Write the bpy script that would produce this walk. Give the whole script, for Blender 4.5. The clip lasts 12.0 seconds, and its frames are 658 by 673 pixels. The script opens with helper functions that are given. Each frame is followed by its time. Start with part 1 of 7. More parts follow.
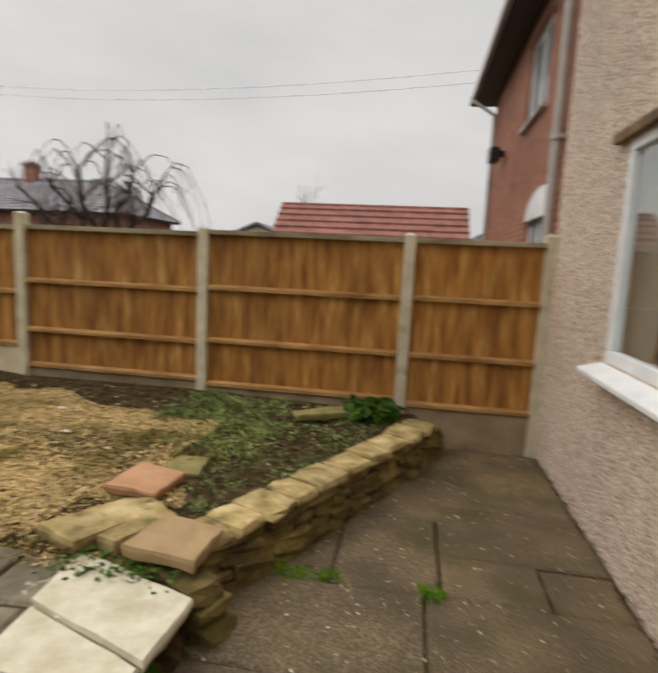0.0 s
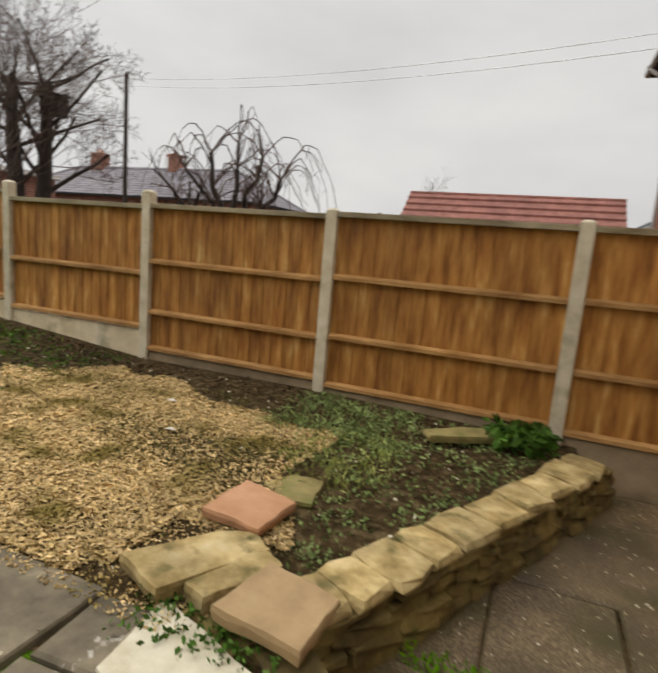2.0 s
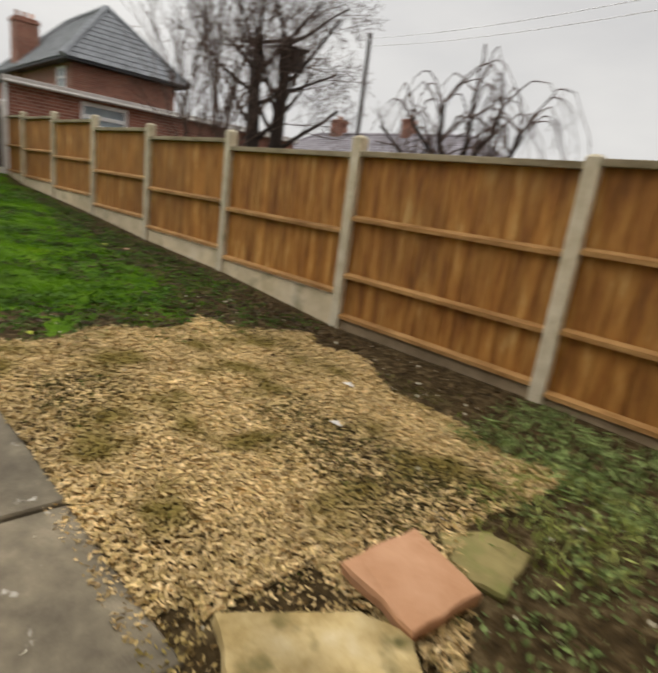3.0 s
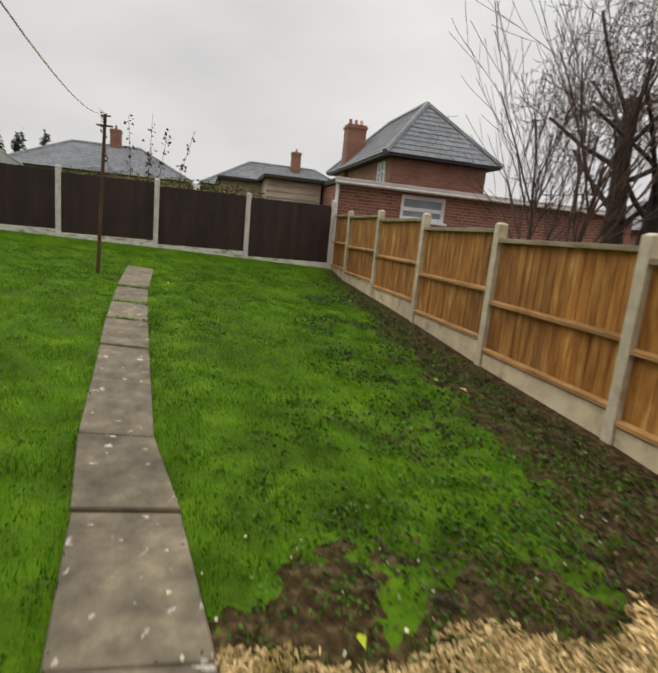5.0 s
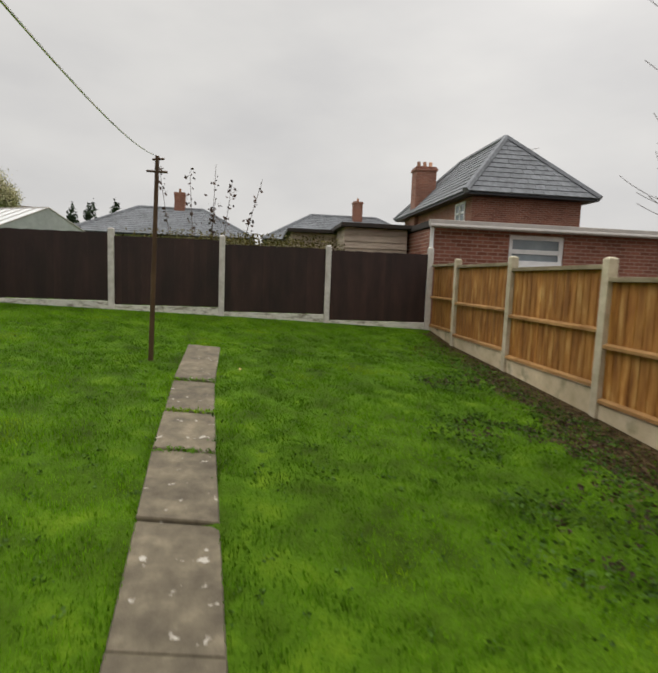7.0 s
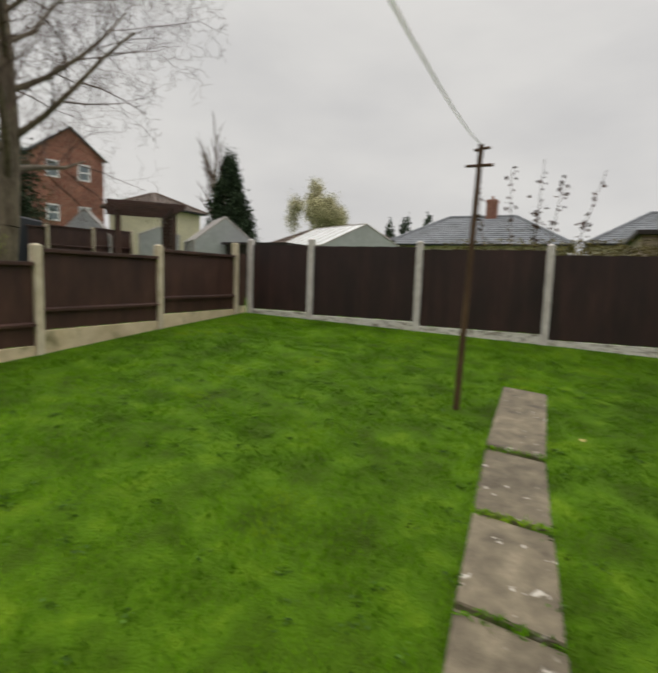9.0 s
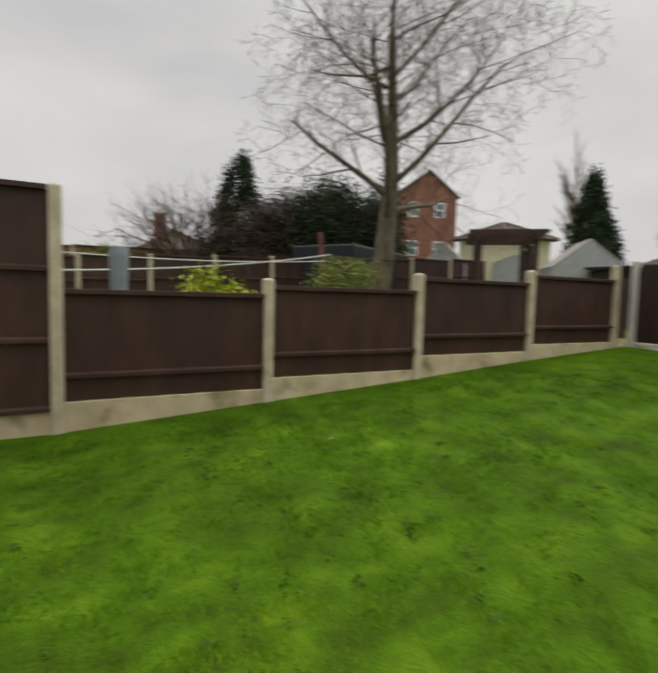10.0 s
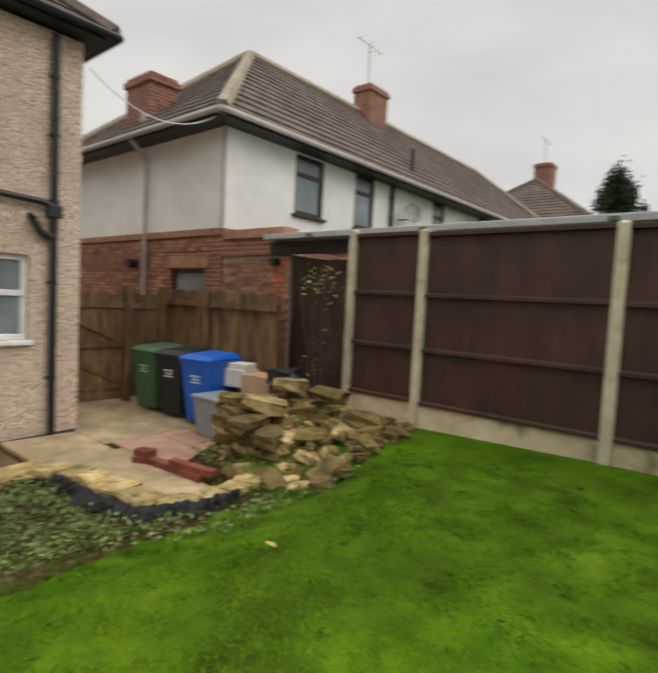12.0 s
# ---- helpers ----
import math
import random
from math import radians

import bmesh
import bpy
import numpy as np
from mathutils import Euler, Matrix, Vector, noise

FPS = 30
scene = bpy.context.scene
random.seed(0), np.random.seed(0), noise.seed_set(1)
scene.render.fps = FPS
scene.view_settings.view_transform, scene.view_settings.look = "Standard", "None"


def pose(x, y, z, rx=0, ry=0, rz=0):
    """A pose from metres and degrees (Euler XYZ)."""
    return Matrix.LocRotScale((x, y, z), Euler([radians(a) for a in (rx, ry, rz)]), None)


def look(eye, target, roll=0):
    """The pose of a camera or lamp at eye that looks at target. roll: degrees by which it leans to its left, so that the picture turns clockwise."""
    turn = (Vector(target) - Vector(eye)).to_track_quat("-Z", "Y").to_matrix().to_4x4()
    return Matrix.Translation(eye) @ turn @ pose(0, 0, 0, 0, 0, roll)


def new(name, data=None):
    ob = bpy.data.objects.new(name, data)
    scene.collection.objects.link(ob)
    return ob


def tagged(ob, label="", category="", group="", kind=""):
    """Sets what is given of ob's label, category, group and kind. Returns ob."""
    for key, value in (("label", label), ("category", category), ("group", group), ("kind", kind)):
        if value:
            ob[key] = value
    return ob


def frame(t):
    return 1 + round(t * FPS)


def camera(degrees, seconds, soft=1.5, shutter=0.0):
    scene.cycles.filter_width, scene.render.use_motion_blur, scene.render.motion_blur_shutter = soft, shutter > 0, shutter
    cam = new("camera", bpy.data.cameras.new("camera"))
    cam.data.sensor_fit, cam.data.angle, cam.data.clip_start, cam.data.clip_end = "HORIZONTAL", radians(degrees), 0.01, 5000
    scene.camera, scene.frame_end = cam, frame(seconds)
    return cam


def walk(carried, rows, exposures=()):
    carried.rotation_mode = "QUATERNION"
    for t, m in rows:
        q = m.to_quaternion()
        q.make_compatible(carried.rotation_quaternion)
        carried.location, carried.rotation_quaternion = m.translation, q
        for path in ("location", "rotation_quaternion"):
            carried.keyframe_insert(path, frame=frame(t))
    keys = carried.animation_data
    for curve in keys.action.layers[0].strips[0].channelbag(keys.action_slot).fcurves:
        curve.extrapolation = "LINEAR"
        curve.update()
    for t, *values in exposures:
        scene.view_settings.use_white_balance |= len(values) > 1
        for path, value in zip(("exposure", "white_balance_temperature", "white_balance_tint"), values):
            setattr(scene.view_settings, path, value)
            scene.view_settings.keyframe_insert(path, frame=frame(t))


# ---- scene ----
cam = camera(64.6, 12.0, soft=2.1, shutter=0.4)
PATH = [
    (0, (-0.355, -0.355, 1.589), (-0.658, 1.603, 1.313), 2.8),
    (0.5, (-0.394, -0.439, 1.575), (-0.138, 1.516, 1.242), 3.5),
    (1, (-0.415, -0.385, 1.563), (-0.087, 1.556, 1.208), 4.6),
    (1.5, (-0.5, -0.088, 1.561), (-0.715, 1.876, 1.251), 4.0),
    (2, (-0.658, 0.256, 1.547), (-1.376, 2.093, 1.215), 4.8),
    (2.5, (-0.832, 0.585, 1.548), (-1.817, 2.286, 1.179), 7.5),
    (3, (-1.047, 1.015, 1.451), (-2.393, 2.4, 0.931), 7.5),
    (3.5, (-1.473, 1.227, 1.506), (-3.203, 2.109, 1.025), 6.0),
    (5.3, (-3.444, 1.328, 1.796), (-5.378, 1.739, 1.49), 5.1),
    (5.5, (-3.681, 1.322, 1.807), (-5.641, 1.648, 1.583), 4.8),
    (6, (-4.317, 1.293, 1.84), (-6.3, 1.478, 1.653), 2.8),
    (6.5, (-4.889, 1.216, 1.868), (-6.839, 1.547, 1.57), 3.4),
    (6.7, (-5.088, 1.168, 1.87), (-7.046, 1.484, 1.612), 2.9),
    (8.3, (-6.566, 0.96, 2.029), (-8.539, 0.741, 1.785), 1.5),
    (8.5, (-6.678, 0.942, 2.036), (-8.621, 0.54, 1.787), 1.9),
    (9, (-6.902, 0.743, 2.028), (-8.705, -0.093, 1.8), 1.9),
    (9.5, (-6.876, 0.349, 2.036), (-8.384, -0.949, 1.83), 1.7),
    (10, (-6.923, 0.164, 1.994), (-7.892, -1.578, 1.839), 1.5),
    (10.5, (-6.773, 0.04, 1.984), (-7.145, -1.919, 1.842), 1.8),
    (11, (-6.317, 0.158, 2.021), (-6.177, -1.833, 1.894), 1.5),
    (11.5, (-6.191, 0.228, 2.053), (-5.44, -1.621, 1.925), 2.1),
    (12, (-6.103, 0.281, 2.059), (-4.824, -1.25, 1.921), 3.0),
]
walk(cam, [(t, look(eye, target, roll)) for t, eye, target, roll in PATH],
     exposures=[(0, 0.36, 6740, 10), (3, 0.42, 6740, 10), (6, 0.34, 6740, 10), (9.5, 0.27, 6740, 10), (12, 0.42, 6740, 10)])

# ---- sky, sun ----
world = bpy.data.worlds.new("overcast")
scene.world = world
world.use_nodes = True
wt = world.node_tree
wt.nodes.clear()
SUN_ELEV, SUN_ROT = 0.6, -1.065
w_sky = wt.nodes.new("ShaderNodeTexSky")
w_sky.sky_type, w_sky.sun_disc, w_sky.sun_elevation, w_sky.sun_rotation = "NISHITA", False, SUN_ELEV, SUN_ROT
w_sky.dust_density = 4.0
w_skys = wt.nodes.new("ShaderNodeHueSaturation")
w_skys.inputs["Saturation"].default_value = 0.12
w_coord = wt.nodes.new("ShaderNodeTexCoord")
w_map = wt.nodes.new("ShaderNodeMapping")
w_map.inputs["Scale"].default_value = (1.0, 1.0, 2.6)
w_noise = wt.nodes.new("ShaderNodeTexNoise")
w_noise.inputs["Scale"].default_value, w_noise.inputs["Detail"].default_value = 2.2, 5.0
w_ramp = wt.nodes.new("ShaderNodeValToRGB")
w_ramp.color_ramp.elements[0].position, w_ramp.color_ramp.elements[0].color = 0.3, (4.55, 4.62, 4.78, 1)
w_ramp.color_ramp.elements[1].position, w_ramp.color_ramp.elements[1].color = 0.72, (5.85, 5.88, 5.88, 1)
w_mix = wt.nodes.new("ShaderNodeMixRGB")
w_mix.inputs[0].default_value = 0.97
w_sep = wt.nodes.new("ShaderNodeSeparateXYZ")
w_up = wt.nodes.new("ShaderNodeMapRange")
w_up.inputs[1].default_value, w_up.inputs[2].default_value, w_up.inputs[3].default_value, w_up.inputs[4].default_value = 0.5, 1.0, 1.0, 3.6
w_mul = wt.nodes.new("ShaderNodeVectorMath")
w_mul.operation = "SCALE"
w_bg = wt.nodes.new("ShaderNodeBackground")
w_bg.inputs["Strength"].default_value = 0.1
w_out = wt.nodes.new("ShaderNodeOutputWorld")
wt.links.new(w_coord.outputs["Generated"], w_map.inputs[0])
wt.links.new(w_map.outputs[0], w_noise.inputs["Vector"])
wt.links.new(w_noise.outputs[0], w_ramp.inputs[0])
wt.links.new(w_sky.outputs[0], w_skys.inputs["Color"])
wt.links.new(w_skys.outputs[0], w_mix.inputs[1])
wt.links.new(w_ramp.outputs[0], w_mix.inputs[2])
wt.links.new(w_coord.outputs["Generated"], w_sep.inputs[0])
wt.links.new(w_sep.outputs[2], w_up.inputs[0])
wt.links.new(w_mix.outputs[0], w_mul.inputs[0])
wt.links.new(w_up.outputs[0], w_mul.inputs["Scale"])
wt.links.new(w_mul.outputs[0], w_bg.inputs[0])
wt.links.new(w_bg.outputs[0], w_out.inputs[0])
sun_data = bpy.data.lights.new("sun", "SUN")
sun_data.energy, sun_data.angle, sun_data.color = 0.5, radians(30), (1.0, 0.98, 0.95)
sun = new("sun", sun_data)
sun.matrix_world = pose(0, 0, 30, 90 - math.degrees(SUN_ELEV), 0, math.degrees(SUN_ROT))


# ---- materials ----
def rgb(h):
    return tuple((int(h[i:i + 2], 16) / 255) ** 2.2 for i in (0, 2, 4)) + (1,)


def ramp_of(nt, stops):
    r = nt.nodes.new("ShaderNodeValToRGB")
    while len(r.color_ramp.elements) < len(stops):
        r.color_ramp.elements.new(0.5)
    for e, (p, c) in zip(r.color_ramp.elements, stops):
        e.position, e.color = p, c if len(c) == 4 else (*c, 1)
    return r


def surf(name, stops, scale=4.0, stretch=(1, 1, 1), rough=0.8, bump=0.3, bscale=60.0, big=0.7, bigamt=0.35, rand=0.0,
         metal=0.0, kind="noise", speck=None, bdist=0.01, island=0.0):
    """Colour from a noise by place, broad value variation, fine bump."""
    m = bpy.data.materials.new(name)
    m.use_nodes = True
    nt = m.node_tree
    p = nt.nodes["Principled BSDF"]
    geo = nt.nodes.new("ShaderNodeNewGeometry")
    mp = nt.nodes.new("ShaderNodeMapping")
    mp.inputs["Scale"].default_value = stretch
    nt.links.new(geo.outputs["Position"], mp.inputs[0])
    if kind == "voronoi":
        t = nt.nodes.new("ShaderNodeTexVoronoi")
        out = t.outputs["Color"]
    else:
        t = nt.nodes.new("ShaderNodeTexNoise")
        t.inputs["Detail"].default_value = 8
        t.inputs["Roughness"].default_value = 0.6
        out = t.outputs[0]
    t.inputs["Scale"].default_value = scale
    nt.links.new(mp.outputs[0], t.inputs["Vector"])
    r = ramp_of(nt, stops)
    nt.links.new(out, r.inputs[0])
    col = r.outputs[0]
    b = nt.nodes.new("ShaderNodeTexNoise")
    b.inputs["Scale"].default_value, b.inputs["Detail"].default_value = big, 6
    nt.links.new(geo.outputs["Position"], b.inputs["Vector"])
    mr = nt.nodes.new("ShaderNodeMapRange")
    mr.inputs[1].default_value, mr.inputs[2].default_value = 0.3, 0.7
    mr.inputs[3].default_value, mr.inputs[4].default_value = 1 - bigamt, 1 + bigamt
    nt.links.new(b.outputs[0], mr.inputs[0])
    val = mr.outputs[0]
    for amt, source in ((rand, ("ShaderNodeObjectInfo", "Random")), (island, ("ShaderNodeNewGeometry", "Random Per Island"))):
        if amt:
            oi = nt.nodes.new(source[0])
            m2 = nt.nodes.new("ShaderNodeMapRange")
            m2.inputs[3].default_value, m2.inputs[4].default_value = 1 - amt, 1 + amt
            nt.links.new(oi.outputs[source[1]], m2.inputs[0])
            mm = nt.nodes.new("ShaderNodeMath")
            mm.operation = "MULTIPLY"
            nt.links.new(val, mm.inputs[0])
            nt.links.new(m2.outputs[0], mm.inputs[1])
            val = mm.outputs[0]
    hs = nt.nodes.new("ShaderNodeHueSaturation")
    nt.links.new(val, hs.inputs["Value"])
    nt.links.new(col, hs.inputs["Color"])
    col = hs.outputs[0]
    if speck:
        scol, sscale, lo, hi = speck
        s = nt.nodes.new("ShaderNodeTexNoise")
        s.inputs["Scale"].default_value, s.inputs["Detail"].default_value = sscale, 3
        nt.links.new(geo.outputs["Position"], s.inputs["Vector"])
        sr = ramp_of(nt, [(lo, (0, 0, 0)), (hi, (1, 1, 1))])
        nt.links.new(s.outputs[0], sr.inputs[0])
        mx = nt.nodes.new("ShaderNodeMixRGB")
        mx.inputs[2].default_value = scol
        nt.links.new(sr.outputs[0], mx.inputs[0])
        nt.links.new(col, mx.inputs[1])
        col = mx.outputs[0]
    nt.links.new(col, p.inputs["Base Color"])
    p.inputs["Roughness"].default_value = rough
    p.inputs["Metallic"].default_value = metal
    if bump:
        n = nt.nodes.new("ShaderNodeTexNoise")
        n.inputs["Scale"].default_value, n.inputs["Detail"].default_value = bscale, 4
        nt.links.new(mp.outputs[0], n.inputs["Vector"])
        bp = nt.nodes.new("ShaderNodeBump")
        bp.inputs["Strength"].default_value, bp.inputs["Distance"].default_value = bump, bdist
        nt.links.new(n.outputs[0], bp.inputs["Height"])
        nt.links.new(bp.outputs[0], p.inputs["Normal"])
    return m


def brickwork(name, a, b, mortar):
    m = surf(name, [(0, a), (1, b)], bump=0)
    nt = m.node_tree
    p = nt.nodes["Principled BSDF"]
    geo = nt.nodes.new("ShaderNodeNewGeometry")
    sep = nt.nodes.new("ShaderNodeSeparateXYZ")
    add = nt.nodes.new("ShaderNodeMath")
    comb = nt.nodes.new("ShaderNodeCombineXYZ")
    br = nt.nodes.new("ShaderNodeTexBrick")
    nt.links.new(geo.outputs["Position"], sep.inputs[0])
    nt.links.new(sep.outputs[0], add.inputs[0])
    nt.links.new(sep.outputs[1], add.inputs[1])
    nt.links.new(add.outputs[0], comb.inputs[0])
    nt.links.new(sep.outputs[2], comb.inputs[1])
    nt.links.new(comb.outputs[0], br.inputs["Vector"])
    for k, v in (("Color1", a), ("Color2", b), ("Mortar", mortar), ("Scale", 1.0), ("Brick Width", 0.225), ("Row Height", 0.075), ("Mortar Size", 0.008), ("Bias", 0.0)):
        br.inputs[k].default_value = v
    big = nt.nodes.new("ShaderNodeTexNoise")
    big.inputs["Scale"].default_value = 1.3
    nt.links.new(geo.outputs["Position"], big.inputs["Vector"])
    mr = nt.nodes.new("ShaderNodeMapRange")
    mr.inputs[3].default_value, mr.inputs[4].default_value = 0.6, 1.4
    nt.links.new(big.outputs[0], mr.inputs[0])
    hs = nt.nodes.new("ShaderNodeHueSaturation")
    nt.links.new(mr.outputs[0], hs.inputs["Value"])
    nt.links.new(br.outputs[0], hs.inputs["Color"])
    nt.links.new(hs.outputs[0], p.inputs["Base Color"])
    bp = nt.nodes.new("ShaderNodeBump")
    bp.inputs["Strength"].default_value, bp.inputs["Distance"].default_value, bp.invert = 0.6, 0.01, True
    nt.links.new(br.outputs["Fac"], bp.inputs["Height"])
    nt.links.new(bp.outputs[0], p.inputs["Normal"])
    return m


def plain(name, c, rough=0.5, metal=0.0, bump=0.05):
    d = tuple(v * 0.8 for v in c[:3]) + (1,)
    return surf(name, [(0.3, d), (0.7, c)], scale=6, rough=rough, metal=metal, bump=bump, bscale=120, bigamt=0.1)


M_POST = surf("concrete_post", [(0.3, rgb("b1a488")), (0.55, rgb("c9bda3")), (0.75, rgb("d6ccb5"))], scale=7, rough=0.9, bump=0.35, bscale=90, bigamt=0.14, speck=(rgb("857d60"), 5, 0.62, 0.85))
M_POSTW = surf("whitened_concrete", [(0.3, rgb("b9b1a9")), (0.7, rgb("ddd7d2"))], scale=9, rough=0.85, bump=0.3, bscale=90, bigamt=0.12)
M_GBOARD = surf("gravel_board", [(0.3, rgb("b8a784")), (0.55, rgb("d4c3a2")), (0.75, rgb("e0d3b9"))], scale=3, rough=0.92, bump=0.4, bscale=80, bigamt=0.2, speck=(rgb("7a7352"), 3.5, 0.55, 0.75))
M_GBOARDW = surf("gravel_board_flaking", [(0.35, rgb("8d8578")), (0.5, rgb("d8d3ca")), (0.75, rgb("e6e2dc"))], scale=6, stretch=(1, 1, 3), rough=0.9, bump=0.5, bscale=60, bigamt=0.1)
M_GBOARDB = surf("gravel_board_damp", [(0.3, rgb("75644c")), (0.7, rgb("a08c70"))], scale=4, rough=0.9, bump=0.4, bscale=80, bigamt=0.25)
M_BOARD = surf("orange_brown_softwood", [(0.28, rgb("684014")), (0.43, rgb("8e5c24")), (0.58, rgb("ab7839")), (0.72, rgb("cba465"))], scale=3.6, stretch=(3.2, 3.2, 0.55), rough=0.75, bump=0.25, bscale=30, big=0.8, bigamt=0.2, rand=0.13)
M_RAIL = surf("weathered_rail", [(0.3, rgb("7d5527")), (0.7, rgb("b48a55"))], scale=6, stretch=(0.5, 1, 2), rough=0.8, bump=0.3, bscale=50, bigamt=0.25)
M_CAP = surf("greyed_capping", [(0.3, rgb("6f6248")), (0.7, rgb("a2957a"))], scale=6, stretch=(0.5, 1, 2), rough=0.85, bump=0.3, bscale=50, bigamt=0.25)
M_BROWN = surf("dark_brown_stain", [(0.3, rgb("36211a")), (0.6, rgb("483027")), (0.8, rgb("593f36"))], scale=2, stretch=(2, 2, 0.8), rough=0.6, bump=0.25, bscale=40, bigamt=0.15, rand=0.07)
M_DARKB = surf("blackish_brown_stain", [(0.3, rgb("241614")), (0.7, rgb("3b2724"))], scale=3, stretch=(2, 2, 0.5), rough=0.6, bump=0.2, bscale=40, bigamt=0.2, rand=0.25)
M_OLDW = surf("weathered_timber", [(0.3, rgb("4c3a28")), (0.55, rgb("7a6043")), (0.75, rgb("947f5a"))], scale=4, stretch=(2, 2, 0.5), rough=0.9, bump=0.4, bscale=40, bigamt=0.35, rand=0.2)
M_DASH = surf("pebbledash", [(0.12, rgb("5c4836")), (0.27, rgb("b89c84")), (0.55, rgb("dcc3ae")), (0.85, rgb("f4e6d4"))], scale=85, kind="voronoi", rough=0.9, bump=0.9, bscale=65, big=0.9, bigamt=0.14, bdist=0.02)
M_BRICK = brickwork("red_brick", rgb("784838"), rgb("96604e"), rgb("a3897a"))
M_BRICKO = brickwork("orange_brick", rgb("8a4d38"), rgb("a46850"), rgb("a0836e"))
M_BRICKP = surf("brick_piece", [(0.3, rgb("8f604b")), (0.6, rgb("b58a70")), (0.8, rgb("cdae97"))], scale=9, rough=0.9, bump=0.5, bscale=90, bigamt=0.2, rand=0.3, island=0.3)
M_QUOIN = surf("orange_quoin_brick", [(0.3, rgb("a85f40")), (0.6, rgb("c67a55")), (0.8, rgb("d39a78"))], scale=9, rough=0.9, bump=0.5, bscale=90, bigamt=0.15, rand=0.25)
M_MORTAR = surf("mortar", [(0.3, rgb("8d7d6c")), (0.7, rgb("b3a592"))], scale=20, rough=0.95, bump=0.4, bigamt=0.15)
M_RENDER = surf("white_render", [(0.3, rgb("e9e7e1")), (0.7, rgb("f5f4f1"))], scale=2.5, rough=0.85, bump=0.15, bscale=120, bigamt=0.08)
M_TILE = surf("brown_roof_tile", [(0.3, rgb("4a3d36")), (0.7, rgb("6c5d52"))], scale=6, rough=0.85, bump=0.3, bscale=60, bigamt=0.2, island=0.22)
M_TERRACE = surf("lilac_grey_roof_tile", [(0.3, rgb("6f6a6e")), (0.7, rgb("8f8a8e"))], scale=5, rough=0.85, bump=0.2, bscale=60, bigamt=0.12, island=0.15)
M_SLATE = surf("grey_roof_tile", [(0.3, rgb("646669")), (0.7, rgb("828588"))], scale=5, rough=0.8, bump=0.2, bscale=60, bigamt=0.12, island=0.12)
M_REDTILE = surf("red_roof_sheet", [(0.3, rgb("70453b")), (0.7, rgb("936155"))], scale=4, rough=0.8, bump=0.3, bigamt=0.2, island=0.15)
M_UPVC = plain("white_upvc", rgb("f2f2f1"), 0.3)
M_BLACKP = plain("black_plastic", rgb("26282b"), 0.45)
M_GREYP = plain("grey_plastic", rgb("a4a6a6"), 0.45)
M_PIPE = plain("pale_pipe", rgb("b9b2ab"), 0.5)
M_DARKTRIM = plain("dark_trim", rgb("1f2226"), 0.5)
M_BROWNUPVC = plain("brown_window_frame", rgb("3a2a28"), 0.45)
M_BLUE = plain("blue_bin_plastic", rgb("1a63c8"), 0.42)
M_GREEN = plain("green_bin_plastic", rgb("4a6e4c"), 0.5)
M_BLACKBIN = plain("black_bin_plastic", rgb("26292c"), 0.5)
M_GREYBIN = plain("grey_box_plastic", rgb("8f999e"), 0.5)
M_LABEL = plain("pale_lettering", rgb("c9d3d8"), 0.5)
M_CARD = plain("cardboard", rgb("c8a27e"), 0.85)
M_FOAM = plain("white_foam", rgb("e3ddd3"), 0.85)
M_SLAB = surf("exposed_aggregate_slab", [(0.25, rgb("352a1c")), (0.5, rgb("62523b")), (0.75, rgb("a08e6e"))], scale=90, rough=0.62, bump=0.6, bscale=120, big=1.6, bigamt=0.48, rand=0.12, speck=(rgb("4a4326"), 2.6, 0.46, 0.7))
M_PATH = surf("concrete_path_slab", [(0.3, rgb("50483a")), (0.55, rgb("706653")), (0.78, rgb("92866f"))], scale=6, rough=0.85, bump=0.35, bscale=120, big=1.6, bigamt=0.18, rand=0.1, speck=(rgb("b9b2a4"), 11, 0.66, 0.72))
M_CREAM = surf("cream_slab", [(0.3, rgb("b3a88a")), (0.7, rgb("ddd5bf"))], scale=7, rough=0.85, bump=0.4, bscale=60, bigamt=0.12)
M_CONC = surf("stained_concrete", [(0.3, rgb("857558")), (0.55, rgb("ab9776")), (0.75, rgb("c2b08e"))], scale=2.5, rough=0.85, bump=0.3, bscale=80, bigamt=0.2, rand=0.08)
M_PINKC = surf("pinkish_concrete", [(0.3, rgb("a07a66")), (0.7, rgb("c4a08a"))], scale=3, rough=0.85, bump=0.3, bscale=80, bigamt=0.2)
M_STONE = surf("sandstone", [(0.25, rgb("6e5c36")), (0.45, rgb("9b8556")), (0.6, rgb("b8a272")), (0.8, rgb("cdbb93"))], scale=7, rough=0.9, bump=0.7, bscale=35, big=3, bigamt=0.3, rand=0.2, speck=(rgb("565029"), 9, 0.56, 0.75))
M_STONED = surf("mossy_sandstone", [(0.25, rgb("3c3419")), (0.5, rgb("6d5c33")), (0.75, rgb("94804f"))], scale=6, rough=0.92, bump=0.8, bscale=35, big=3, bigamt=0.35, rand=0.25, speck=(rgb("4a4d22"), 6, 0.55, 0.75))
M_OLIVE = surf("lichened_flag", [(0.3, rgb("6b5f38")), (0.7, rgb("988a58"))], scale=6, rough=0.9, bump=0.5, bscale=40, bigamt=0.2, speck=(rgb("6b6d38"), 8, 0.5, 0.75))
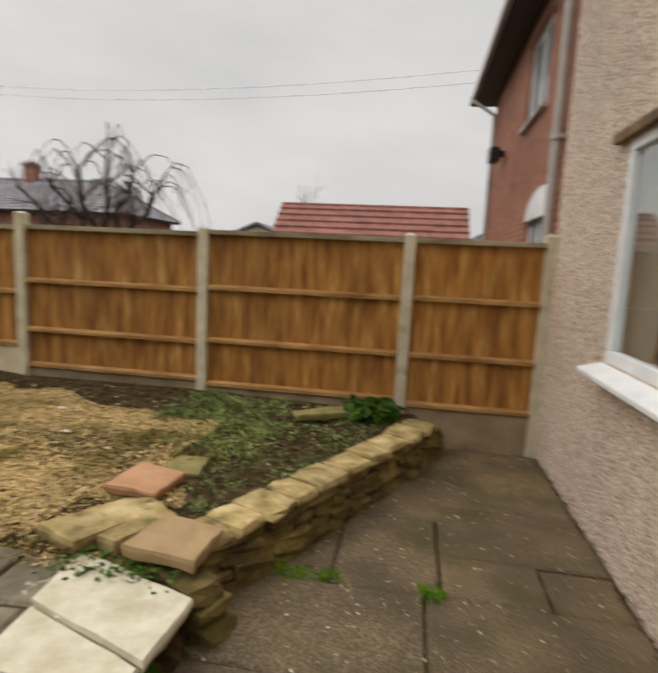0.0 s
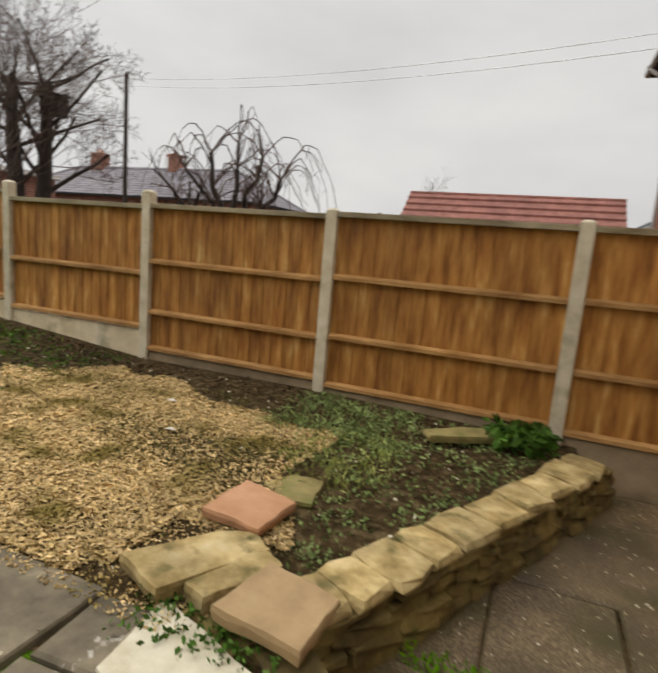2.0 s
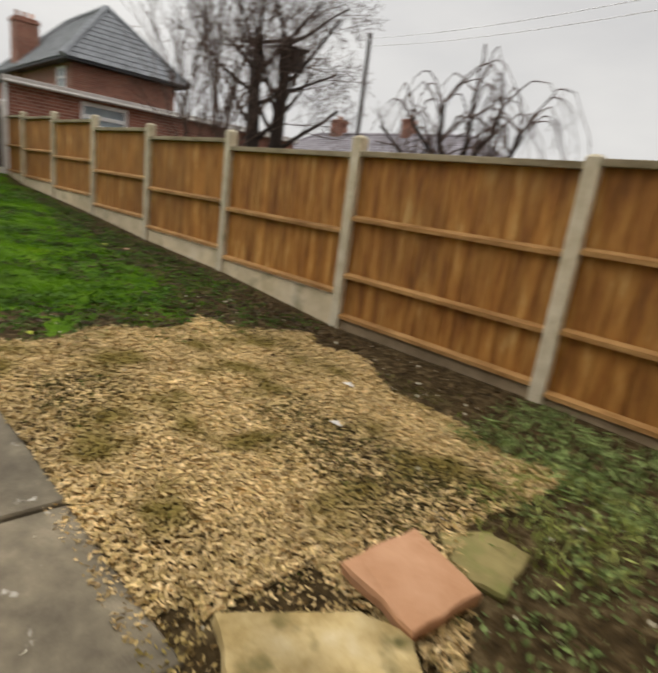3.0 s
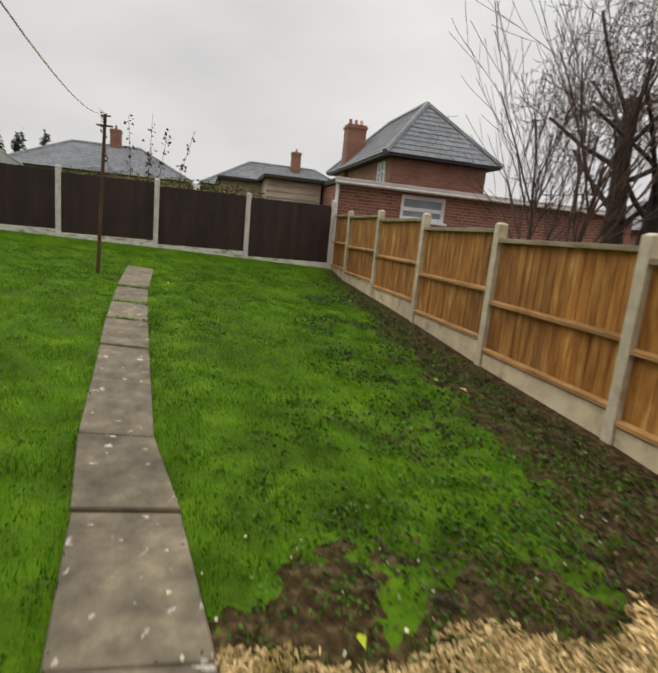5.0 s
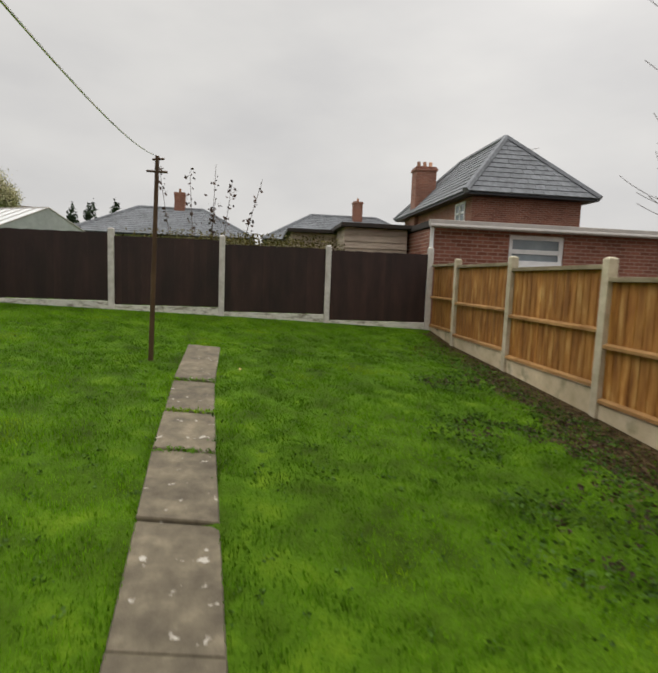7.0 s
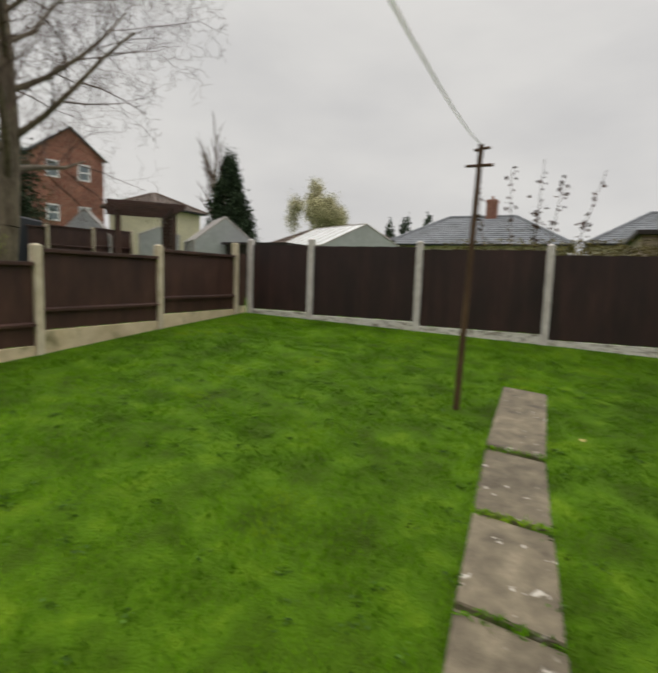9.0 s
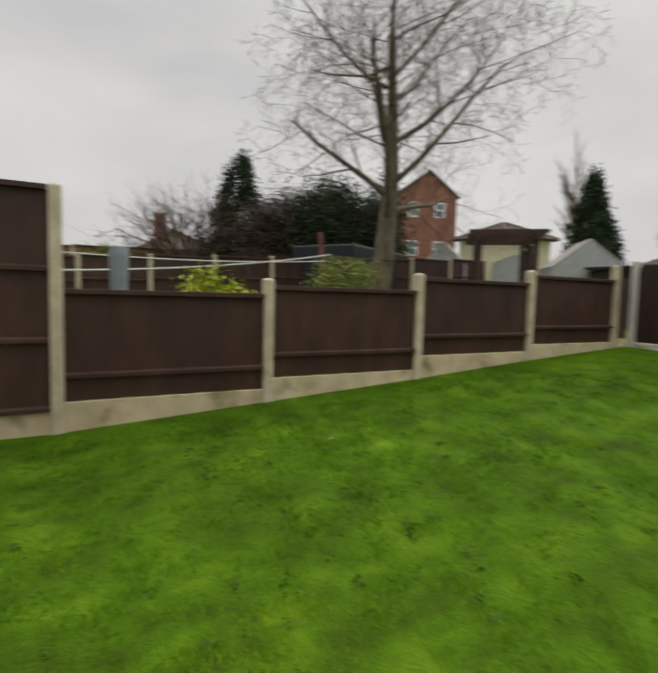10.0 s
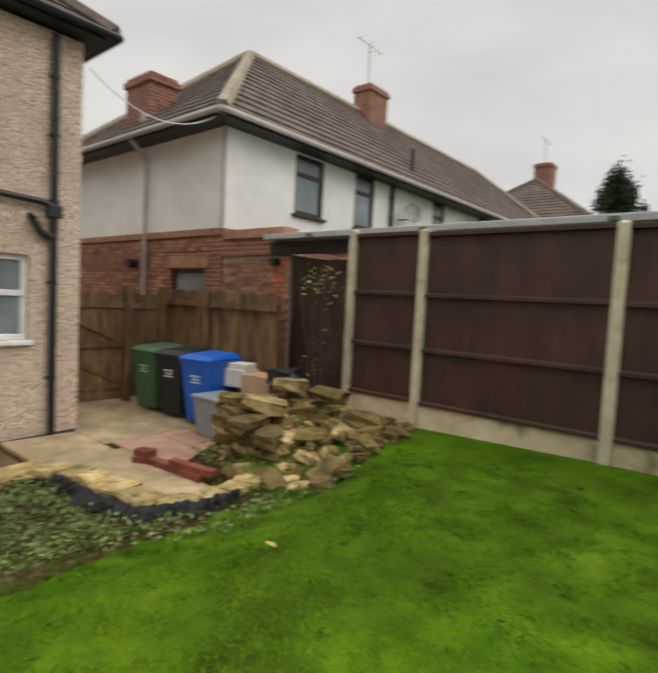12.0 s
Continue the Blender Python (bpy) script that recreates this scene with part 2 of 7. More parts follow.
M_TERRA = surf("terracotta_flag", [(0.3, rgb("a57550")), (0.7, rgb("c0926f"))], scale=5, rough=0.85, bump=0.4, bscale=50, bigamt=0.12)
M_TAN = surf("tan_flag", [(0.3, rgb("8a7052")), (0.55, rgb("a98d66")), (0.75, rgb("b99f76"))], scale=4, rough=0.85, bump=0.4, bscale=50, bigamt=0.15)
M_SOIL = surf("dark_soil", [(0.3, rgb("2c231a")), (0.55, rgb("524435")), (0.8, rgb("6b5b49"))], scale=22, rough=0.95, bump=1.0, bscale=45, bigamt=0.25, bdist=0.03)
M_GRASS = surf("grass_blades", [(0.28, rgb("3a560b")), (0.45, rgb("4f780f")), (0.6, rgb("69941a")), (0.78, rgb("93a426"))], scale=1.1, rough=0.9, bump=0, big=0.45, bigamt=0.16, island=0.24)
M_GRASS.node_tree.nodes["Principled BSDF"].inputs["Specular IOR Level"].default_value = 0.12
M_CHIP = surf("pale_wood_chips", [(0.3, rgb("99824e")), (0.6, rgb("d2b583")), (0.8, rgb("f0ddb4"))], scale=30, rough=0.9, bump=0, bigamt=0.2, big=1.5, island=0.42, speck=(rgb("857440"), 2.6, 0.52, 0.66))
M_LITTER = surf("dead_leaf_litter", [(0.3, rgb("35281a")), (0.7, rgb("6f5c42"))], scale=20, rough=0.9, bump=0, bigamt=0.3, island=0.5)
M_WEED = surf("weed_leaves", [(0.3, rgb("2c4414")), (0.6, rgb("4a6826")), (0.8, rgb("78904a"))], scale=9, rough=0.6, bump=0, bigamt=0.3, island=0.35)
M_EVER = surf("dark_evergreen", [(0.3, rgb("222e20")), (0.7, rgb("43523a"))], scale=2, rough=0.8, bump=0, bigamt=0.35, island=0.4)
M_WEEDP = surf("pale_grey_weed", [(0.3, rgb("586838")), (0.6, rgb("808f58")), (0.8, rgb("aeb688"))], scale=9, rough=0.8, bump=0, bigamt=0.25, island=0.35)
M_SCRUB = surf("olive_scrub_leaf", [(0.3, rgb("4b4326")), (0.7, rgb("7c7448"))], scale=4, rough=0.8, bump=0, bigamt=0.2, island=0.4)
M_BROWNLEAF = surf("hazy_brown_twiggy_leaf", [(0.3, rgb("37302a")), (0.7, rgb("5d5046"))], scale=2, rough=0.9, bump=0, bigamt=0.3, island=0.3)
M_HEDGE = surf("pale_variegated_leaf", [(0.3, rgb("66702c")), (0.7, rgb("a3a764"))], scale=6, rough=0.7, bump=0, bigamt=0.2, island=0.35)
M_YELLOW = surf("yellow_green_leaf", [(0.3, rgb("5f7d17")), (0.55, rgb("a8b11e")), (0.8, rgb("d3c62c"))], scale=5, rough=0.6, bump=0, bigamt=0.2, island=0.3)
M_WILLOW = surf("pale_willow_leaf", [(0.3, rgb("a29d76")), (0.7, rgb("cdc7a0"))], scale=2, rough=0.8, bump=0, bigamt=0.2, island=0.25)
for m_leaf in (M_WEED, M_WEEDP, M_SCRUB, M_HEDGE, M_EVER, M_LITTER, M_CHIP):
    m_leaf.node_tree.nodes["Principled BSDF"].inputs["Specular IOR Level"].default_value = 0.15
M_BARK = surf("dark_bark", [(0.3, rgb("211a16")), (0.7, rgb("463a31"))], scale=9, stretch=(2, 2, 0.5), rough=0.9, bump=0.6, bscale=40, bigamt=0.2)
M_BARKG = surf("grey_brown_bark", [(0.3, rgb("453c30")), (0.7, rgb("7d7260"))], scale=6, stretch=(2, 2, 0.5), rough=0.9, bump=0.6, bscale=30, bigamt=0.2)
M_TWIG = surf("reddish_twigs", [(0.3, rgb("3c2e27")), (0.7, rgb("68554a"))], scale=4, rough=0.9, bump=0, bigamt=0.2)
M_RUST = surf("rusty_pole", [(0.3, rgb("4a362a")), (0.6, rgb("6b5440")), (0.8, rgb("85764f"))], scale=3, stretch=(1, 1, 0.6), rough=0.7, metal=0.3, bump=0.2, bigamt=0.3)
M_REDP = surf("red_brick_edge", [(0.3, rgb("6e372b")), (0.7, rgb("935544"))], scale=8, rough=0.85, bump=0.4, bscale=60, bigamt=0.15)
M_FELT = plain("roofing_felt", rgb("3b3531"), 0.9)
M_SHEDP = surf("pale_shed_boards", [(0.3, rgb("a08f80")), (0.7, rgb("c9b8a6"))], scale=4, stretch=(0.5, 0.5, 3), rough=0.85, bump=0.2, bigamt=0.15, rand=0.1)
M_WALLP = plain("beige_interior", rgb("dcd2be"), 0.9)
M_DARKINT = plain("dark_interior", rgb("3c3a38"), 0.9)
M_CREAMW = plain("cream_render", rgb("cfc6ab"), 0.85)
M_TARP = plain("blue_black_tarp", rgb("1f262d"), 0.6)
M_LINER = surf("torn_black_membrane", [(0.3, rgb("141415")), (0.7, rgb("232425"))], scale=20, rough=0.8, bump=0.8, bscale=30, bigamt=0.3)
M_DISH = plain("pale_grey_dish", rgb("9b9993"), 0.5)
M_WIRE = plain("cable_sheath", rgb("f2f2f2"), 0.6)
M_RIDGE = surf("buff_ridge_tile", [(0.3, rgb("7f7362")), (0.7, rgb("a0927d"))], scale=5, rough=0.85, bump=0.3, bigamt=0.15)
M_LINE = plain("white_line", rgb("d9d9d4"), 0.6)
M_POLY = plain("white_sheet_roof", rgb("b4b8b6"), 0.4)


def glass(name, tint=(0.9, 0.95, 0.95, 1)):
    m = bpy.data.materials.new(name)
    m.use_nodes = True
    p = m.node_tree.nodes["Principled BSDF"]
    p.inputs["Base Color"].default_value = tint
    p.inputs["Roughness"].default_value = 0.02
    p.inputs["IOR"].default_value = 1.9
    p.inputs["Transmission Weight"].default_value = 1.0
    return m


M_GLASS = glass("window_glass")
M_GLASSD = surf("far_window_glass", [(0.3, rgb("6b757b")), (0.7, rgb("8d989d"))], scale=1.5, rough=0.08, bump=0, bigamt=0.2)


# ---- mesh helpers ----
class Geo:
    def __init__(self):
        self.v, self.f = [], []

    def add(self, vs, fs):
        n = len(self.v)
        self.v += [tuple(p) for p in vs]
        self.f += [tuple(i + n for i in f) for f in fs]
        return self

    def box(self, x0, x1, y0, y1, z0, z1, m=None):
        vs = [Vector((x, y, z)) for z in (z0, z1) for y in (y0, y1) for x in (x0, x1)]
        if m is not None:
            vs = [m @ p for p in vs]
        return self.add(vs, [(0, 2, 3, 1), (4, 5, 7, 6), (0, 1, 5, 4), (2, 6, 7, 3), (0, 4, 6, 2), (1, 3, 7, 5)])

    def tube(self, a, b, ra, rb=None, n=8, cap=True):
        a, b = Vector(a), Vector(b)
        rb = ra if rb is None else rb
        d = (b - a).normalized()
        u = d.cross(Vector((0, 0, 1)) if abs(d.z) < 0.9 else Vector((1, 0, 0))).normalized()
        w = d.cross(u)
        vs = []
        for c, r in ((a, ra), (b, rb)):
            for i in range(n):
                t = 2 * math.pi * i / n
                vs.append(c + (u * math.cos(t) + w * math.sin(t)) * r)
        fs = [(i, (i + 1) % n, n + (i + 1) % n, n + i) for i in range(n)]
        if cap:
            fs += [tuple(range(n - 1, -1, -1)), tuple(range(n, 2 * n))]
        return self.add(vs, fs)

    def path(self, pts, r, n=8):
        for a, b in zip(pts, pts[1:]):
            self.tube(a, b, r, r, n)
        return self

    def prism(self, pts, z0, z1):
        """Upright prism over a plan polygon."""
        n = len(pts)
        vs = [(*p, z0) for p in pts] + [(*p, z1) for p in pts]
        return self.add(vs, [tuple(range(n - 1, -1, -1)), tuple(range(n, 2 * n))] + [(i, (i + 1) % n, n + (i + 1) % n, n + i) for i in range(n)])

    def mesh(self, name):
        me = bpy.data.meshes.new(name)
        me.from_pydata(self.v, [], self.f)
        me.update()
        return me


def part(name, geo, material, parent, label="", bevel=0.0, kind="", smooth=False):
    me = geo if isinstance(geo, bpy.types.Mesh) else geo.mesh(name)
    if material and not me.materials:
        me.materials.append(material)
    if smooth:
        me.shade_smooth()
    ob = new(name, me)
    ob.parent = parent
    if bevel:
        b = ob.modifiers.new("bevel", "BEVEL")
        b.width, b.segments, b.limit_method = bevel, 2, "ANGLE"
    if label or kind:
        tagged(ob, label=label, kind=kind)
    return ob


def thing(name, label, category, loc=(0, 0, 0), group="", kind=""):
    e = new(name)
    e.empty_display_size = 0.1
    e.location = loc
    return tagged(e, label=label, category=category, group=group, kind=kind)


def solo(name, geo, material, label, category, bevel=0.0, kind="", group="", smooth=False):
    ob = part(name, geo, material, None, bevel=bevel, smooth=smooth)
    return tagged(ob, label=label, category=category, kind=kind, group=group)


def wall_boxes(g, axis, at, thick, a0, a1, z0, z1, holes):
    """A wall in the plane axis = at, thick to its far side, with holes (a0, a1, z0, z1)."""
    xs = sorted({a0, a1, *[h[0] for h in holes], *[h[1] for h in holes]})
    zs = sorted({z0, z1, *[h[2] for h in holes], *[h[3] for h in holes]})
    for u0, u1 in zip(xs, xs[1:]):
        for w0, w1 in zip(zs, zs[1:]):
            um, wm = (u0 + u1) / 2, (w0 + w1) / 2
            if any(h[0] < um < h[1] and h[2] < wm < h[3] for h in holes):
                continue
            t0, t1 = min(at, at + thick), max(at, at + thick)
            if axis == "x":
                g.box(t0, t1, u0, u1, w0, w1)
            else:
                g.box(u0, u1, t0, t1, w0, w1)
    return g


# ---- ground heights ----
NX, NZ = [-15.5, -14.9, -13.7, -11.8, -9.9, -8.0, -6.1, -4.2, -2.3, -0.2], [1.02, 1.0, 0.855, 0.77, 0.67, 0.545, 0.47, 0.32, 0.33, 0.27]
MX, MZ = [-15.0, -13.0, -10.9, -9.0, -7.3, -6.4, -4.8, -2.8, -1.1], [1.15, 0.9, 0.765, 0.655, 0.49, 0.425, 0.33, 0.25, 0.2]
SX, SZ = [-14.9, -12.7, -10.8, -8.9, -7.0, -5.1, -3.2, -1.5], [1.33, 1.19, 1.04, 0.91, 0.78, 0.77, 0.72, 0.62]
BY = [-6.0, -4.7, -3.05, -3.0, -2.5, -1.9, -1.7, -1.35, 0.0, 1.1, 1.6, 1.85, 2.4, 3.0, 3.95, 4.3, 6.0]
BX = [-1.0, -1.3, -1.3, -2.55, -2.5, -2.3, -1.3, -1.05, -1.1, -1.2, -1.25, -1.2, -0.95, -0.65, -0.2, -0.2, -0.2]


# the garden path's two edges
PX = [-12.7, -10.9, -9.8, -8.98, -6.31, -5.5, -4.63, -3.6, -2.0]
PR = [0.58, 0.655, 0.75, 0.825, 1.11, 1.30, 1.45, 1.57, 1.60]
PL = [0.15, 0.235, 0.325, 0.395, 0.665, 0.80, 0.90, 1.00, 1.07]


def raised(x, y):
    n, m, s = np.interp(x, NX, NZ), np.interp(x, MX, MZ), np.interp(x, SX, SZ)
    t = np.clip((y - 0.9) / 3.4, 0, 1)
    u = np.clip((0.9 - y) / 5.55, 0, 1)
    h = np.where(y > 0.9, m + (n - m) * t, m + (s - m) * u)
    k = np.clip((x + 3.9) / 1.0, 0, 1) * np.clip((y + 3.7) / 0.5, 0, 1) * np.clip((0.2 - y) / 1.0, 0, 1)
    return h - k * np.maximum(h - 0.31, 0)


def patio(x, y):
    return np.clip(-np.asarray(y) * 0.06, 0, 0.17)


def height(x, y):
    x, y = np.asarray(x, float), np.asarray(y, float)
    return np.where(x > np.interp(y, BY, BX), patio(x, y) - 0.022, raised(x, y))


def gz(x, y):
    return float(height(x, y))


# ---- ground, one sheet ----
def ground_sheet():
    xs = np.concatenate([[-900, -300, -120, -60, -35, -22], np.arange(-16, 2.01, 0.15), [5, 10, 20, 40, 100, 300, 900]])
    ys = np.concatenate([[-900, -300, -120, -60, -30, -14, -9], np.arange(-6, 6.01, 0.15), [9, 14, 30, 60, 120, 300, 900]])
    X, Y = np.meshgrid(xs, ys)
    Z = height(X, Y)
    Z = np.where((X < -16) | (Y < -5.5), np.maximum(Z, 0.6), Z)
    rng = np.random.default_rng(2)
    inside = (X > -14.8) & (X < np.interp(Y, BY, BX) - 0.3) & (np.abs(Y) < 4.2)
    Z = Z + np.where(inside, rng.uniform(-0.012, 0.012, Z.shape), 0)
    mid = (np.interp(X, PX, PR) + np.interp(X, PX, PL)) / 2
    half = np.interp(X, [-6.4, -6.0], [0.19, 0.26])
    Z = Z - np.where((np.abs(Y - mid) < half) & (X > -12.6) & (X < -1.3), 0.035, 0)
    me = bpy.data.meshes.new("ground")
    r, c = Z.shape
    me.from_pydata([(float(a), float(b), float(d)) for a, b, d in zip(X.ravel(), Y.ravel(), Z.ravel())], [],
                   [(j * c + i, j * c + i + 1, (j + 1) * c + i + 1, (j + 1) * c + i) for j in range(r - 1) for i in range(c - 1)])
    me.shade_smooth()
    return me


def ground_material():
    """Lawn green, brown soil along the orange fence and in the beds, chips bed, by plan."""
    m = surf("garden_ground", [(0.3, rgb("36480c")), (0.55, rgb("4c6c12")), (0.8, rgb("6c881e"))], scale=3, rough=0.95, bump=0.8, bscale=60, bigamt=0.14, bdist=0.03)
    nt = m.node_tree
    p = nt.nodes["Principled BSDF"]
    p.inputs["Specular IOR Level"].default_value = 0.15
    lawn = p.inputs["Base Color"].links[0].from_socket
    geo = nt.nodes.new("ShaderNodeNewGeometry")
    wob = nt.nodes.new("ShaderNodeTexNoise")
    wob.inputs["Scale"].default_value, wob.inputs["Detail"].default_value = 2.2, 8
    nt.links.new(geo.outputs["Position"], wob.inputs["Vector"])
    sep = nt.nodes.new("ShaderNodeSeparateXYZ")
    nt.links.new(geo.outputs["Position"], sep.inputs[0])

    def math2(op, a, b):
        n = nt.nodes.new("ShaderNodeMath")
        n.operation = op
        for k, s in enumerate((a, b)):
            if isinstance(s, (int, float)):
                n.inputs[k].default_value = s
            else:
                nt.links.new(s, n.inputs[k])
        return n.outputs[0]

    soilr = ramp_of(nt, [(0.3, rgb("2b2213")), (0.52, rgb("473a25")), (0.72, rgb("6a5b41")), (0.85, rgb("85765a"))])
    sn = nt.nodes.new("ShaderNodeTexNoise")
    sn.inputs["Scale"].default_value, sn.inputs["Detail"].default_value = 18, 8
    nt.links.new(geo.outputs["Position"], sn.inputs["Vector"])
    nt.links.new(sn.outputs[0], soilr.inputs[0])
    w = math2("MULTIPLY", math2("SUBTRACT", wob.outputs[0], 0.5), 3.2)
    # along the fence
    yy = math2("ADD", sep.outputs[1], math2("MULTIPLY", w, 0.35))
    xx = math2("ADD", sep.outputs[0], w)
    edge = math2("ADD", math2("MULTIPLY", math2("ADD", sep.outputs[0], 14.5), -0.075), 4.1)
    f1 = math2("GREATER_THAN", yy, edge)
    f2 = math2("GREATER_THAN", xx, -4.9)
    f3 = math2("GREATER_THAN", sep.outputs[1], 1.3)
    f4 = math2("MULTIPLY", math2("GREATER_THAN", math2("ADD", sep.outputs[0], math2("MULTIPLY", w, 0.3)), -2.95), math2("LESS_THAN", sep.outputs[1], 0.3))
    f = math2("MAXIMUM", math2("MAXIMUM", f1, math2("MULTIPLY", f2, f3)), f4)
    mx = nt.nodes.new("ShaderNodeMixRGB")
    nt.links.new(f, mx.inputs[0])
    nt.links.new(lawn, mx.inputs[1])
    nt.links.new(soilr.outputs[0], mx.inputs[2])
    nt.links.new(mx.outputs[0], p.inputs["Base Color"])
    return m


g_me = ground_sheet()
g_me.materials.append(ground_material())
ground = part("ground", g_me, None, None)
tagged(ground, label="rising garden ground of lawn and brown soil", category="ground", kind="structure")


# ---- fences ----
FENCE = [None]

def post(name_label, x, y, zb, zt, mat, w=0.1, d=0.1):
    g = Geo().box(-w / 2, w / 2, -d / 2, d / 2, 0, zt - zb - 0.02)
    g.add([(-w / 2, -d / 2, zt - zb - 0.02), (w / 2, -d / 2, zt - zb - 0.02), (w / 2, d / 2, zt - zb - 0.02), (-w / 2, d / 2, zt - zb - 0.02),
           (-w / 4, -d / 4, zt - zb), (w / 4, -d / 4, zt - zb), (w / 4, d / 4, zt - zb), (-w / 4, d / 4, zt - zb)],
          [(0, 1, 5, 4), (1, 2, 6, 5), (2, 3, 7, 6), (3, 0, 4, 7), (4, 5, 6, 7)])
    ob = part("post", g, mat, FENCE[0], name_label if len(FENCE[0].children) < 1 else "", bevel=0.008)
    ob.location = (x, y, zb)
    return ob


def board_mesh(length, pitch, mat, cache={}):
    key = (round(length, 3), round(pitch, 3), mat.name)
    if key not in cache:
        g = Geo()
        vs = [(-0.004, 0.006, 0), (pitch, 0.0, 0), (pitch, 0.012, 0), (-0.004, 0.014, 0)]
        g.add([(*v[:2], z) for z in (0, length) for v in vs], [(3, 2, 1, 0), (4, 5, 6, 7), (0, 1, 5, 4), (1, 2, 6, 5), (2, 3, 7, 6), (3, 0, 4, 7)])
        me = g.mesh("board")
        me.materials.append(mat)
        cache[key] = me
    return cache[key]


def panel(label, a, b, zb, zt, rails, mat, railmat, capmat, face, n=15):
    """A closeboard panel from plan point a to b; face: the side (+1 left of a to b) that carries the rails."""
    a, b = Vector((*a, 0)), Vector((*b, 0))
    d = b - a
    L = d.length
    e = new("panel")
    e.parent = FENCE[0]
    e.location = (a.x, a.y, zb)
    e.rotation_euler = (0, 0, math.atan2(d.y, d.x))
    H = zt - zb
    me = board_mesh(H - 0.02, L / n, mat)
    for i in range(n):
        o = part("board", me, mat, e)
        o.location = (i * L / n, 0 if face < 0 else -0.012, 0.005 + 0.004 * ((i * 7) % 3))
    for z in rails:
        g = Geo()
        y0, y1 = (0.016, 0.052) if face > 0 else (-0.044, -0.002)
        g.add([(0.005, y0, z - zb - 0.022), (L - 0.005, y0, z - zb - 0.022), (L - 0.005, y1, z - zb - 0.022), (0.005, y1, z - zb - 0.022),
               (0.005, y0, z - zb + 0.026), (L - 0.005, y0, z - zb + 0.026), (L - 0.005, y1, z - zb + 0.008), (0.005, y1, z - zb + 0.008)] if face > 0 else
              [(0.005, y0, z - zb - 0.022), (L - 0.005, y0, z - zb - 0.022), (L - 0.005, y1, z - zb - 0.022), (0.005, y1, z - zb - 0.022),
               (0.005, y0, z - zb + 0.008), (L - 0.005, y0, z - zb + 0.008), (L - 0.005, y1, z - zb + 0.026), (0.005, y1, z - zb + 0.026)],
              [(3, 2, 1, 0), (4, 5, 6, 7), (0, 1, 5, 4), (1, 2, 6, 5), (2, 3, 7, 6), (3, 0, 4, 7)])
        part("rail", g, railmat, e)
    if capmat:
        part("capping", Geo().box(0.003, L - 0.003, -0.045, 0.05, H - 0.014, H + 0.03), capmat, e, bevel=0.004)
    return e


def gravel_board(label, a, b, zb, zt, mat):
    a, b = Vector((*a, 0)), Vector((*b, 0))
    d = b - a
    g = Geo().box(0, d.length, -0.022, 0.022, zb, zt)
    ob = part("gravel_board", g, mat, FENCE[0], bevel=0.004)
    ob.location = (a.x, a.y, 0)
    ob.rotation_euler = (0, 0, math.atan2(d.y, d.x))
    return ob


FY = 4.33
FENCE[0] = thing("fence", "orange-brown closeboard fence between pale concrete posts", "fence")
OX = [0.78] + [-0.4 - 1.9 * k for k in range(8)]
OT = [1.925, 1.89, 1.875, 1.955, 1.99, 2.06, 2.19, 2.27, 2.3]
for x, zt in zip(OX, OT):
    post("pale grey concrete post of the orange-brown closeboard fence", x, FY + (0.02 if x > 0 else 0), gz(x, FY) - 0.1 if x < 0 else -0.06, zt, M_POST)
OP = [(1.82, 0.34, (1.33, 0.82, 0.37)), (1.82, 0.37, (1.32, 0.82, 0.40)), (1.80, 0.41, (1.29, 0.80, 0.44)), (1.79, 0.60, (1.17, 0.64)), (1.87, 0.69, (1.24, 0.73)),
      (1.97, 0.80, (1.36, 0.84)), (2.09, 0.93, (1.50, 0.97)), (2.16, 1.0, (1.57, 1.04)), (2.2, 1.05, (1.62, 1.09))]
ox2 = OX + [-14.95]
for i, (zt, zb, rails) in enumerate(OP):
    x0, x1 = ox2[i] - 0.05, ox2[i + 1] + 0.05
    lab = "orange-brown softwood closeboard panel with grey capping between concrete posts"
    e = panel(lab, (x1, FY), (x0, FY), zb, zt, rails, M_BOARD, M_RAIL, M_CAP, -1, n=12 if i == 0 else (9 if i == 8 else 16))
    gravel_board("damp brown concrete gravel board under the orange fence" if i < 3 else "pale buff concrete gravel board under the orange fence",
                 (x1, FY), (x0, FY), min(gz(x1, FY - 0.2), gz(x0, FY - 0.2)) - 0.12 if i else -0.08, zb, M_GBOARDB if i < 3 else M_GBOARD)

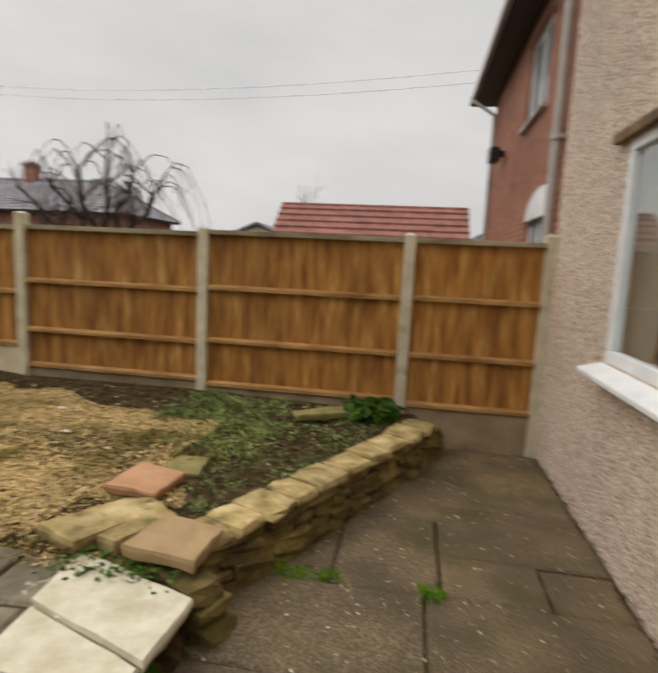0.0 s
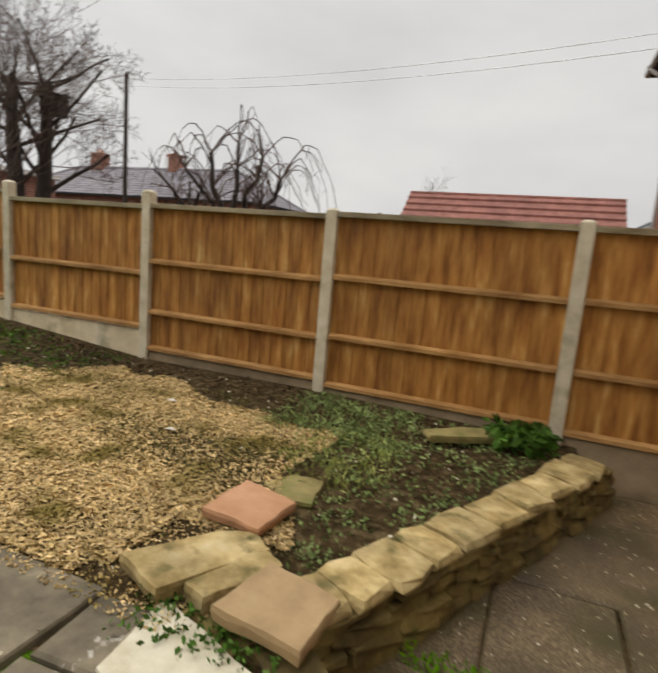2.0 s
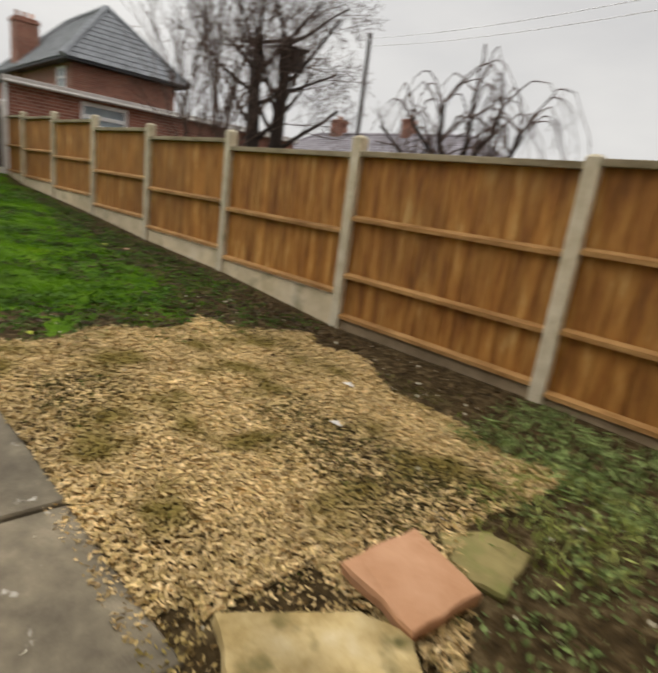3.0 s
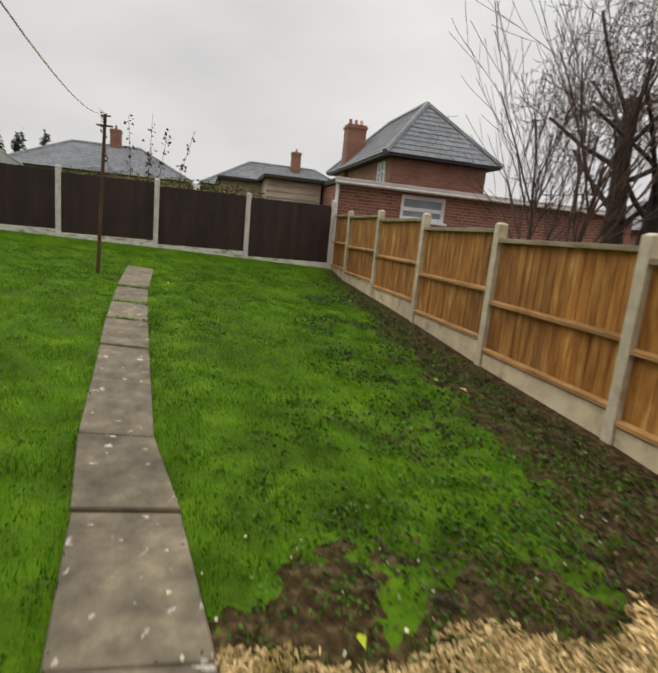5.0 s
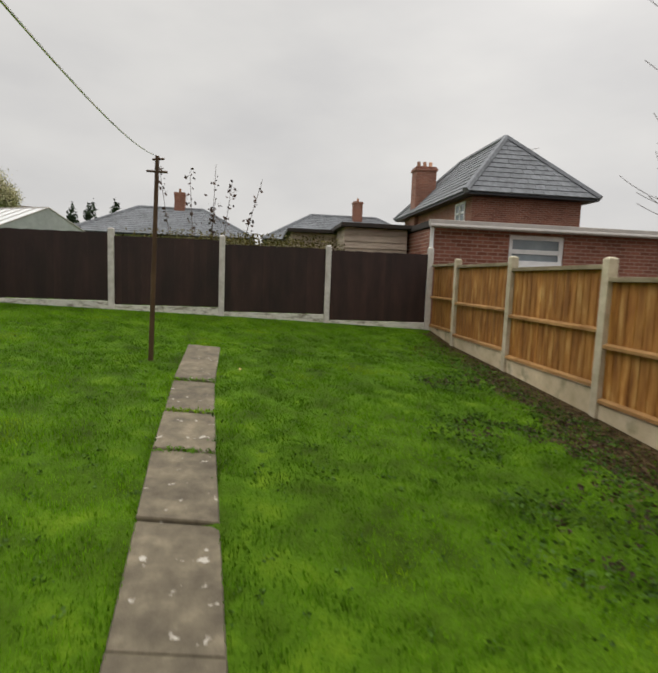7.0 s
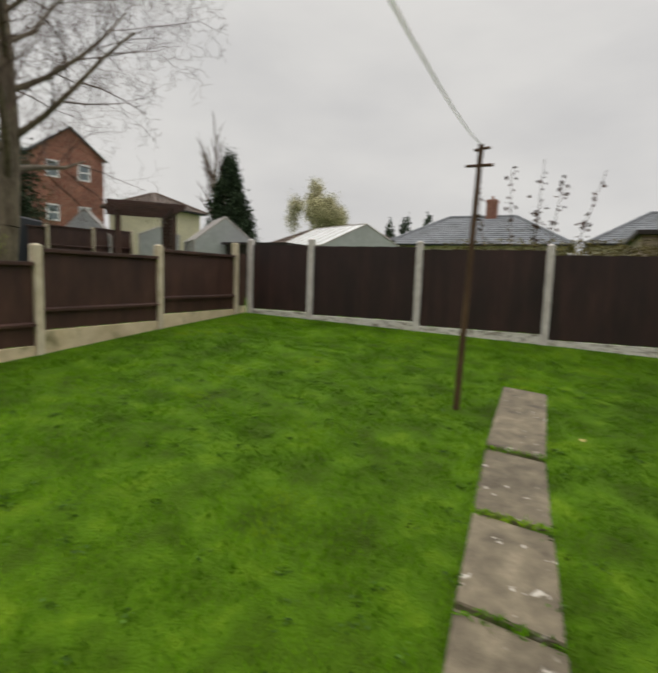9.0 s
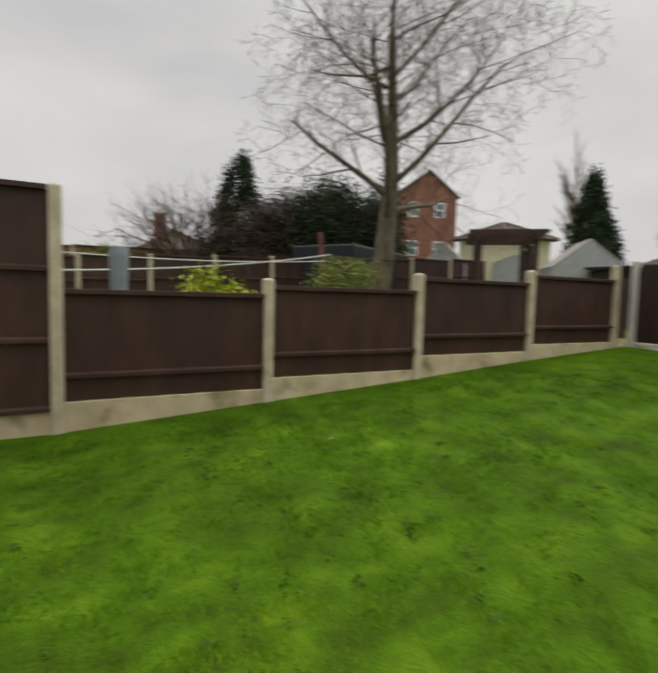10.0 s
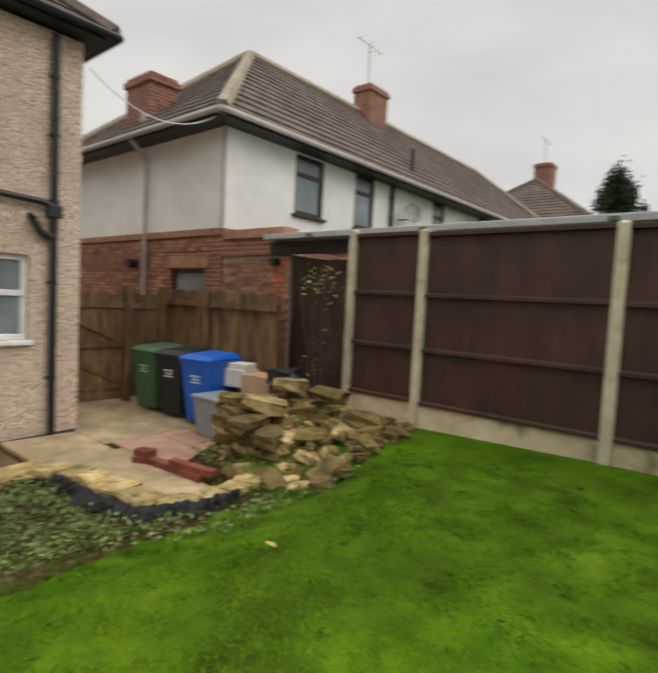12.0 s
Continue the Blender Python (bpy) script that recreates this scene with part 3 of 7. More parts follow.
FX = -14.95
FENCE[0] = thing("fence", "blackish-brown closeboard rear fence between white concrete posts", "fence")
FYS = [4.26, 2.33, 0.42, -1.47, -3.37, -4.6]
FT = [2.55, 2.5, 2.59, 2.63, 2.67, 2.66]
for y, zt in zip(FYS, FT):
    post("white-painted concrete post of the dark brown rear fence", FX, y, gz(FX + 0.1, y) - 0.12, zt, M_POSTW)
for i in range(5):
    y0, y1 = FYS[i] - 0.05, FYS[i + 1] + 0.05
    zt = (FT[i] + FT[i + 1]) / 2 - 0.1
    zb = (1.13, 1.23, 1.3, 1.36, 1.4)[i]
    panel("dark brown closeboard panel between white concrete posts", (FX, y0), (FX, y1), zb, zt, (), M_DARKB, M_DARKB, None, 1, n=16 if i < 4 else 10)
    gravel_board("flaking white gravel board under the dark rear fence", (FX, y0), (FX, y1), gz(FX + 0.2, (y0 + y1) / 2) - 0.14, zb, M_GBOARDW)

SY = -4.7
FENCE[0] = thing("fence", "reddish-brown side fence, stepped from tall panels to low ones", "fence")
SXS = [-14.6, -12.72, -10.82, -8.92, -7.04, -5.13, -3.23, -2.27]
ST = [2.57, 2.41, 2.29, 2.155, 2.85, 2.86, 2.88, 2.91]
for x, zt in zip(SXS, ST):
    post("buff concrete post of the brown side fence", x, SY, gz(x, SY + 0.2) - 0.12, zt, M_POST)
SP = [(2.32, 1.40, (1.64,)), (2.21, 1.31, (1.55,)), (2.055, 1.146, (1.39,)), (1.97, 1.04, (1.27,)), (2.80, 0.975, (2.16, 1.575, 1.0)), (2.81, 0.98, (2.17, 1.58, 1.0)), (2.83, 0.99, (2.18, 1.59, 1.01))]
for i, (zt, zb, rails) in enumerate(SP):
    x0, x1 = SXS[i] + 0.05, SXS[i + 1] - 0.05
    panel("low dark brown closeboard panel with pale-edged capping" if i < 4 else "tall reddish-brown closeboard panel between concrete posts",
          (x0, SY), (x1, SY), zb, zt, rails, M_BROWN, M_BROWN, M_BROWN, 1, n=16 if i < 6 else 8)
    gravel_board("buff concrete gravel board under the brown side fence", (x0, SY), (x1, SY), gz((x0 + x1) / 2, SY + 0.2) - 0.15, zb, M_GBOARD)
# short return panel in the far corner
panel("narrow dark brown closeboard panel closing the fence corner", (-14.92, SY), (-14.65, SY), 1.45, 2.4, (), M_BROWN, M_BROWN, None, 1, n=2)
gravel_board("buff gravel board closing the fence corner", (-14.92, SY), (-14.65, SY), 1.2, 1.45, M_GBOARD)


# ---- roofs ----
def tiled_slope(name, e0, e1, r0, r1, mat, parent, tw=0.3, th=0.32, t=0.03):
    """Courses of lapped tiles from the eave e0-e1 up to r0-r1."""
    e0, e1, r0, r1 = (Vector(p) for p in (e0, e1, r0, r1))
    up = ((r0 + r1) / 2 - (e0 + e1) / 2)
    nrm = (e1 - e0).cross(up).normalized()
    if nrm.z < 0:
        nrm = -nrm
    n = max(2, int(round(up.length / th)))
    g = Geo()
    for k in range(n):
        a, b = e0.lerp(r0, k / n), e1.lerp(r1, k / n)
        c, d = e1.lerp(r1, (k + 1) / n), e0.lerp(r0, (k + 1) / n)
        m = max(1, int(round((b - a).length / tw)))
        for i in range(m):
            p, q = a.lerp(b, i / m), a.lerp(b, (i + 0.96) / m)
            s, u = d.lerp(c, min(1, (i + 0.96) / m)), d.lerp(c, i / m)
            lo = nrm * t
            g.add([p, q, s, u, p + lo, q + lo, s + nrm * 0.004, u + nrm * 0.004], [(4, 5, 6, 7), (0, 1, 5, 4), (1, 2, 6, 5), (3, 0, 4, 7)])
        g.add([a - nrm * 0.02, b - nrm * 0.02, c - nrm * 0.02, d - nrm * 0.02], [(0, 1, 2, 3)])
    return part(name, g, mat, parent, kind="stuff")


def gutter(parent, pts, mat, r=0.05):
    return part("gutter", Geo().path(pts, r, 8), mat, parent)


def hip_roof(parent, x0, x1, y0, y1, ze, zr, mat, over=0.4, hip0=True, hip1=True, along="y", tw=0.3, gut=None, ridge=M_TILE, inset=None):
    r = new("roof")
    r.parent = parent
    X0, X1, Y0, Y1 = x0 - over, x1 + over, y0 - over, y1 + over
    if along == "y":
        xm, ins = (X0 + X1) / 2, (X1 - X0) / 2 if inset is None else inset
        ra, rb = (xm, Y0 + (ins if hip0 else 0), zr), (xm, Y1 - (ins if hip1 else 0), zr)
        c = [(X0, Y0, ze), (X1, Y0, ze), (X1, Y1, ze), (X0, Y1, ze)]
        tiled_slope("roof_slope", c[0], c[3], ra, rb, mat, r, tw)
        tiled_slope("roof_slope", c[1], c[2], ra, rb, mat, r, tw)
        tiled_slope("roof_slope", c[0], c[1], ra, ra, mat, r, tw)
        tiled_slope("roof_slope", c[3], c[2], rb, rb, mat, r, tw)
        hips = [(c[0], ra), (c[1], ra), (c[2], rb), (c[3], rb), (ra, rb)]
    else:
        ym, ins = (Y0 + Y1) / 2, (Y1 - Y0) / 2 if inset is None else inset
        ra, rb = (X0 + (ins if hip0 else 0), ym, zr), (X1 - (ins if hip1 else 0), ym, zr)
        c = [(X0, Y0, ze), (X1, Y0, ze), (X1, Y1, ze), (X0, Y1, ze)]
        tiled_slope("roof_slope", c[0], c[1], ra, rb, mat, r, tw)
        tiled_slope("roof_slope", c[3], c[2], ra, rb, mat, r, tw)
        tiled_slope("roof_slope", c[0], c[3], ra, ra, mat, r, tw)
        tiled_slope("roof_slope", c[1], c[2], rb, rb, mat, r, tw)
        hips = [(c[0], ra), (c[3], ra), (c[1], rb), (c[2], rb), (ra, rb)]
    g = Geo()
    for a, b in hips:
        if (Vector(a) - Vector(b)).length > 0.2:
            g.tube(a, b, 0.13, 0.13, 6)
    part("ridge_tiles", g, ridge, r)
    part("soffit", Geo().box(X0 + 0.02, X1 - 0.02, Y0 + 0.02, Y1 - 0.02, ze - 0.1, ze - 0.03), M_DARKTRIM, r)
    if gut:
        gutter(r, [(X0 - 0.05, Y0 - 0.05, ze - 0.03), (X0 - 0.05, Y1 + 0.05, ze - 0.03), (X1 + 0.05, Y1 + 0.05, ze - 0.03), (X1 + 0.05, Y0 - 0.05, ze - 0.03), (X0 - 0.05, Y0 - 0.05, ze - 0.03)], gut)
    return r


def window(parent, axis, at, a0, a1, z0, z1, mat, out=-1, split=(), bars=(), f=0.06, glassmat=None, sill=None, name="window"):
    """A framed window in the plane axis = at; out: the outer side's sign; split: uprights, bars: cross bars (as fractions)."""
    w = new(name)
    w.parent = parent
    d0, d1 = sorted((at, at - out * 0.07))
    g = Geo()

    def bx(u0, u1, w0, w1, q0=d0, q1=d1, gg=g):
        if axis == "x":
            gg.box(q0, q1, u0, u1, w0, w1)
        else:
            gg.box(u0, u1, q0, q1, w0, w1)
    bx(a0, a1, z0, z0 + f)
    bx(a0, a1, z1 - f, z1)
    bx(a0, a0 + f, z0 + f, z1 - f)
    bx(a1 - f, a1, z0 + f, z1 - f)
    for s in split:
        c = a0 + (a1 - a0) * s
        bx(c - f / 2, c + f / 2, z0 + f, z1 - f)
    for s in bars:
        c = z0 + (z1 - z0) * s
        bx(a0 + f, a1 - f, c - f / 2, c + f / 2)
    part("window_frame", g, mat, w, bevel=0.006)
    m = (d0 + d1) / 2
    gp = Geo()
    bx(a0 + f * 0.7, a1 - f * 0.7, z0 + f * 0.7, z1 - f * 0.7, m - 0.006, m + 0.006, gp)
    pane = part("pane", gp, glassmat or M_GLASSD, w)
    if glassmat:
        pane.visible_shadow = False
    if sill:
        gs = Geo()
        q0, q1 = sorted((at + out * 0.12, at - out * 0.05))
        bx(a0 - 0.05, a1 + 0.05, z0 - 0.06, z0 - 0.002, q0, q1, gs)
        part("window_sill", gs, sill, w, bevel=0.01)
    return w


def chimney(parent, x, y, z0, z1, w=0.75, d=0.5, pots=2, mat=None):
    c = new("chimney")
    c.parent = parent
    part("shaft", Geo().box(x - d / 2, x + d / 2, y - w / 2, y + w / 2, z0, z1).box(x - d / 2 - 0.05, x + d / 2 + 0.05, y - w / 2 - 0.05, y + w / 2 + 0.05, z1 - 0.2, z1 - 0.08), mat or M_BRICK, c)
    for k in range(pots):
        yy = y + (k - (pots - 1) / 2) * 0.3
        part("chimney_pot", Geo().tube((x, yy, z1), (x, yy, z1 + 0.28), 0.1, 0.08, 10), M_BRICKP, c)
    return c


def aerial(x, y, z, label="thin television aerial on a mast above a chimney"):
    g = Geo().tube((x, y, z), (x, y, z + 1.3), 0.02, 0.02, 5)
    g.tube((x - 0.1, y - 0.5, z + 1.15), (x + 0.1, y + 0.5, z + 1.35), 0.012, 0.012, 4)
    for k in range(6):
        s = -0.45 + 0.18 * k
        g.tube((x - 0.18, y + s, z + 1.25 + 0.2 * s), (x + 0.18, y + s, z + 1.25 + 0.2 * s), 0.006, 0.006, 3)
    return solo("aerial", g, M_PIPE, label, "aerial")


# ---- the house whose back is walked past ----
HX = 0.82
house = thing("house", "pebbledashed two-storey house with dark gutters and white windows", "house")
W1 = (1.45, 2.98, 1.085, 2.38)
W2 = (-2.24, -1.04, 1.38, 2.42)
hw = Geo()
wall_boxes(hw, "x", HX, 0.28, -2.85, 4.38, -0.1, 5.15, [W1, W2])
wall_boxes(hw, "y", -2.85, 0.28, HX + 0.28, 8.0, -0.1, 5.15, [])
hw.box(7.72, 8.0, -2.57, 11.4, -0.1, 5.15)
hw.box(HX + 0.28, 7.72, 4.24, 4.38, -0.1, 5.15)
part("wall", hw, M_DASH, house)
part("lintel", Geo().box(HX - 0.05, HX + 0.06, 1.36, 3.12, 2.375, 2.43), M_OLDW, house, "dark weathered timber drip board")
window(house, "x", HX + 0.0, *W1, M_UPVC, split=(0.335,), f=0.075, glassmat=M_GLASS, name="window_1")
part("window_sill", Geo().add([(0.69, 1.30, 1.0), (0.69, 3.06, 1.0), (0.69, 3.06, 1.03), (0.69, 1.30, 1.03), (0.86, 1.36, 1.02), (0.86, 3.02, 1.02), (0.86, 3.02, 1.088), (0.86, 1.36, 1.088)], [(0, 1, 2, 3), (7, 6, 5, 4), (3, 2, 6, 7), (1, 0, 4, 5), (0, 3, 7, 4), (1, 5, 6, 2)]), M_UPVC, house, bevel=0.006)
window(house, "x", HX + 0.06, *W2, M_UPVC, split=(0.5,), bars=(0.55,), f=0.07, sill=M_UPVC, name="window_2")
rv = Geo().box(HX + 0.08, HX + 0.285, W1[0], W1[1], W1[2], W1[2] + 0.012).box(HX + 0.08, HX + 0.285, W1[0], W1[0] + 0.012, W1[2] + 0.012, W1[3])
rv.box(HX + 0.08, HX + 0.285, W1[1] - 0.012, W1[1], W1[2] + 0.012, W1[3]).box(HX + 0.08, HX + 0.285, W1[0] + 0.012, W1[1] - 0.012, W1[3] - 0.012, W1[3])
part("window_reveal", rv, M_WALLP, house)
# room behind the near window
room = thing("room", "plain beige room seen through the window", "room", kind="structure")
rg = Geo().box(4.0, 4.1, 0.2, 4.2, -0.1, 2.7).box(HX + 0.29, 4.0, 0.1, 0.2, -0.1, 2.7).box(HX + 0.29, 4.0, 4.14, 4.2, -0.1, 2.7)
rg.box(HX + 0.29, 4.1, 0.1, 4.2, 2.7, 2.75).box(HX + 0.29, 4.1, 0.1, 4.2, -0.1, 0.0)
part("room_wall", rg, M_WALLP, room)
cb = thing("cupboard", "tall cream cupboard with a dark gap inside the window", "cupboard")
part("body", Geo().box(1.9, 2.5, 3.0, 4.1, 0, 1.9), M_CREAMW, cb, bevel=0.01)
part("door", Geo().box(1.87, 1.896, 3.02, 3.55, 0.1, 1.85), M_CREAMW, cb, bevel=0.006)
part("door", Geo().box(1.87, 1.896, 3.57, 4.08, 0.1, 1.85), M_CREAMW, cb, bevel=0.006)
solo("worktop", Geo().box(HX + 0.3, 1.75, 0.3, 4.1, 0.95, 0.99), M_UPVC, "pale worktop just inside the window", "worktop", bevel=0.005)
roof1 = hip_roof(house, HX, 8.0, -2.85, 4.38, 5.28, 8.1, M_TILE, hip1=False, gut=M_BLACKP, over=0.27)


def downpipe(parent, x, y, z0, z1, mat, r=0.034, shoe=True, clips=(0.6, 1.8, 3.2), axis="x"):
    e = new("downpipe")
    e.parent = parent
    part("pipe", Geo().tube((x, y, z0), (x, y, z1), r, r, 12), mat, e)
    for c in clips:
        if z0 < c < z1:
            part("clip", Geo().tube((x, y, c - 0.025), (x, y, c + 0.025), r + 0.012, r + 0.012, 12).box(x, x + 0.06, y - 0.06, y + 0.06, c - 0.015, c + 0.015), mat, e)
    return e


dp = downpipe(house, HX - 0.06, -2.5, 0.12, 5.1, M_BLACKP, 0.045, clips=(0.9, 2.1, 3.1, 3.9, 4.6))
part("branch", Geo().path([(HX - 0.06, -2.5, 3.05), (HX - 0.07, -2.3, 3.08), (HX - 0.07, -1.0, 3.14), (HX - 0.07, 0.3, 3.2)], 0.04, 10), M_BLACKP, dp)
part("branch", Geo().path([(HX - 0.06, -2.5, 2.65), (HX - 0.08, -2.35, 2.7), (HX - 0.08, -2.25, 2.85), (HX + 0.01, -2.25, 2.9)], 0.045, 10), M_BLACKP, dp)
part("hopper", Geo().box(HX - 0.12, HX - 0.0, -2.58, -2.42, 2.9, 3.05), M_BLACKP, dp, bevel=0.01)
ground_pipe = solo("ground_pipe", Geo().path([(HX - 0.05, -2.8, 0.17), (HX - 0.05, 0.0, 0.07), (HX - 0.05, 1.1, 0.05)], 0.03, 8), M_BLACKP, "thin black pipe along the foot of the house wall", "pipe")

# ---- the attached brick house ----
NXW = 1.12
nb = thing("neighbour_house", "red-brown brick semi-detached house with a dark eave", "house")
nbw = Geo()
wall_boxes(nbw, "x", NXW, 0.28, 4.385, 11.4, -0.1, 5.15, [(6.75, 8.1, 3.7, 4.85), (5.6, 7.3, 1.0, 2.5)])
nbw.box(NXW + 0.28, 7.7, 11.12, 11.4, -0.1, 5.15)
part("wall", nbw, M_BRICKO, nb)
part("quoin", Geo().box(HX + 0.0, NXW + 0.28, 4.382, 4.6, -0.1, 5.14), M_BRICKO, nb)
window(nb, "x", NXW + 0.05, 6.75, 8.1, 3.7, 4.85, M_UPVC, split=(0.5,), sill=M_PIPE)
window(nb, "x", NXW + 0.05, 5.6, 7.3, 1.0, 2.5, M_UPVC, split=(0.35, 0.7))
arch = Geo()
for k in range(12):
    a0, a1 = math.pi * k / 12, math.pi * (k + 1) / 12
    p = [(NXW - 0.02, 6.45 - 0.85 * math.cos(a0), 2.3 + 0.35 * math.sin(a0)), (NXW - 0.02, 6.45 - 0.85 * math.cos(a1), 2.3 + 0.35 * math.sin(a1))]
    arch.add([p[0], p[1], (NXW - 0.02, p[1][1], 2.28), (NXW - 0.02, p[0][1], 2.28), *[(NXW + 0.03, q[1], q[2]) for q in p], (NXW + 0.03, p[1][1], 2.28), (NXW + 0.03, p[0][1], 2.28)],
             [(0, 1, 2, 3), (0, 4, 5, 1)])
part("arch_head", arch, M_UPVC, nb)
hip_roof(nb, NXW, 8.0, 4.5, 11.4, 5.2, 8.0, M_TILE, hip0=False, gut=M_PIPE, over=0.42)
downpipe(nb, HX - 0.06, 4.5, -0.05, 5.1, M_PIPE, 0.036, clips=(1.2, 2.75, 4.2))
dpn = downpipe(nb, NXW - 0.08, 11.0, -0.05, 4.7, M_PIPE, 0.036, clips=(2.0, 3.4))
part("swan_neck", Geo().path([(NXW - 0.08, 11.0, 4.7), (NXW - 0.5, 11.35, 5.1)], 0.036, 10), M_PIPE, dpn)
lamp = thing("wall_lamp", "small black security lamp on the brick wall", "wall lamp")
part("bracket", Geo().box(NXW - 0.1, NXW, 9.7, 9.8, 3.65, 3.75), M_BLACKP, lamp)
part("lamp_head", Geo().box(NXW - 0.28, NXW - 0.1, 9.6, 9.9, 3.55, 3.8), M_BLACKP, lamp, bevel=0.02)


# ---- slabs and stones ----
def slab(x0, x1, y0, y1, z, mat, parent, name="slab", t=0.045, skew=0.0, tilt=(0, 0)):
    """A paving slab, a little worn at its edges."""
    cx, cy = (x0 + x1) / 2, (y0 + y1) / 2
    a, b = (x1 - x0) / 2 - 0.004, (y1 - y0) / 2 - 0.004
    c = 0.012
    vs = []
    for k, (e, zz) in enumerate(((0, -t), (0, -c), (c, 0))):
        vs += [(-a + e, -b + e, zz), (a - e, -b + e, zz), (a - e, b - e, zz), (-a + e, b - e, zz)]
    fs = [(3, 2, 1, 0), (8, 9, 10, 11)]
    for k in (0, 4):
        fs += [(k + i, k + (i + 1) % 4, k + 4 + (i + 1) % 4, k + 4 + i) for i in range(4)]
    o = part(name, Geo().add(vs, fs), mat, parent)
    o.location = (cx, cy, z)
    o.rotation_euler = (tilt[0], tilt[1], skew)
    return o


patio_t = thing("patio", "worn brown-grey aggregate paving slabs with mossy joints beside the house", "patio", kind="structure")
rng = random.Random(4)
rows_l = [(-1.9, -1.28, None), (-1.28, -0.66), (-0.66, -0.04), (-0.04, 0.58), (0.58, 0.96), (0.96, 1.44), (1.44, 2.07), (2.07, 2.85), (2.85, 3.5), (3.5, 4.27)]
for i, row in enumerate(rows_l):
    y0, y1 = row[:2]
    xs = {6: [-1.25, -0.19], 7: [-1.0, -0.67, -0.11], 8: [-0.72, -0.05], 9: [-0.36, 0.0]}.get(i, [-1.3, -0.62, -0.2] if i % 2 else [-1.3, -0.85, -0.2])
    for a, b in zip(xs, xs[1:]):
        slab(a, b, y0, y1, float(patio(0, (y0 + y1) / 2)) - 0.002 + rng.uniform(-0.004, 0.004), M_SLAB, patio_t, tilt=(-0.04 * (y1 < 0), 0))
for y0, y1 in [(-1.9, -1.0), (-1.0, -0.1), (-0.1, 0.82), (0.82, 1.44), (1.44, 2.07), (2.07, 2.45), (2.45, 3.1), (3.1, 3.75), (3.75, 4.27)]:
    a = -0.19 if y0 < 2 else -0.1
    slab(a, 0.42 if y0 == 2.07 else 0.812, y0, y1, float(patio(0, (y0 + y1) / 2)) - 0.002 + rng.uniform(-0.004, 0.004), M_SLAB, patio_t, tilt=(-0.04 * (y1 < 0), 0))
slab(0.43, 0.812, 2.07, 2.45, -0.012, M_SLAB, patio_t)

south = thing("rear_yard", "stained pale concrete yard slabs beside the bins", "paving", kind="structure")
for i, (x0, x1, y0, y1, m) in enumerate([(-1.5, -0.3, -2.9, -1.92, M_CONC), (-0.3, 0.8, -2.8, -1.92, M_CONC), (0.0, 1.7, -4.0, -2.81, M_CONC), (-1.3, 0.0, -3.55, -2.91, M_PINKC),
                                         (-2.2, -1.51, -2.9, -2.2, M_CONC), (1.71, 3.4, -5.0, -2.86, M_CONC), (-0.9, 0.4, -5.0, -4.01, M_CONC), (0.41, 1.7, -5.0, -4.01, M_CONC), (-1.3, 0.0, -4.0, -3.56, M_PINKC)]):
    slab(x0, x1, y0, y1, 0.166, m, south, t=0.06)

path_t = thing("garden_path", "single line of weathered grey concrete slabs crossing the lawn", "path", kind="structure")
pts = [-1.98, -2.8, -3.68, -4.62, -5.5, -6.31, -7.2, -8.07, -8.94, -9.8, -10.82, -12.62]
for i, (a, b) in enumerate(zip(pts, pts[1:])):
    gap = 0.035 if i > 7 else (0.016 if i in (4, 7) else 0.006)
    a, b = a - gap, b + gap
    sk = 0.06
    c4 = []
    for x, arr in ((b, PL), (a, PL), (a, PR), (b, PR)):
        x += -sk / 2 if arr is PL else sk / 2 * 0.3
        c4.append((x, float(np.interp(x, PX, arr))))
    lift = 0.012 + 0.006 * ((i * 5) % 3 - 1)
    g = Geo()
    cx, cy = sum(p[0] for p in c4) / 4, sum(p[1] for p in c4) / 4
    tops = [gz(*p) + lift for p in c4]
    g.add([(x, y, z - 0.05) for (x, y), z in zip(c4, tops)] + [(x, y, z - 0.01) for (x, y), z in zip(c4, tops)] +
          [(cx + (x - cx) * 0.985, cy + (y - cy) * 0.965, z) for (x, y), z in zip(c4, tops)],
          [(3, 2, 1, 0), (8, 9, 10, 11)] + [(k + j, k + (j + 1) % 4, k + 4 + (j + 1) % 4, k + 4 + j) for k in (0, 4) for j in range(4)])
    part("slab", g, M_PATH, path_t)
for x0, x1, y0, y1, z in [(-1.98, -1.72, 1.28, 1.6, 0.235), (-1.98, -1.72, 0.95, 1.27, 0.235), (-2.0, -1.72, 0.6, 0.94, 0.235), (-1.7, -1.18, 0.55, 0.98, 0.21)]:
    slab(x0, x1, y0, y1, z, M_PATH, path_t, t=0.06, skew=0.06)


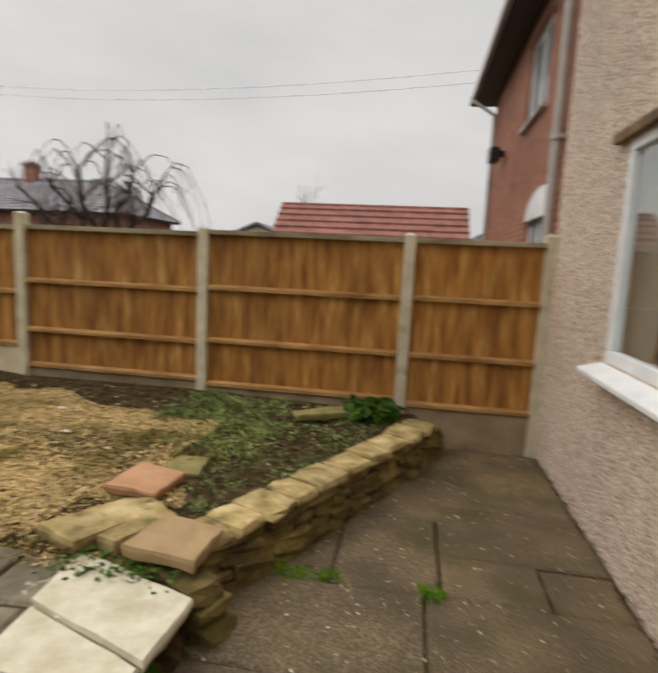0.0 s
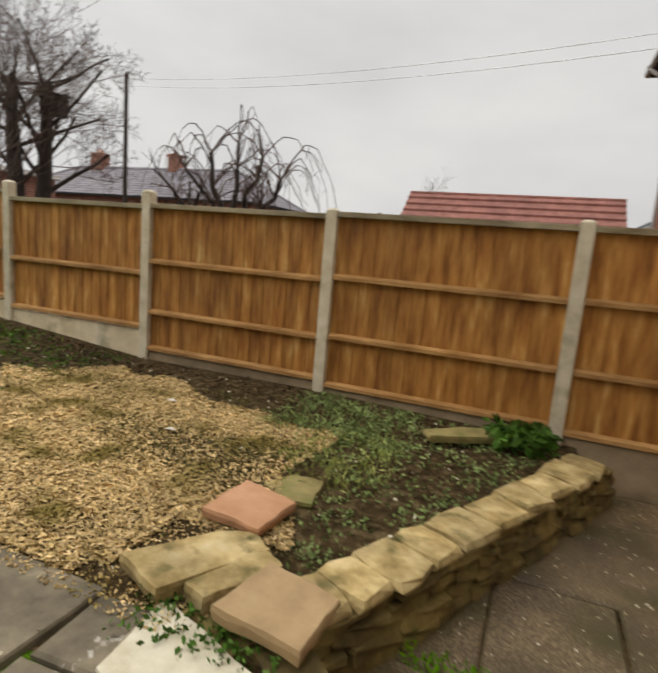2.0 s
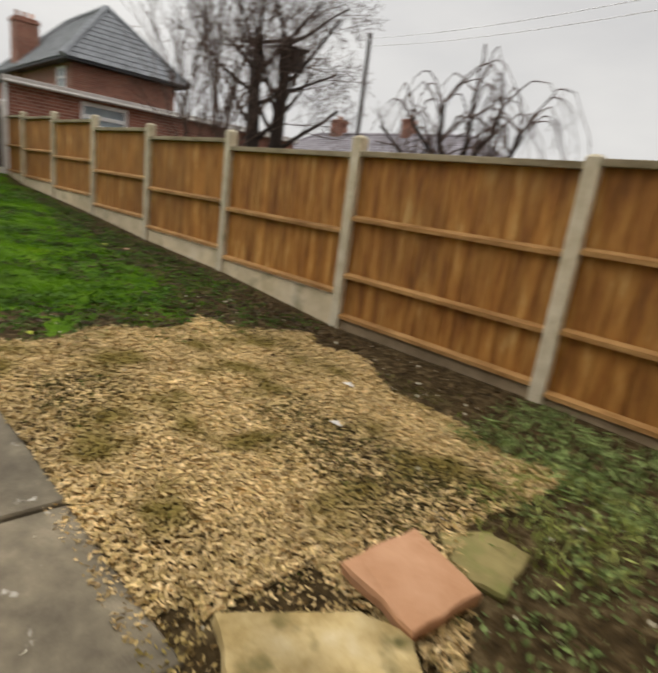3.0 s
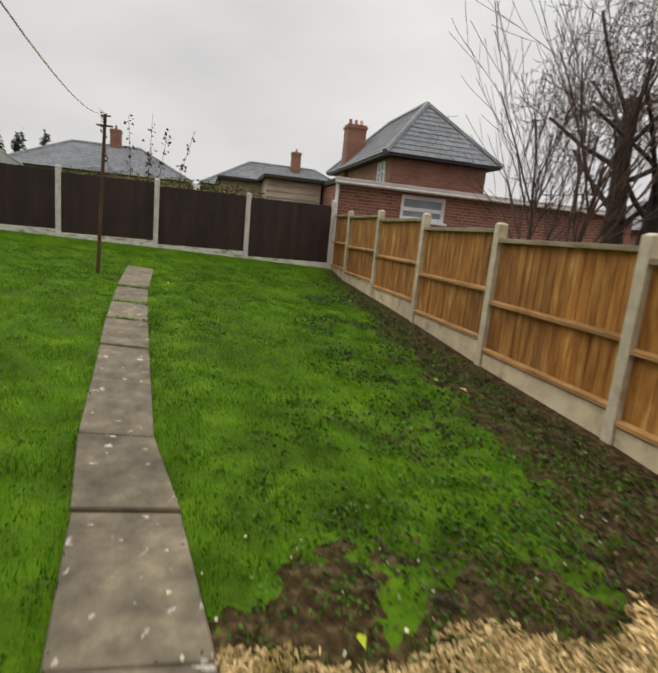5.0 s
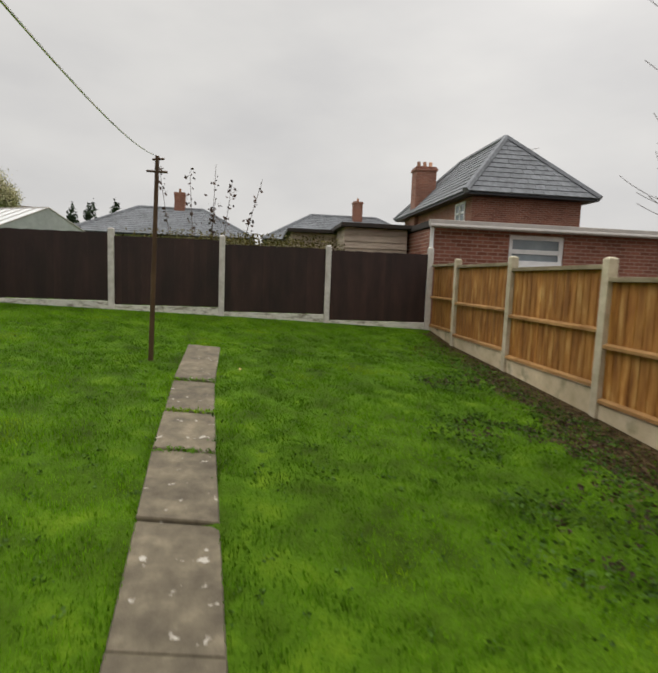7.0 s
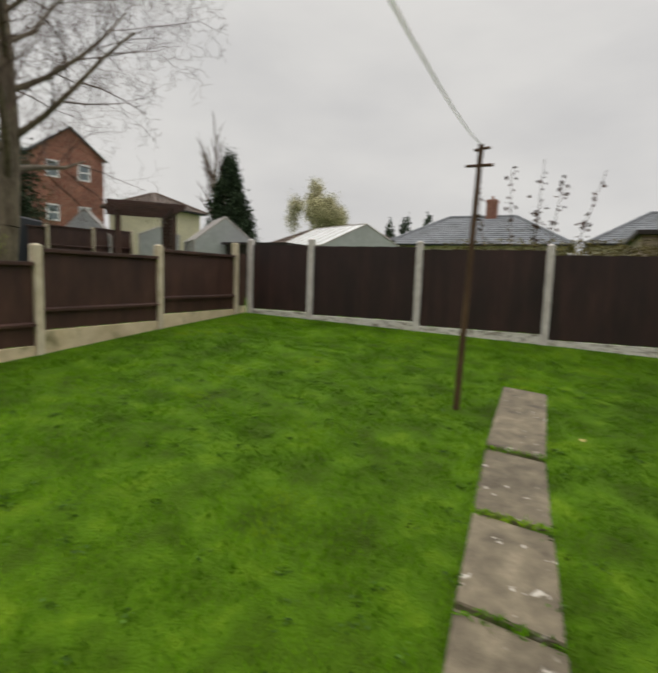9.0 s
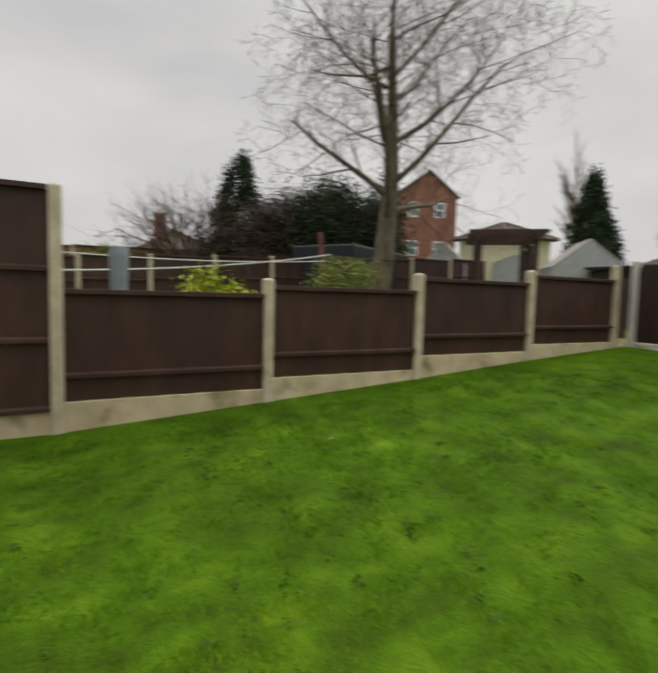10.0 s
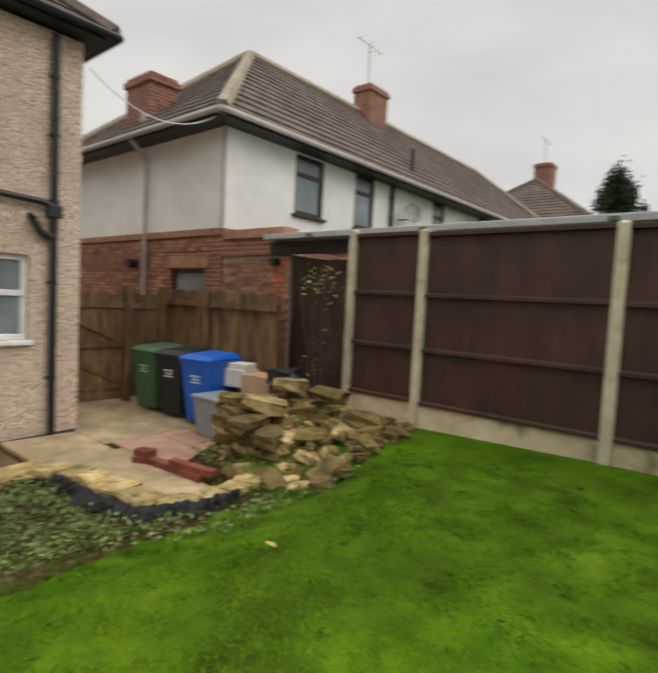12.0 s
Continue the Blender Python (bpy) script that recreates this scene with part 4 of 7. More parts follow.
def flag(name, pts2, z, t, mat, label, category="flagstone", tilt=0.0, parent=None, jit=0.006, seed=0):
    """A thick broken-edged flag over a plan outline."""
    r = random.Random(seed)
    out = []
    n = len(pts2)
    for i in range(n):
        a, b = Vector(pts2[i]), Vector(pts2[(i + 1) % n])
        for k in range(5):
            q = a.lerp(b, k / 5)
            d = (b - a).normalized()
            o = r.uniform(-jit, jit) if k else 0
            out.append((q.x - d.y * o, q.y + d.x * o))
    m = len(out)
    cx, cy = sum(p[0] for p in out) / m, sum(p[1] for p in out) / m
    g = Geo()
    vs = []
    for zz, s in ((-t, 0.96), (-t * 0.35, 1.0), (0, 0.975)):
        vs += [((p[0] - cx) * s, (p[1] - cy) * s, zz + r.uniform(-0.004, 0.004) + tilt * (p[1] - cy)) for p in out]
    fs = [tuple(range(m - 1, -1, -1)), tuple(range(2 * m, 3 * m))]
    for k in (0, m):
        fs += [(k + i, k + (i + 1) % m, k + m + (i + 1) % m, k + m + i) for i in range(m)]
    g.add(vs, fs)
    if parent:
        o = part(name, g, mat, parent)
    else:
        o = solo(name, g, mat, label, category)
    o.location = (cx, cy, z)
    return o


flag("flagstone", [(-1.94, 2.12), (-1.91, 2.47), (-1.58, 2.38), (-1.62, 2.08)], 0.345, 0.045, M_TERRA, "terracotta-pink square flagstone with chipped edges on the bed", seed=1)
flag("flagstone", [(-2.02, 1.70), (-1.76, 1.60), (-1.52, 2.02), (-1.64, 2.10), (-1.78, 2.05)], 0.315, 0.07, M_STONE, "long yellowish-buff flagstone at the edge of the chips", seed=2)
flag("flagstone", [(-1.69, 1.67), (-1.585, 1.63), (-1.42, 1.93), (-1.52, 2.0), (-1.58, 1.94)], 0.325, 0.07, M_STONE, "narrow yellow-brown flagstone between two larger flags", seed=3)
flag("flagstone", [(-1.53, 1.60), (-1.47, 1.92), (-1.15, 1.84), (-1.17, 1.55)], 0.34, 0.06, M_TAN, "tan square flagstone capping the corner of the stone wall", seed=4)
flag("flagstone", [(-1.74, 1.31), (-1.77, 1.66), (-1.13, 1.46), (-1.15, 1.10)], 0.245, 0.06, M_CREAM, "cream worn square slab stepping down to the patio", seed=5)
flag("flagstone", [(-1.7, 0.98), (-1.72, 1.29), (-1.16, 1.08), (-1.18, 0.97)], 0.24, 0.06, M_CREAM, "cream broken half slab beside the patio step", seed=6)
flag("flagstone", [(-3.2, 3.33), (-2.97, 3.62), (-2.70, 3.34), (-2.9, 3.02)], 0.305, 0.04, M_OLIVE, "mossy olive flagstone sunk in wood chips", seed=8)
flag("flagstone", [(-1.88, 2.6), (-1.77, 2.78), (-1.6, 2.78), (-1.55, 2.5), (-1.72, 2.46)], 0.288, 0.035, M_OLIVE, "olive mossy flagstone on the edge of the soil bed", seed=9)
flag("flagstone", [(-1.2, 3.66), (-1.27, 3.76), (-1.05, 3.98), (-0.72, 4.12), (-0.66, 3.98)], 0.36, 0.05, M_OLIVE, "brown mossy flagstone lying in the bed near the fence", seed=10)


def rock_mesh(name, sx, sy, sz, mat, seed, rough=0.16):
    r = random.Random(seed)
    bm = bmesh.new()
    bmesh.ops.create_cube(bm, size=1)
    bmesh.ops.subdivide_edges(bm, edges=bm.edges[:], cuts=1, use_grid_fill=True)
    for v in bm.verts:
        c = v.co.copy()
        k = 1 - 0.12 * (abs(c.x) + abs(c.y) + abs(c.z) - 0.5)
        v.co = Vector((c.x * sx, c.y * sy, c.z * sz)) * k
        v.co += Vector((r.uniform(-1, 1) * sx, r.uniform(-1, 1) * sy, r.uniform(-1, 1) * sz)) * rough * 0.5
    me = bpy.data.meshes.new(name)
    bm.to_mesh(me)
    bm.free()
    me.materials.append(mat)
    return me


# curved dry-stone wall of the raised bed
swall = thing("stone_retaining_wall", "low curved dry-laid sandstone wall holding up the planting bed", "stone wall", kind="")
WP = [(-1.2, 1.68), (-1.0, 2.05), (-0.8, 2.45), (-0.57, 2.9), (-0.33, 3.4), (-0.06, 3.95)]
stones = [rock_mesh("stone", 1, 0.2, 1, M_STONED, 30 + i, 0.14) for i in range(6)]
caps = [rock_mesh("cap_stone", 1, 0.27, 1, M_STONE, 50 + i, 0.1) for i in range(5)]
cum = [0]
for a, b in zip(WP, WP[1:]):
    cum.append(cum[-1] + (Vector(b) - Vector(a)).length)


def along(s):
    s = min(max(s, 0), cum[-1] - 1e-4)
    k = max(i for i in range(len(cum) - 1) if cum[i] <= s)
    t = (s - cum[k]) / (cum[k + 1] - cum[k])
    a, b = Vector(WP[k]), Vector(WP[k + 1])
    d = (b - a).normalized()
    return a.lerp(b, t), d


r = random.Random(7)
z = -0.03
for c, h in enumerate((0.085, 0.075, 0.07, 0.065)):
    s = -r.uniform(0, 0.1)
    while s < cum[-1]:
        L = r.uniform(0.14, 0.36)
        p, d = along(s + L / 2)
        nrm = Vector((-d.y, d.x))
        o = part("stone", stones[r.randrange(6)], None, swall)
        q = p + nrm * (0.09 + 0.012 * c)
        o.matrix_basis = pose(q.x, q.y, z + h / 2, r.uniform(-4, 4), r.uniform(-3, 3), math.degrees(math.atan2(d.y, d.x)) + r.uniform(-6, 6)) @ Matrix.Diagonal((L * 1.03, r.uniform(0.9, 1.2), h * 1.05, 1))
        s += L
    z += h
s = 0.0
while s < cum[-1] - 0.05:
    L = r.uniform(0.2, 0.34)
    p, d = along(s + L / 2)
    nrm = Vector((-d.y, d.x))
    q = p + nrm * 0.125
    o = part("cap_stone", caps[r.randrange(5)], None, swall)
    o.matrix_basis = pose(q.x, q.y, z + 0.022, r.uniform(-3, 3), r.uniform(-2, 2), math.degrees(math.atan2(d.y, d.x)) + r.uniform(-9, 9)) @ Matrix.Diagonal((L * 0.98, r.uniform(0.85, 1.1), 0.055, 1))
    s += L
# the short end of the wall beneath the tan flag
for c in range(3):
    for k in range(2):
        o = part("stone", stones[r.randrange(6)], None, swall)
        o.matrix_basis = pose(-1.42 + 0.26 * k - 0.03 * c, 1.66 - 0.05 * k, 0.03 + 0.085 * c, 0, 0, -22 + r.uniform(-6, 6)) @ Matrix.Diagonal((0.27, 0.9, 0.085, 1))

# ---- stone heap, kerb stones and brick step by the bins ----
heap = thing("stone_heap", "tumbled heap of rough yellowish sandstone blocks beside the tall brown fence", "stone heap")
rocks = [rock_mesh("rock", 1, 1, 1, M_STONE if i % 2 else M_STONED, 70 + i, 0.22) for i in range(9)]
r = random.Random(11)


def heap_h(x, y):
    u, v = (x + 1.75) / 1.5, (y + 4.25) / 0.8
    return 0.93 - 0.28 * abs(u) ** 1.6 - 0.33 * max(0.0, v + 0.2) ** 1.5


core = []
for i in range(13):
    for j in range(8):
        x, y = -3.25 + 2.0 * i / 12, -4.62 + (1.2 + 0.4 * (12 - i) / 12) * j / 7
        edge = i in (0, 12) or j == 7
        core.append((x, y, (gz(x, y) if x < -2.6 else 0.1) - 0.05 if edge else max(0.3, heap_h(x, y) - 0.3)))
solo("soil_mound", Geo().add(core, [(i * 8 + j, (i + 1) * 8 + j, (i + 1) * 8 + j + 1, i * 8 + j + 1) for i in range(12) for j in range(7)]), M_SOIL,
     "brown soil and rubble packed under the heap of sandstone", "soil mound", kind="")
for i in range(300):
    x = r.uniform(-3.35, -1.5)
    y = r.uniform(-4.6, -3.3 if x > -2.0 else -3.0)
    big = r.random() < 0.22
    L = r.uniform(0.2, 0.36) if big else r.uniform(0.1, 0.2)
    o = part("rock", rocks[r.randrange(9)], None, heap)
    o.matrix_basis = pose(x, y, max(gz(x, y) + 0.02 if x < -2.6 else 0.27, heap_h(x, y) - 0.17) + (0.03 if big else 0.0), r.uniform(-24, 24), r.uniform(-24, 24), r.uniform(0, 180)) @ Matrix.Diagonal((L, L * r.uniform(0.5, 0.8), L * r.uniform(0.3, 0.5), 1))
for c in range(8):
    for k in range(4):
        L = r.uniform(0.24, 0.36)
        o = part("rock", rocks[r.randrange(9)], None, heap)
        o.matrix_basis = pose(-1.45 + r.uniform(-0.04, 0.04), -3.62 - 0.33 * k, 0.2 + 0.085 * c, r.uniform(-3, 3), r.uniform(-3, 3), 90 + r.uniform(-8, 8)) @ Matrix.Diagonal((L, 0.24, 0.1, 1))
    for k in range(3 if c < 6 else 1):
        o = part("rock", rocks[r.randrange(9)], None, heap)
        o.matrix_basis = pose(-1.62 - 0.36 * k, -3.47 + r.uniform(-0.05, 0.05), 0.2 + 0.08 * c, r.uniform(-4, 4), r.uniform(-4, 4), r.uniform(-10, 10)) @ Matrix.Diagonal((0.36, 0.25, 0.1, 1))
for x, y, L, z, a in [(-1.52, -3.6, 0.42, 0.86, 20), (-1.9, -3.7, 0.46, 0.86, 50), (-2.35, -4.3, 0.42, 0.98, 10), (-1.95, -3.4, 0.5, 0.7, 100), (-2.9, -4.2, 0.42, 0.8, 30), (-1.7, -4.3, 0.4, 1.0, 70), (-2.3, -3.4, 0.4, 0.62, 120)]:
    o = part("rock", rocks[r.randrange(9)], None, heap)
    o.matrix_basis = pose(x, y, z, r.uniform(-8, 8), r.uniform(-8, 8), a) @ Matrix.Diagonal((L, L * 0.65, 0.15, 1))
o = solo("lava_rock", rock_mesh("lava_rock", 0.5, 0.3, 0.25, M_TARP, 5, 0.3), None, "dark grey lumpy rock behind the sandstone heap", "rock")
o.location = (-1.35, -4.55, 1.03)

kerb = thing("kerb_stones", "row of pale yellow sandstone pieces edging the concrete yard", "stone edging")
KP = [(-0.9, -1.35), (-0.98, -1.72), (-1.42, -1.95), (-2.08, -1.98), (-2.4, -2.06), (-2.57, -2.35), (-2.57, -2.85), (-2.45, -3.15), (-2.1, -3.25)]
r = random.Random(8)
for i, (a, b) in enumerate(zip(KP, KP[1:])):
    a, b = Vector(a), Vector(b)
    d = b - a
    m = 2 if d.length > 0.45 else 1
    for k in range(m):
        q = a.lerp(b, (k + 0.5) / m)
        rz = math.degrees(math.atan2(d.y, d.x))
        o = part("stone", caps[(i + 2 * k) % 5], None, kerb)
        o.matrix_basis = pose(q.x, q.y, 0.325 + r.uniform(-0.01, 0.015), r.uniform(-5, 5), r.uniform(-5, 5), rz + r.uniform(-12, 12)) @ Matrix.Diagonal((d.length / m * 0.98, r.uniform(1.0, 1.35), 0.075, 1))
        for c in range(2):
            o = part("stone", rocks[(i + k + 4 * c) % 9], None, kerb)
            o.matrix_basis = pose(q.x + 0.05, q.y - 0.02, 0.2 + 0.07 * c, r.uniform(-5, 5), r.uniform(-5, 5), rz) @ Matrix.Diagonal((d.length / m * (0.9 - 0.1 * c), 0.26, 0.09, 1))
liner = Geo()
li = [(-1.15, -1.74), (-1.45, -1.78), (-2.05, -1.78), (-2.5, -1.86), (-2.68, -2.3), (-2.68, -2.7)]
lo = [(-1.31, -1.6), (-1.75, -1.5), (-2.25, -1.55), (-2.66, -1.7), (-2.86, -2.15), (-2.8, -2.6)]
r2 = random.Random(3)
for k in range(61):
    s = k / 60 * 4.999
    i = int(s)
    a, b = Vector(li[i]).lerp(Vector(li[i + 1]), s - i), Vector(lo[i]).lerp(Vector(lo[i + 1]), s - i)
    b = a.lerp(b, r2.uniform(0.3, 1.15))
    for c in range(4):
        q = a.lerp(b, c / 3)
        liner.v.append((q.x, q.y, gz(q.x, q.y) + (0.02, 0.06, 0.05, 0.0)[c] + r2.uniform(-0.015, 0.03)))
liner.f = [(4 * k + c, 4 * k + 4 + c, 4 * k + 5 + c, 4 * k + 1 + c) for k in range(60) for c in range(3)]
ln = solo("pond_liner", liner, M_LINER, "torn black membrane showing along the stone edging", "membrane")
sm = ln.modifiers.new("thick", "SOLIDIFY")
sm.thickness = 0.015

step = thing("brick_edging", "low red engineering-brick edging laid on the pinkish concrete", "brick edging")
bmsh = Geo().box(-0.105, 0.105, -0.05, 0.05, 0, 0.065).mesh("brick")
bmsh.materials.append(M_REDP)
r = random.Random(2)
for k in range(4):
    o = part("brick", bmsh, None, step)
    o.matrix_basis = pose(-1.15 - 0.21 * k, -2.84 - 0.015 * k, 0.168, 0, 0, 4 + r.uniform(-3, 3))
for k in range(5):
    o = part("brick", bmsh, None, step)
    o.matrix_basis = pose(-0.95 + r.uniform(-0.08, 0.08), -2.86 + 0.02 * k, 0.168 + 0.066 * (k % 2), 0, 0, r.uniform(0, 90))
for k in range(3):
    o = part("brick", bmsh, None, step)
    o.matrix_basis = pose(-1.5 - 0.2 * k, -2.87 - 0.03 * k, 0.168 + 0.066, 0, 0, 8 + r.uniform(-3, 3))


# ---- wheeled bins and boxes ----
def wheelie_bin(x, y, mat, label, rz=0.0, h=1.0, z=0.17):
    e = thing("wheeled_bin", label, "wheeled bin", (x, y, z), group="wheeled bins by the fence")
    e.rotation_euler = (0, 0, radians(rz))
    w0, w1, d0, d1 = 0.21, 0.275, 0.24, 0.33
    g = Geo()
    vs = [(-w0, -d0, 0.05), (w0, -d0, 0.05), (w0, d0, 0.05), (-w0, d0, 0.05), (-w1, -d1, h - 0.06), (w1, -d1, h - 0.06), (w1, d1, h - 0.06), (-w1, d1, h - 0.06)]
    g.add(vs, [(3, 2, 1, 0), (0, 1, 5, 4), (1, 2, 6, 5), (2, 3, 7, 6), (3, 0, 4, 7), (4, 5, 6, 7)])
    part("body", g, mat, e, bevel=0.025)
    part("rim", Geo().box(-w1 - 0.015, w1 + 0.015, -d1 - 0.015, d1 + 0.015, h - 0.08, h - 0.045), mat, e, bevel=0.008)
    lid = Geo()
    lid.add([(-w1 - 0.02, -d1 - 0.02, h - 0.04), (w1 + 0.02, -d1 - 0.02, h - 0.04), (w1 + 0.02, d1 + 0.03, h - 0.04), (-w1 - 0.02, d1 + 0.03, h - 0.04),
             (-w1 + 0.04, -d1 + 0.04, h + 0.045), (w1 - 0.04, -d1 + 0.04, h + 0.045), (w1 - 0.04, d1 - 0.08, h + 0.02), (-w1 + 0.04, d1 - 0.08, h + 0.02)],
            [(3, 2, 1, 0), (4, 5, 6, 7), (0, 1, 5, 4), (1, 2, 6, 5), (2, 3, 7, 6), (3, 0, 4, 7)])
    part("lid", lid, mat, e, bevel=0.015)
    part("handle", Geo().tube((-w1 + 0.03, -d1 - 0.05, h - 0.03), (w1 - 0.03, -d1 - 0.05, h - 0.03), 0.016, 0.016, 8), mat, e)
    for s in (-1, 1):
        part("wheel", Geo().tube((s * 0.2, -d0 - 0.02, 0.1), (s * 0.255, -d0 - 0.02, 0.1), 0.1, 0.1, 16), M_BLACKP, e)
    lt = Geo()
    for k, wd in ((0, 0.2), (1, 0.16), (2, 0.19)):
        yy = d0 + (d1 - d0) * ((0.72 - 0.045 * k - 0.05) / (h - 0.11)) + 0.004
        for c in range(6 - k % 2):
            lt.box(-wd / 2 + c * wd / 6, -wd / 2 + (c + 0.75) * wd / 6, yy - 0.003, yy + 0.002, 0.71 - 0.045 * k, 0.735 - 0.045 * k)
    part("lettering", lt, M_LABEL, e, "pale worn stencilled lettering")
    return e


wheelie_bin(1.36, -4.4, M_GREEN, "dark green wheeled bin with lid closed by the weathered fence", 8)
wheelie_bin(0.72, -4.42, M_BLACKBIN, "black wheeled bin with pale lettering between two others", 10)
wheelie_bin(0.05, -4.42, M_BLUE, "bright blue wheeled bin with closed lid beside stacked boxes", 10)
gb = thing("recycling_box", "pale grey plastic storage box beside the blue bin", "recycling box", (-0.62, -4.12, 0.17))
g = Geo().add([(-0.26, -0.2, 0), (0.26, -0.2, 0), (0.26, 0.2, 0), (-0.26, 0.2, 0), (-0.32, -0.25, 0.5), (0.32, -0.25, 0.5), (0.32, 0.25, 0.5), (-0.32, 0.25, 0.5)],
              [(3, 2, 1, 0), (0, 1, 5, 4), (1, 2, 6, 5), (2, 3, 7, 6), (3, 0, 4, 7), (4, 5, 6, 7)])
part("body", g, M_GREYBIN, gb, bevel=0.02)
part("lid", Geo().box(-0.34, 0.34, -0.27, 0.27, 0.5, 0.545), M_GREYBIN, gb, bevel=0.012)
solo("cardboard_box", Geo().box(-0.25, 0.25, -0.2, 0.2, 0, 0.8), M_CARD, "tall tan cardboard box behind the grey box", "cardboard box", bevel=0.004).matrix_basis = pose(-0.78, -4.72, 0.17, 0, 0, 8)
solo("foam_block", Geo().box(-0.22, 0.22, -0.16, 0.16, 0, 0.26).box(-0.2, 0.1, -0.14, 0.14, 0.26, 0.34), M_FOAM, "white foam packing lying on the cardboard box", "packing", bevel=0.01).matrix_basis = pose(-0.3, -4.68, 0.75, 0, 0, 12)

# ---- weathered fence and gate ----
wf = thing("timber_fence", "weathered brown vertical-board fence behind the bins", "timber fence")
bme = Geo().box(0, 0.135, 0, 0.018, 0, 1.95).mesh("board")
bme.materials.append(M_OLDW)
k = 0
x = -0.72
while x < 2.1:
    o = part("board", bme, None, wf)
    o.location = (x, -5.03 - 0.012 * (k % 2), 0.14 + 0.015 * ((k * 5) % 3))
    x += 0.125
    k += 1
part("rail", Geo().box(-0.72, 2.2, -5.012, -4.96, 1.85, 1.94), M_OLDW, wf)
part("rail", Geo().box(-0.72, 2.2, -5.012, -4.96, 0.6, 0.69), M_OLDW, wf)
for xx in (0.9, 2.15):
    part("post", Geo().box(xx - 0.06, xx + 0.06, -4.96, -4.86, 0.1, 2.12), M_OLDW, wf, bevel=0.006)
gate = thing("side_gate", "closed weathered ledged-and-braced timber side gate", "gate")
gx = 2.2
for k in range(13):
    part("board", Geo().box(gx, gx + 0.018, -2.95 - 0.145 * k - 0.14, -2.95 - 0.145 * k, 0.22, 2.0 - 0.02 * (k % 2)), M_OLDW, gate)
for zz in (0.45, 1.15, 1.8):
    part("ledge", Geo().box(gx - 0.03, gx - 0.001, -4.82, -2.97, zz - 0.05, zz + 0.05), M_OLDW, gate)
for z0, z1 in ((0.5, 1.1), (1.2, 1.75)):
    a, b = Vector((gx - 0.016, -4.2, z0)), Vector((gx - 0.016, -3.0, z1))
    d = b - a
    m = Matrix.Translation(a) @ d.to_track_quat("X", "Z").to_matrix().to_4x4()
    part("brace", Geo().box(0, d.length, -0.012, 0.012, -0.045, 0.045, m), M_OLDW, gate)
part("gate_post", Geo().box(gx - 0.06, gx + 0.08, -4.35, -4.23, 0.1, 2.12), M_OLDW, gate, bevel=0.006)

# ---- the white-rendered house across the passage ----
WX, WY = 1.12, -5.38
wh = thing("white_house", "white-rendered terrace house over a red brick ground floor", "house")
ww = Geo()
uw = [(-7.95, -7.1, 3.72, 4.88), (-9.75, -9.0, 3.72, 4.9), (-13.2, -12.5, 3.7, 4.9), (-16.2, -15.4, 3.7, 4.9)]
wall_boxes(ww, "x", WX, 0.28, -24, WY, 3.2, 4.96, uw)
wall_boxes(ww, "y", WY, -0.28, WX + 0.28, 7.0, 3.2, 4.96, [])
ww.box(6.72, 7.0, -24, WY - 0.28, 3.2, 4.96)
ww.box(WX + 0.28, 6.72, -24, -23.72, 3.2, 4.96)
part("wall", ww, M_RENDER, wh)
lw = Geo()
wall_boxes(lw, "x", WX, 0.28, -24, WY, -0.1, 3.08, [])
wall_boxes(lw, "y", WY - 0.02, -0.26, WX + 0.28, 7.0, -0.1, 3.08, [(1.6, 2.65, 1.9, 2.5)])
lw.box(6.72, 7.0, -24, WY - 0.28, -0.1, 3.08)
part("lower_wall", lw, M_BRICK, wh)
part("brick_band", Geo().box(WX - 0.04, 7.02, WY - 0.2, WY + 0.03, 3.085, 3.2).box(WX - 0.04, WX + 0.25, -24, WY - 0.21, 3.085, 3.2), M_BRICKP, wh)
for a in uw:
    window(wh, "x", WX + 0.04, *a, M_BROWNUPVC, bars=(0.68,), f=0.08, sill=M_BROWNUPVC)
window(wh, "y", WY - 0.08, 1.6, 2.65, 1.9, 2.5, M_BROWNUPVC, out=1, f=0.07, sill=M_MORTAR)
part("lintel", Geo().box(1.45, 2.8, WY - 0.03, WY + 0.015, 2.52, 2.74), M_BRICKP, wh)
hip_roof(wh, WX, 7.0, -24, WY, 5.0, 7.9, M_TILE, gut=M_PIPE, over=0.42, ridge=M_RIDGE)
chimney(wh, 4.5, -6.0, 5.2, 6.6, w=0.65, d=0.95, pots=0)
part("flashing", Geo().box(4.13, 4.25, -6.4, -5.6, 5.4, 5.75).box(4.13, 5.3, -5.6, -5.5, 5.2, 5.36), M_PIPE, wh)
chimney(wh, 3.95, -13.2, 7.4, 8.7, w=0.95, d=0.6, pots=0)
dq = downpipe(wh, 3.45, WY + 0.08, -0.05, 4.6, M_PIPE, 0.036, clips=(1.5, 3.0))
part("swan_neck", Geo().path([(3.45, WY + 0.08, 4.6), (3.45, WY + 0.42, 4.92)], 0.05, 10), M_PIPE, dq)
downpipe(wh, WX - 0.07, -10.4, 3.0, 5.1, M_BLACKP, 0.05, clips=(3.6, 4.6))
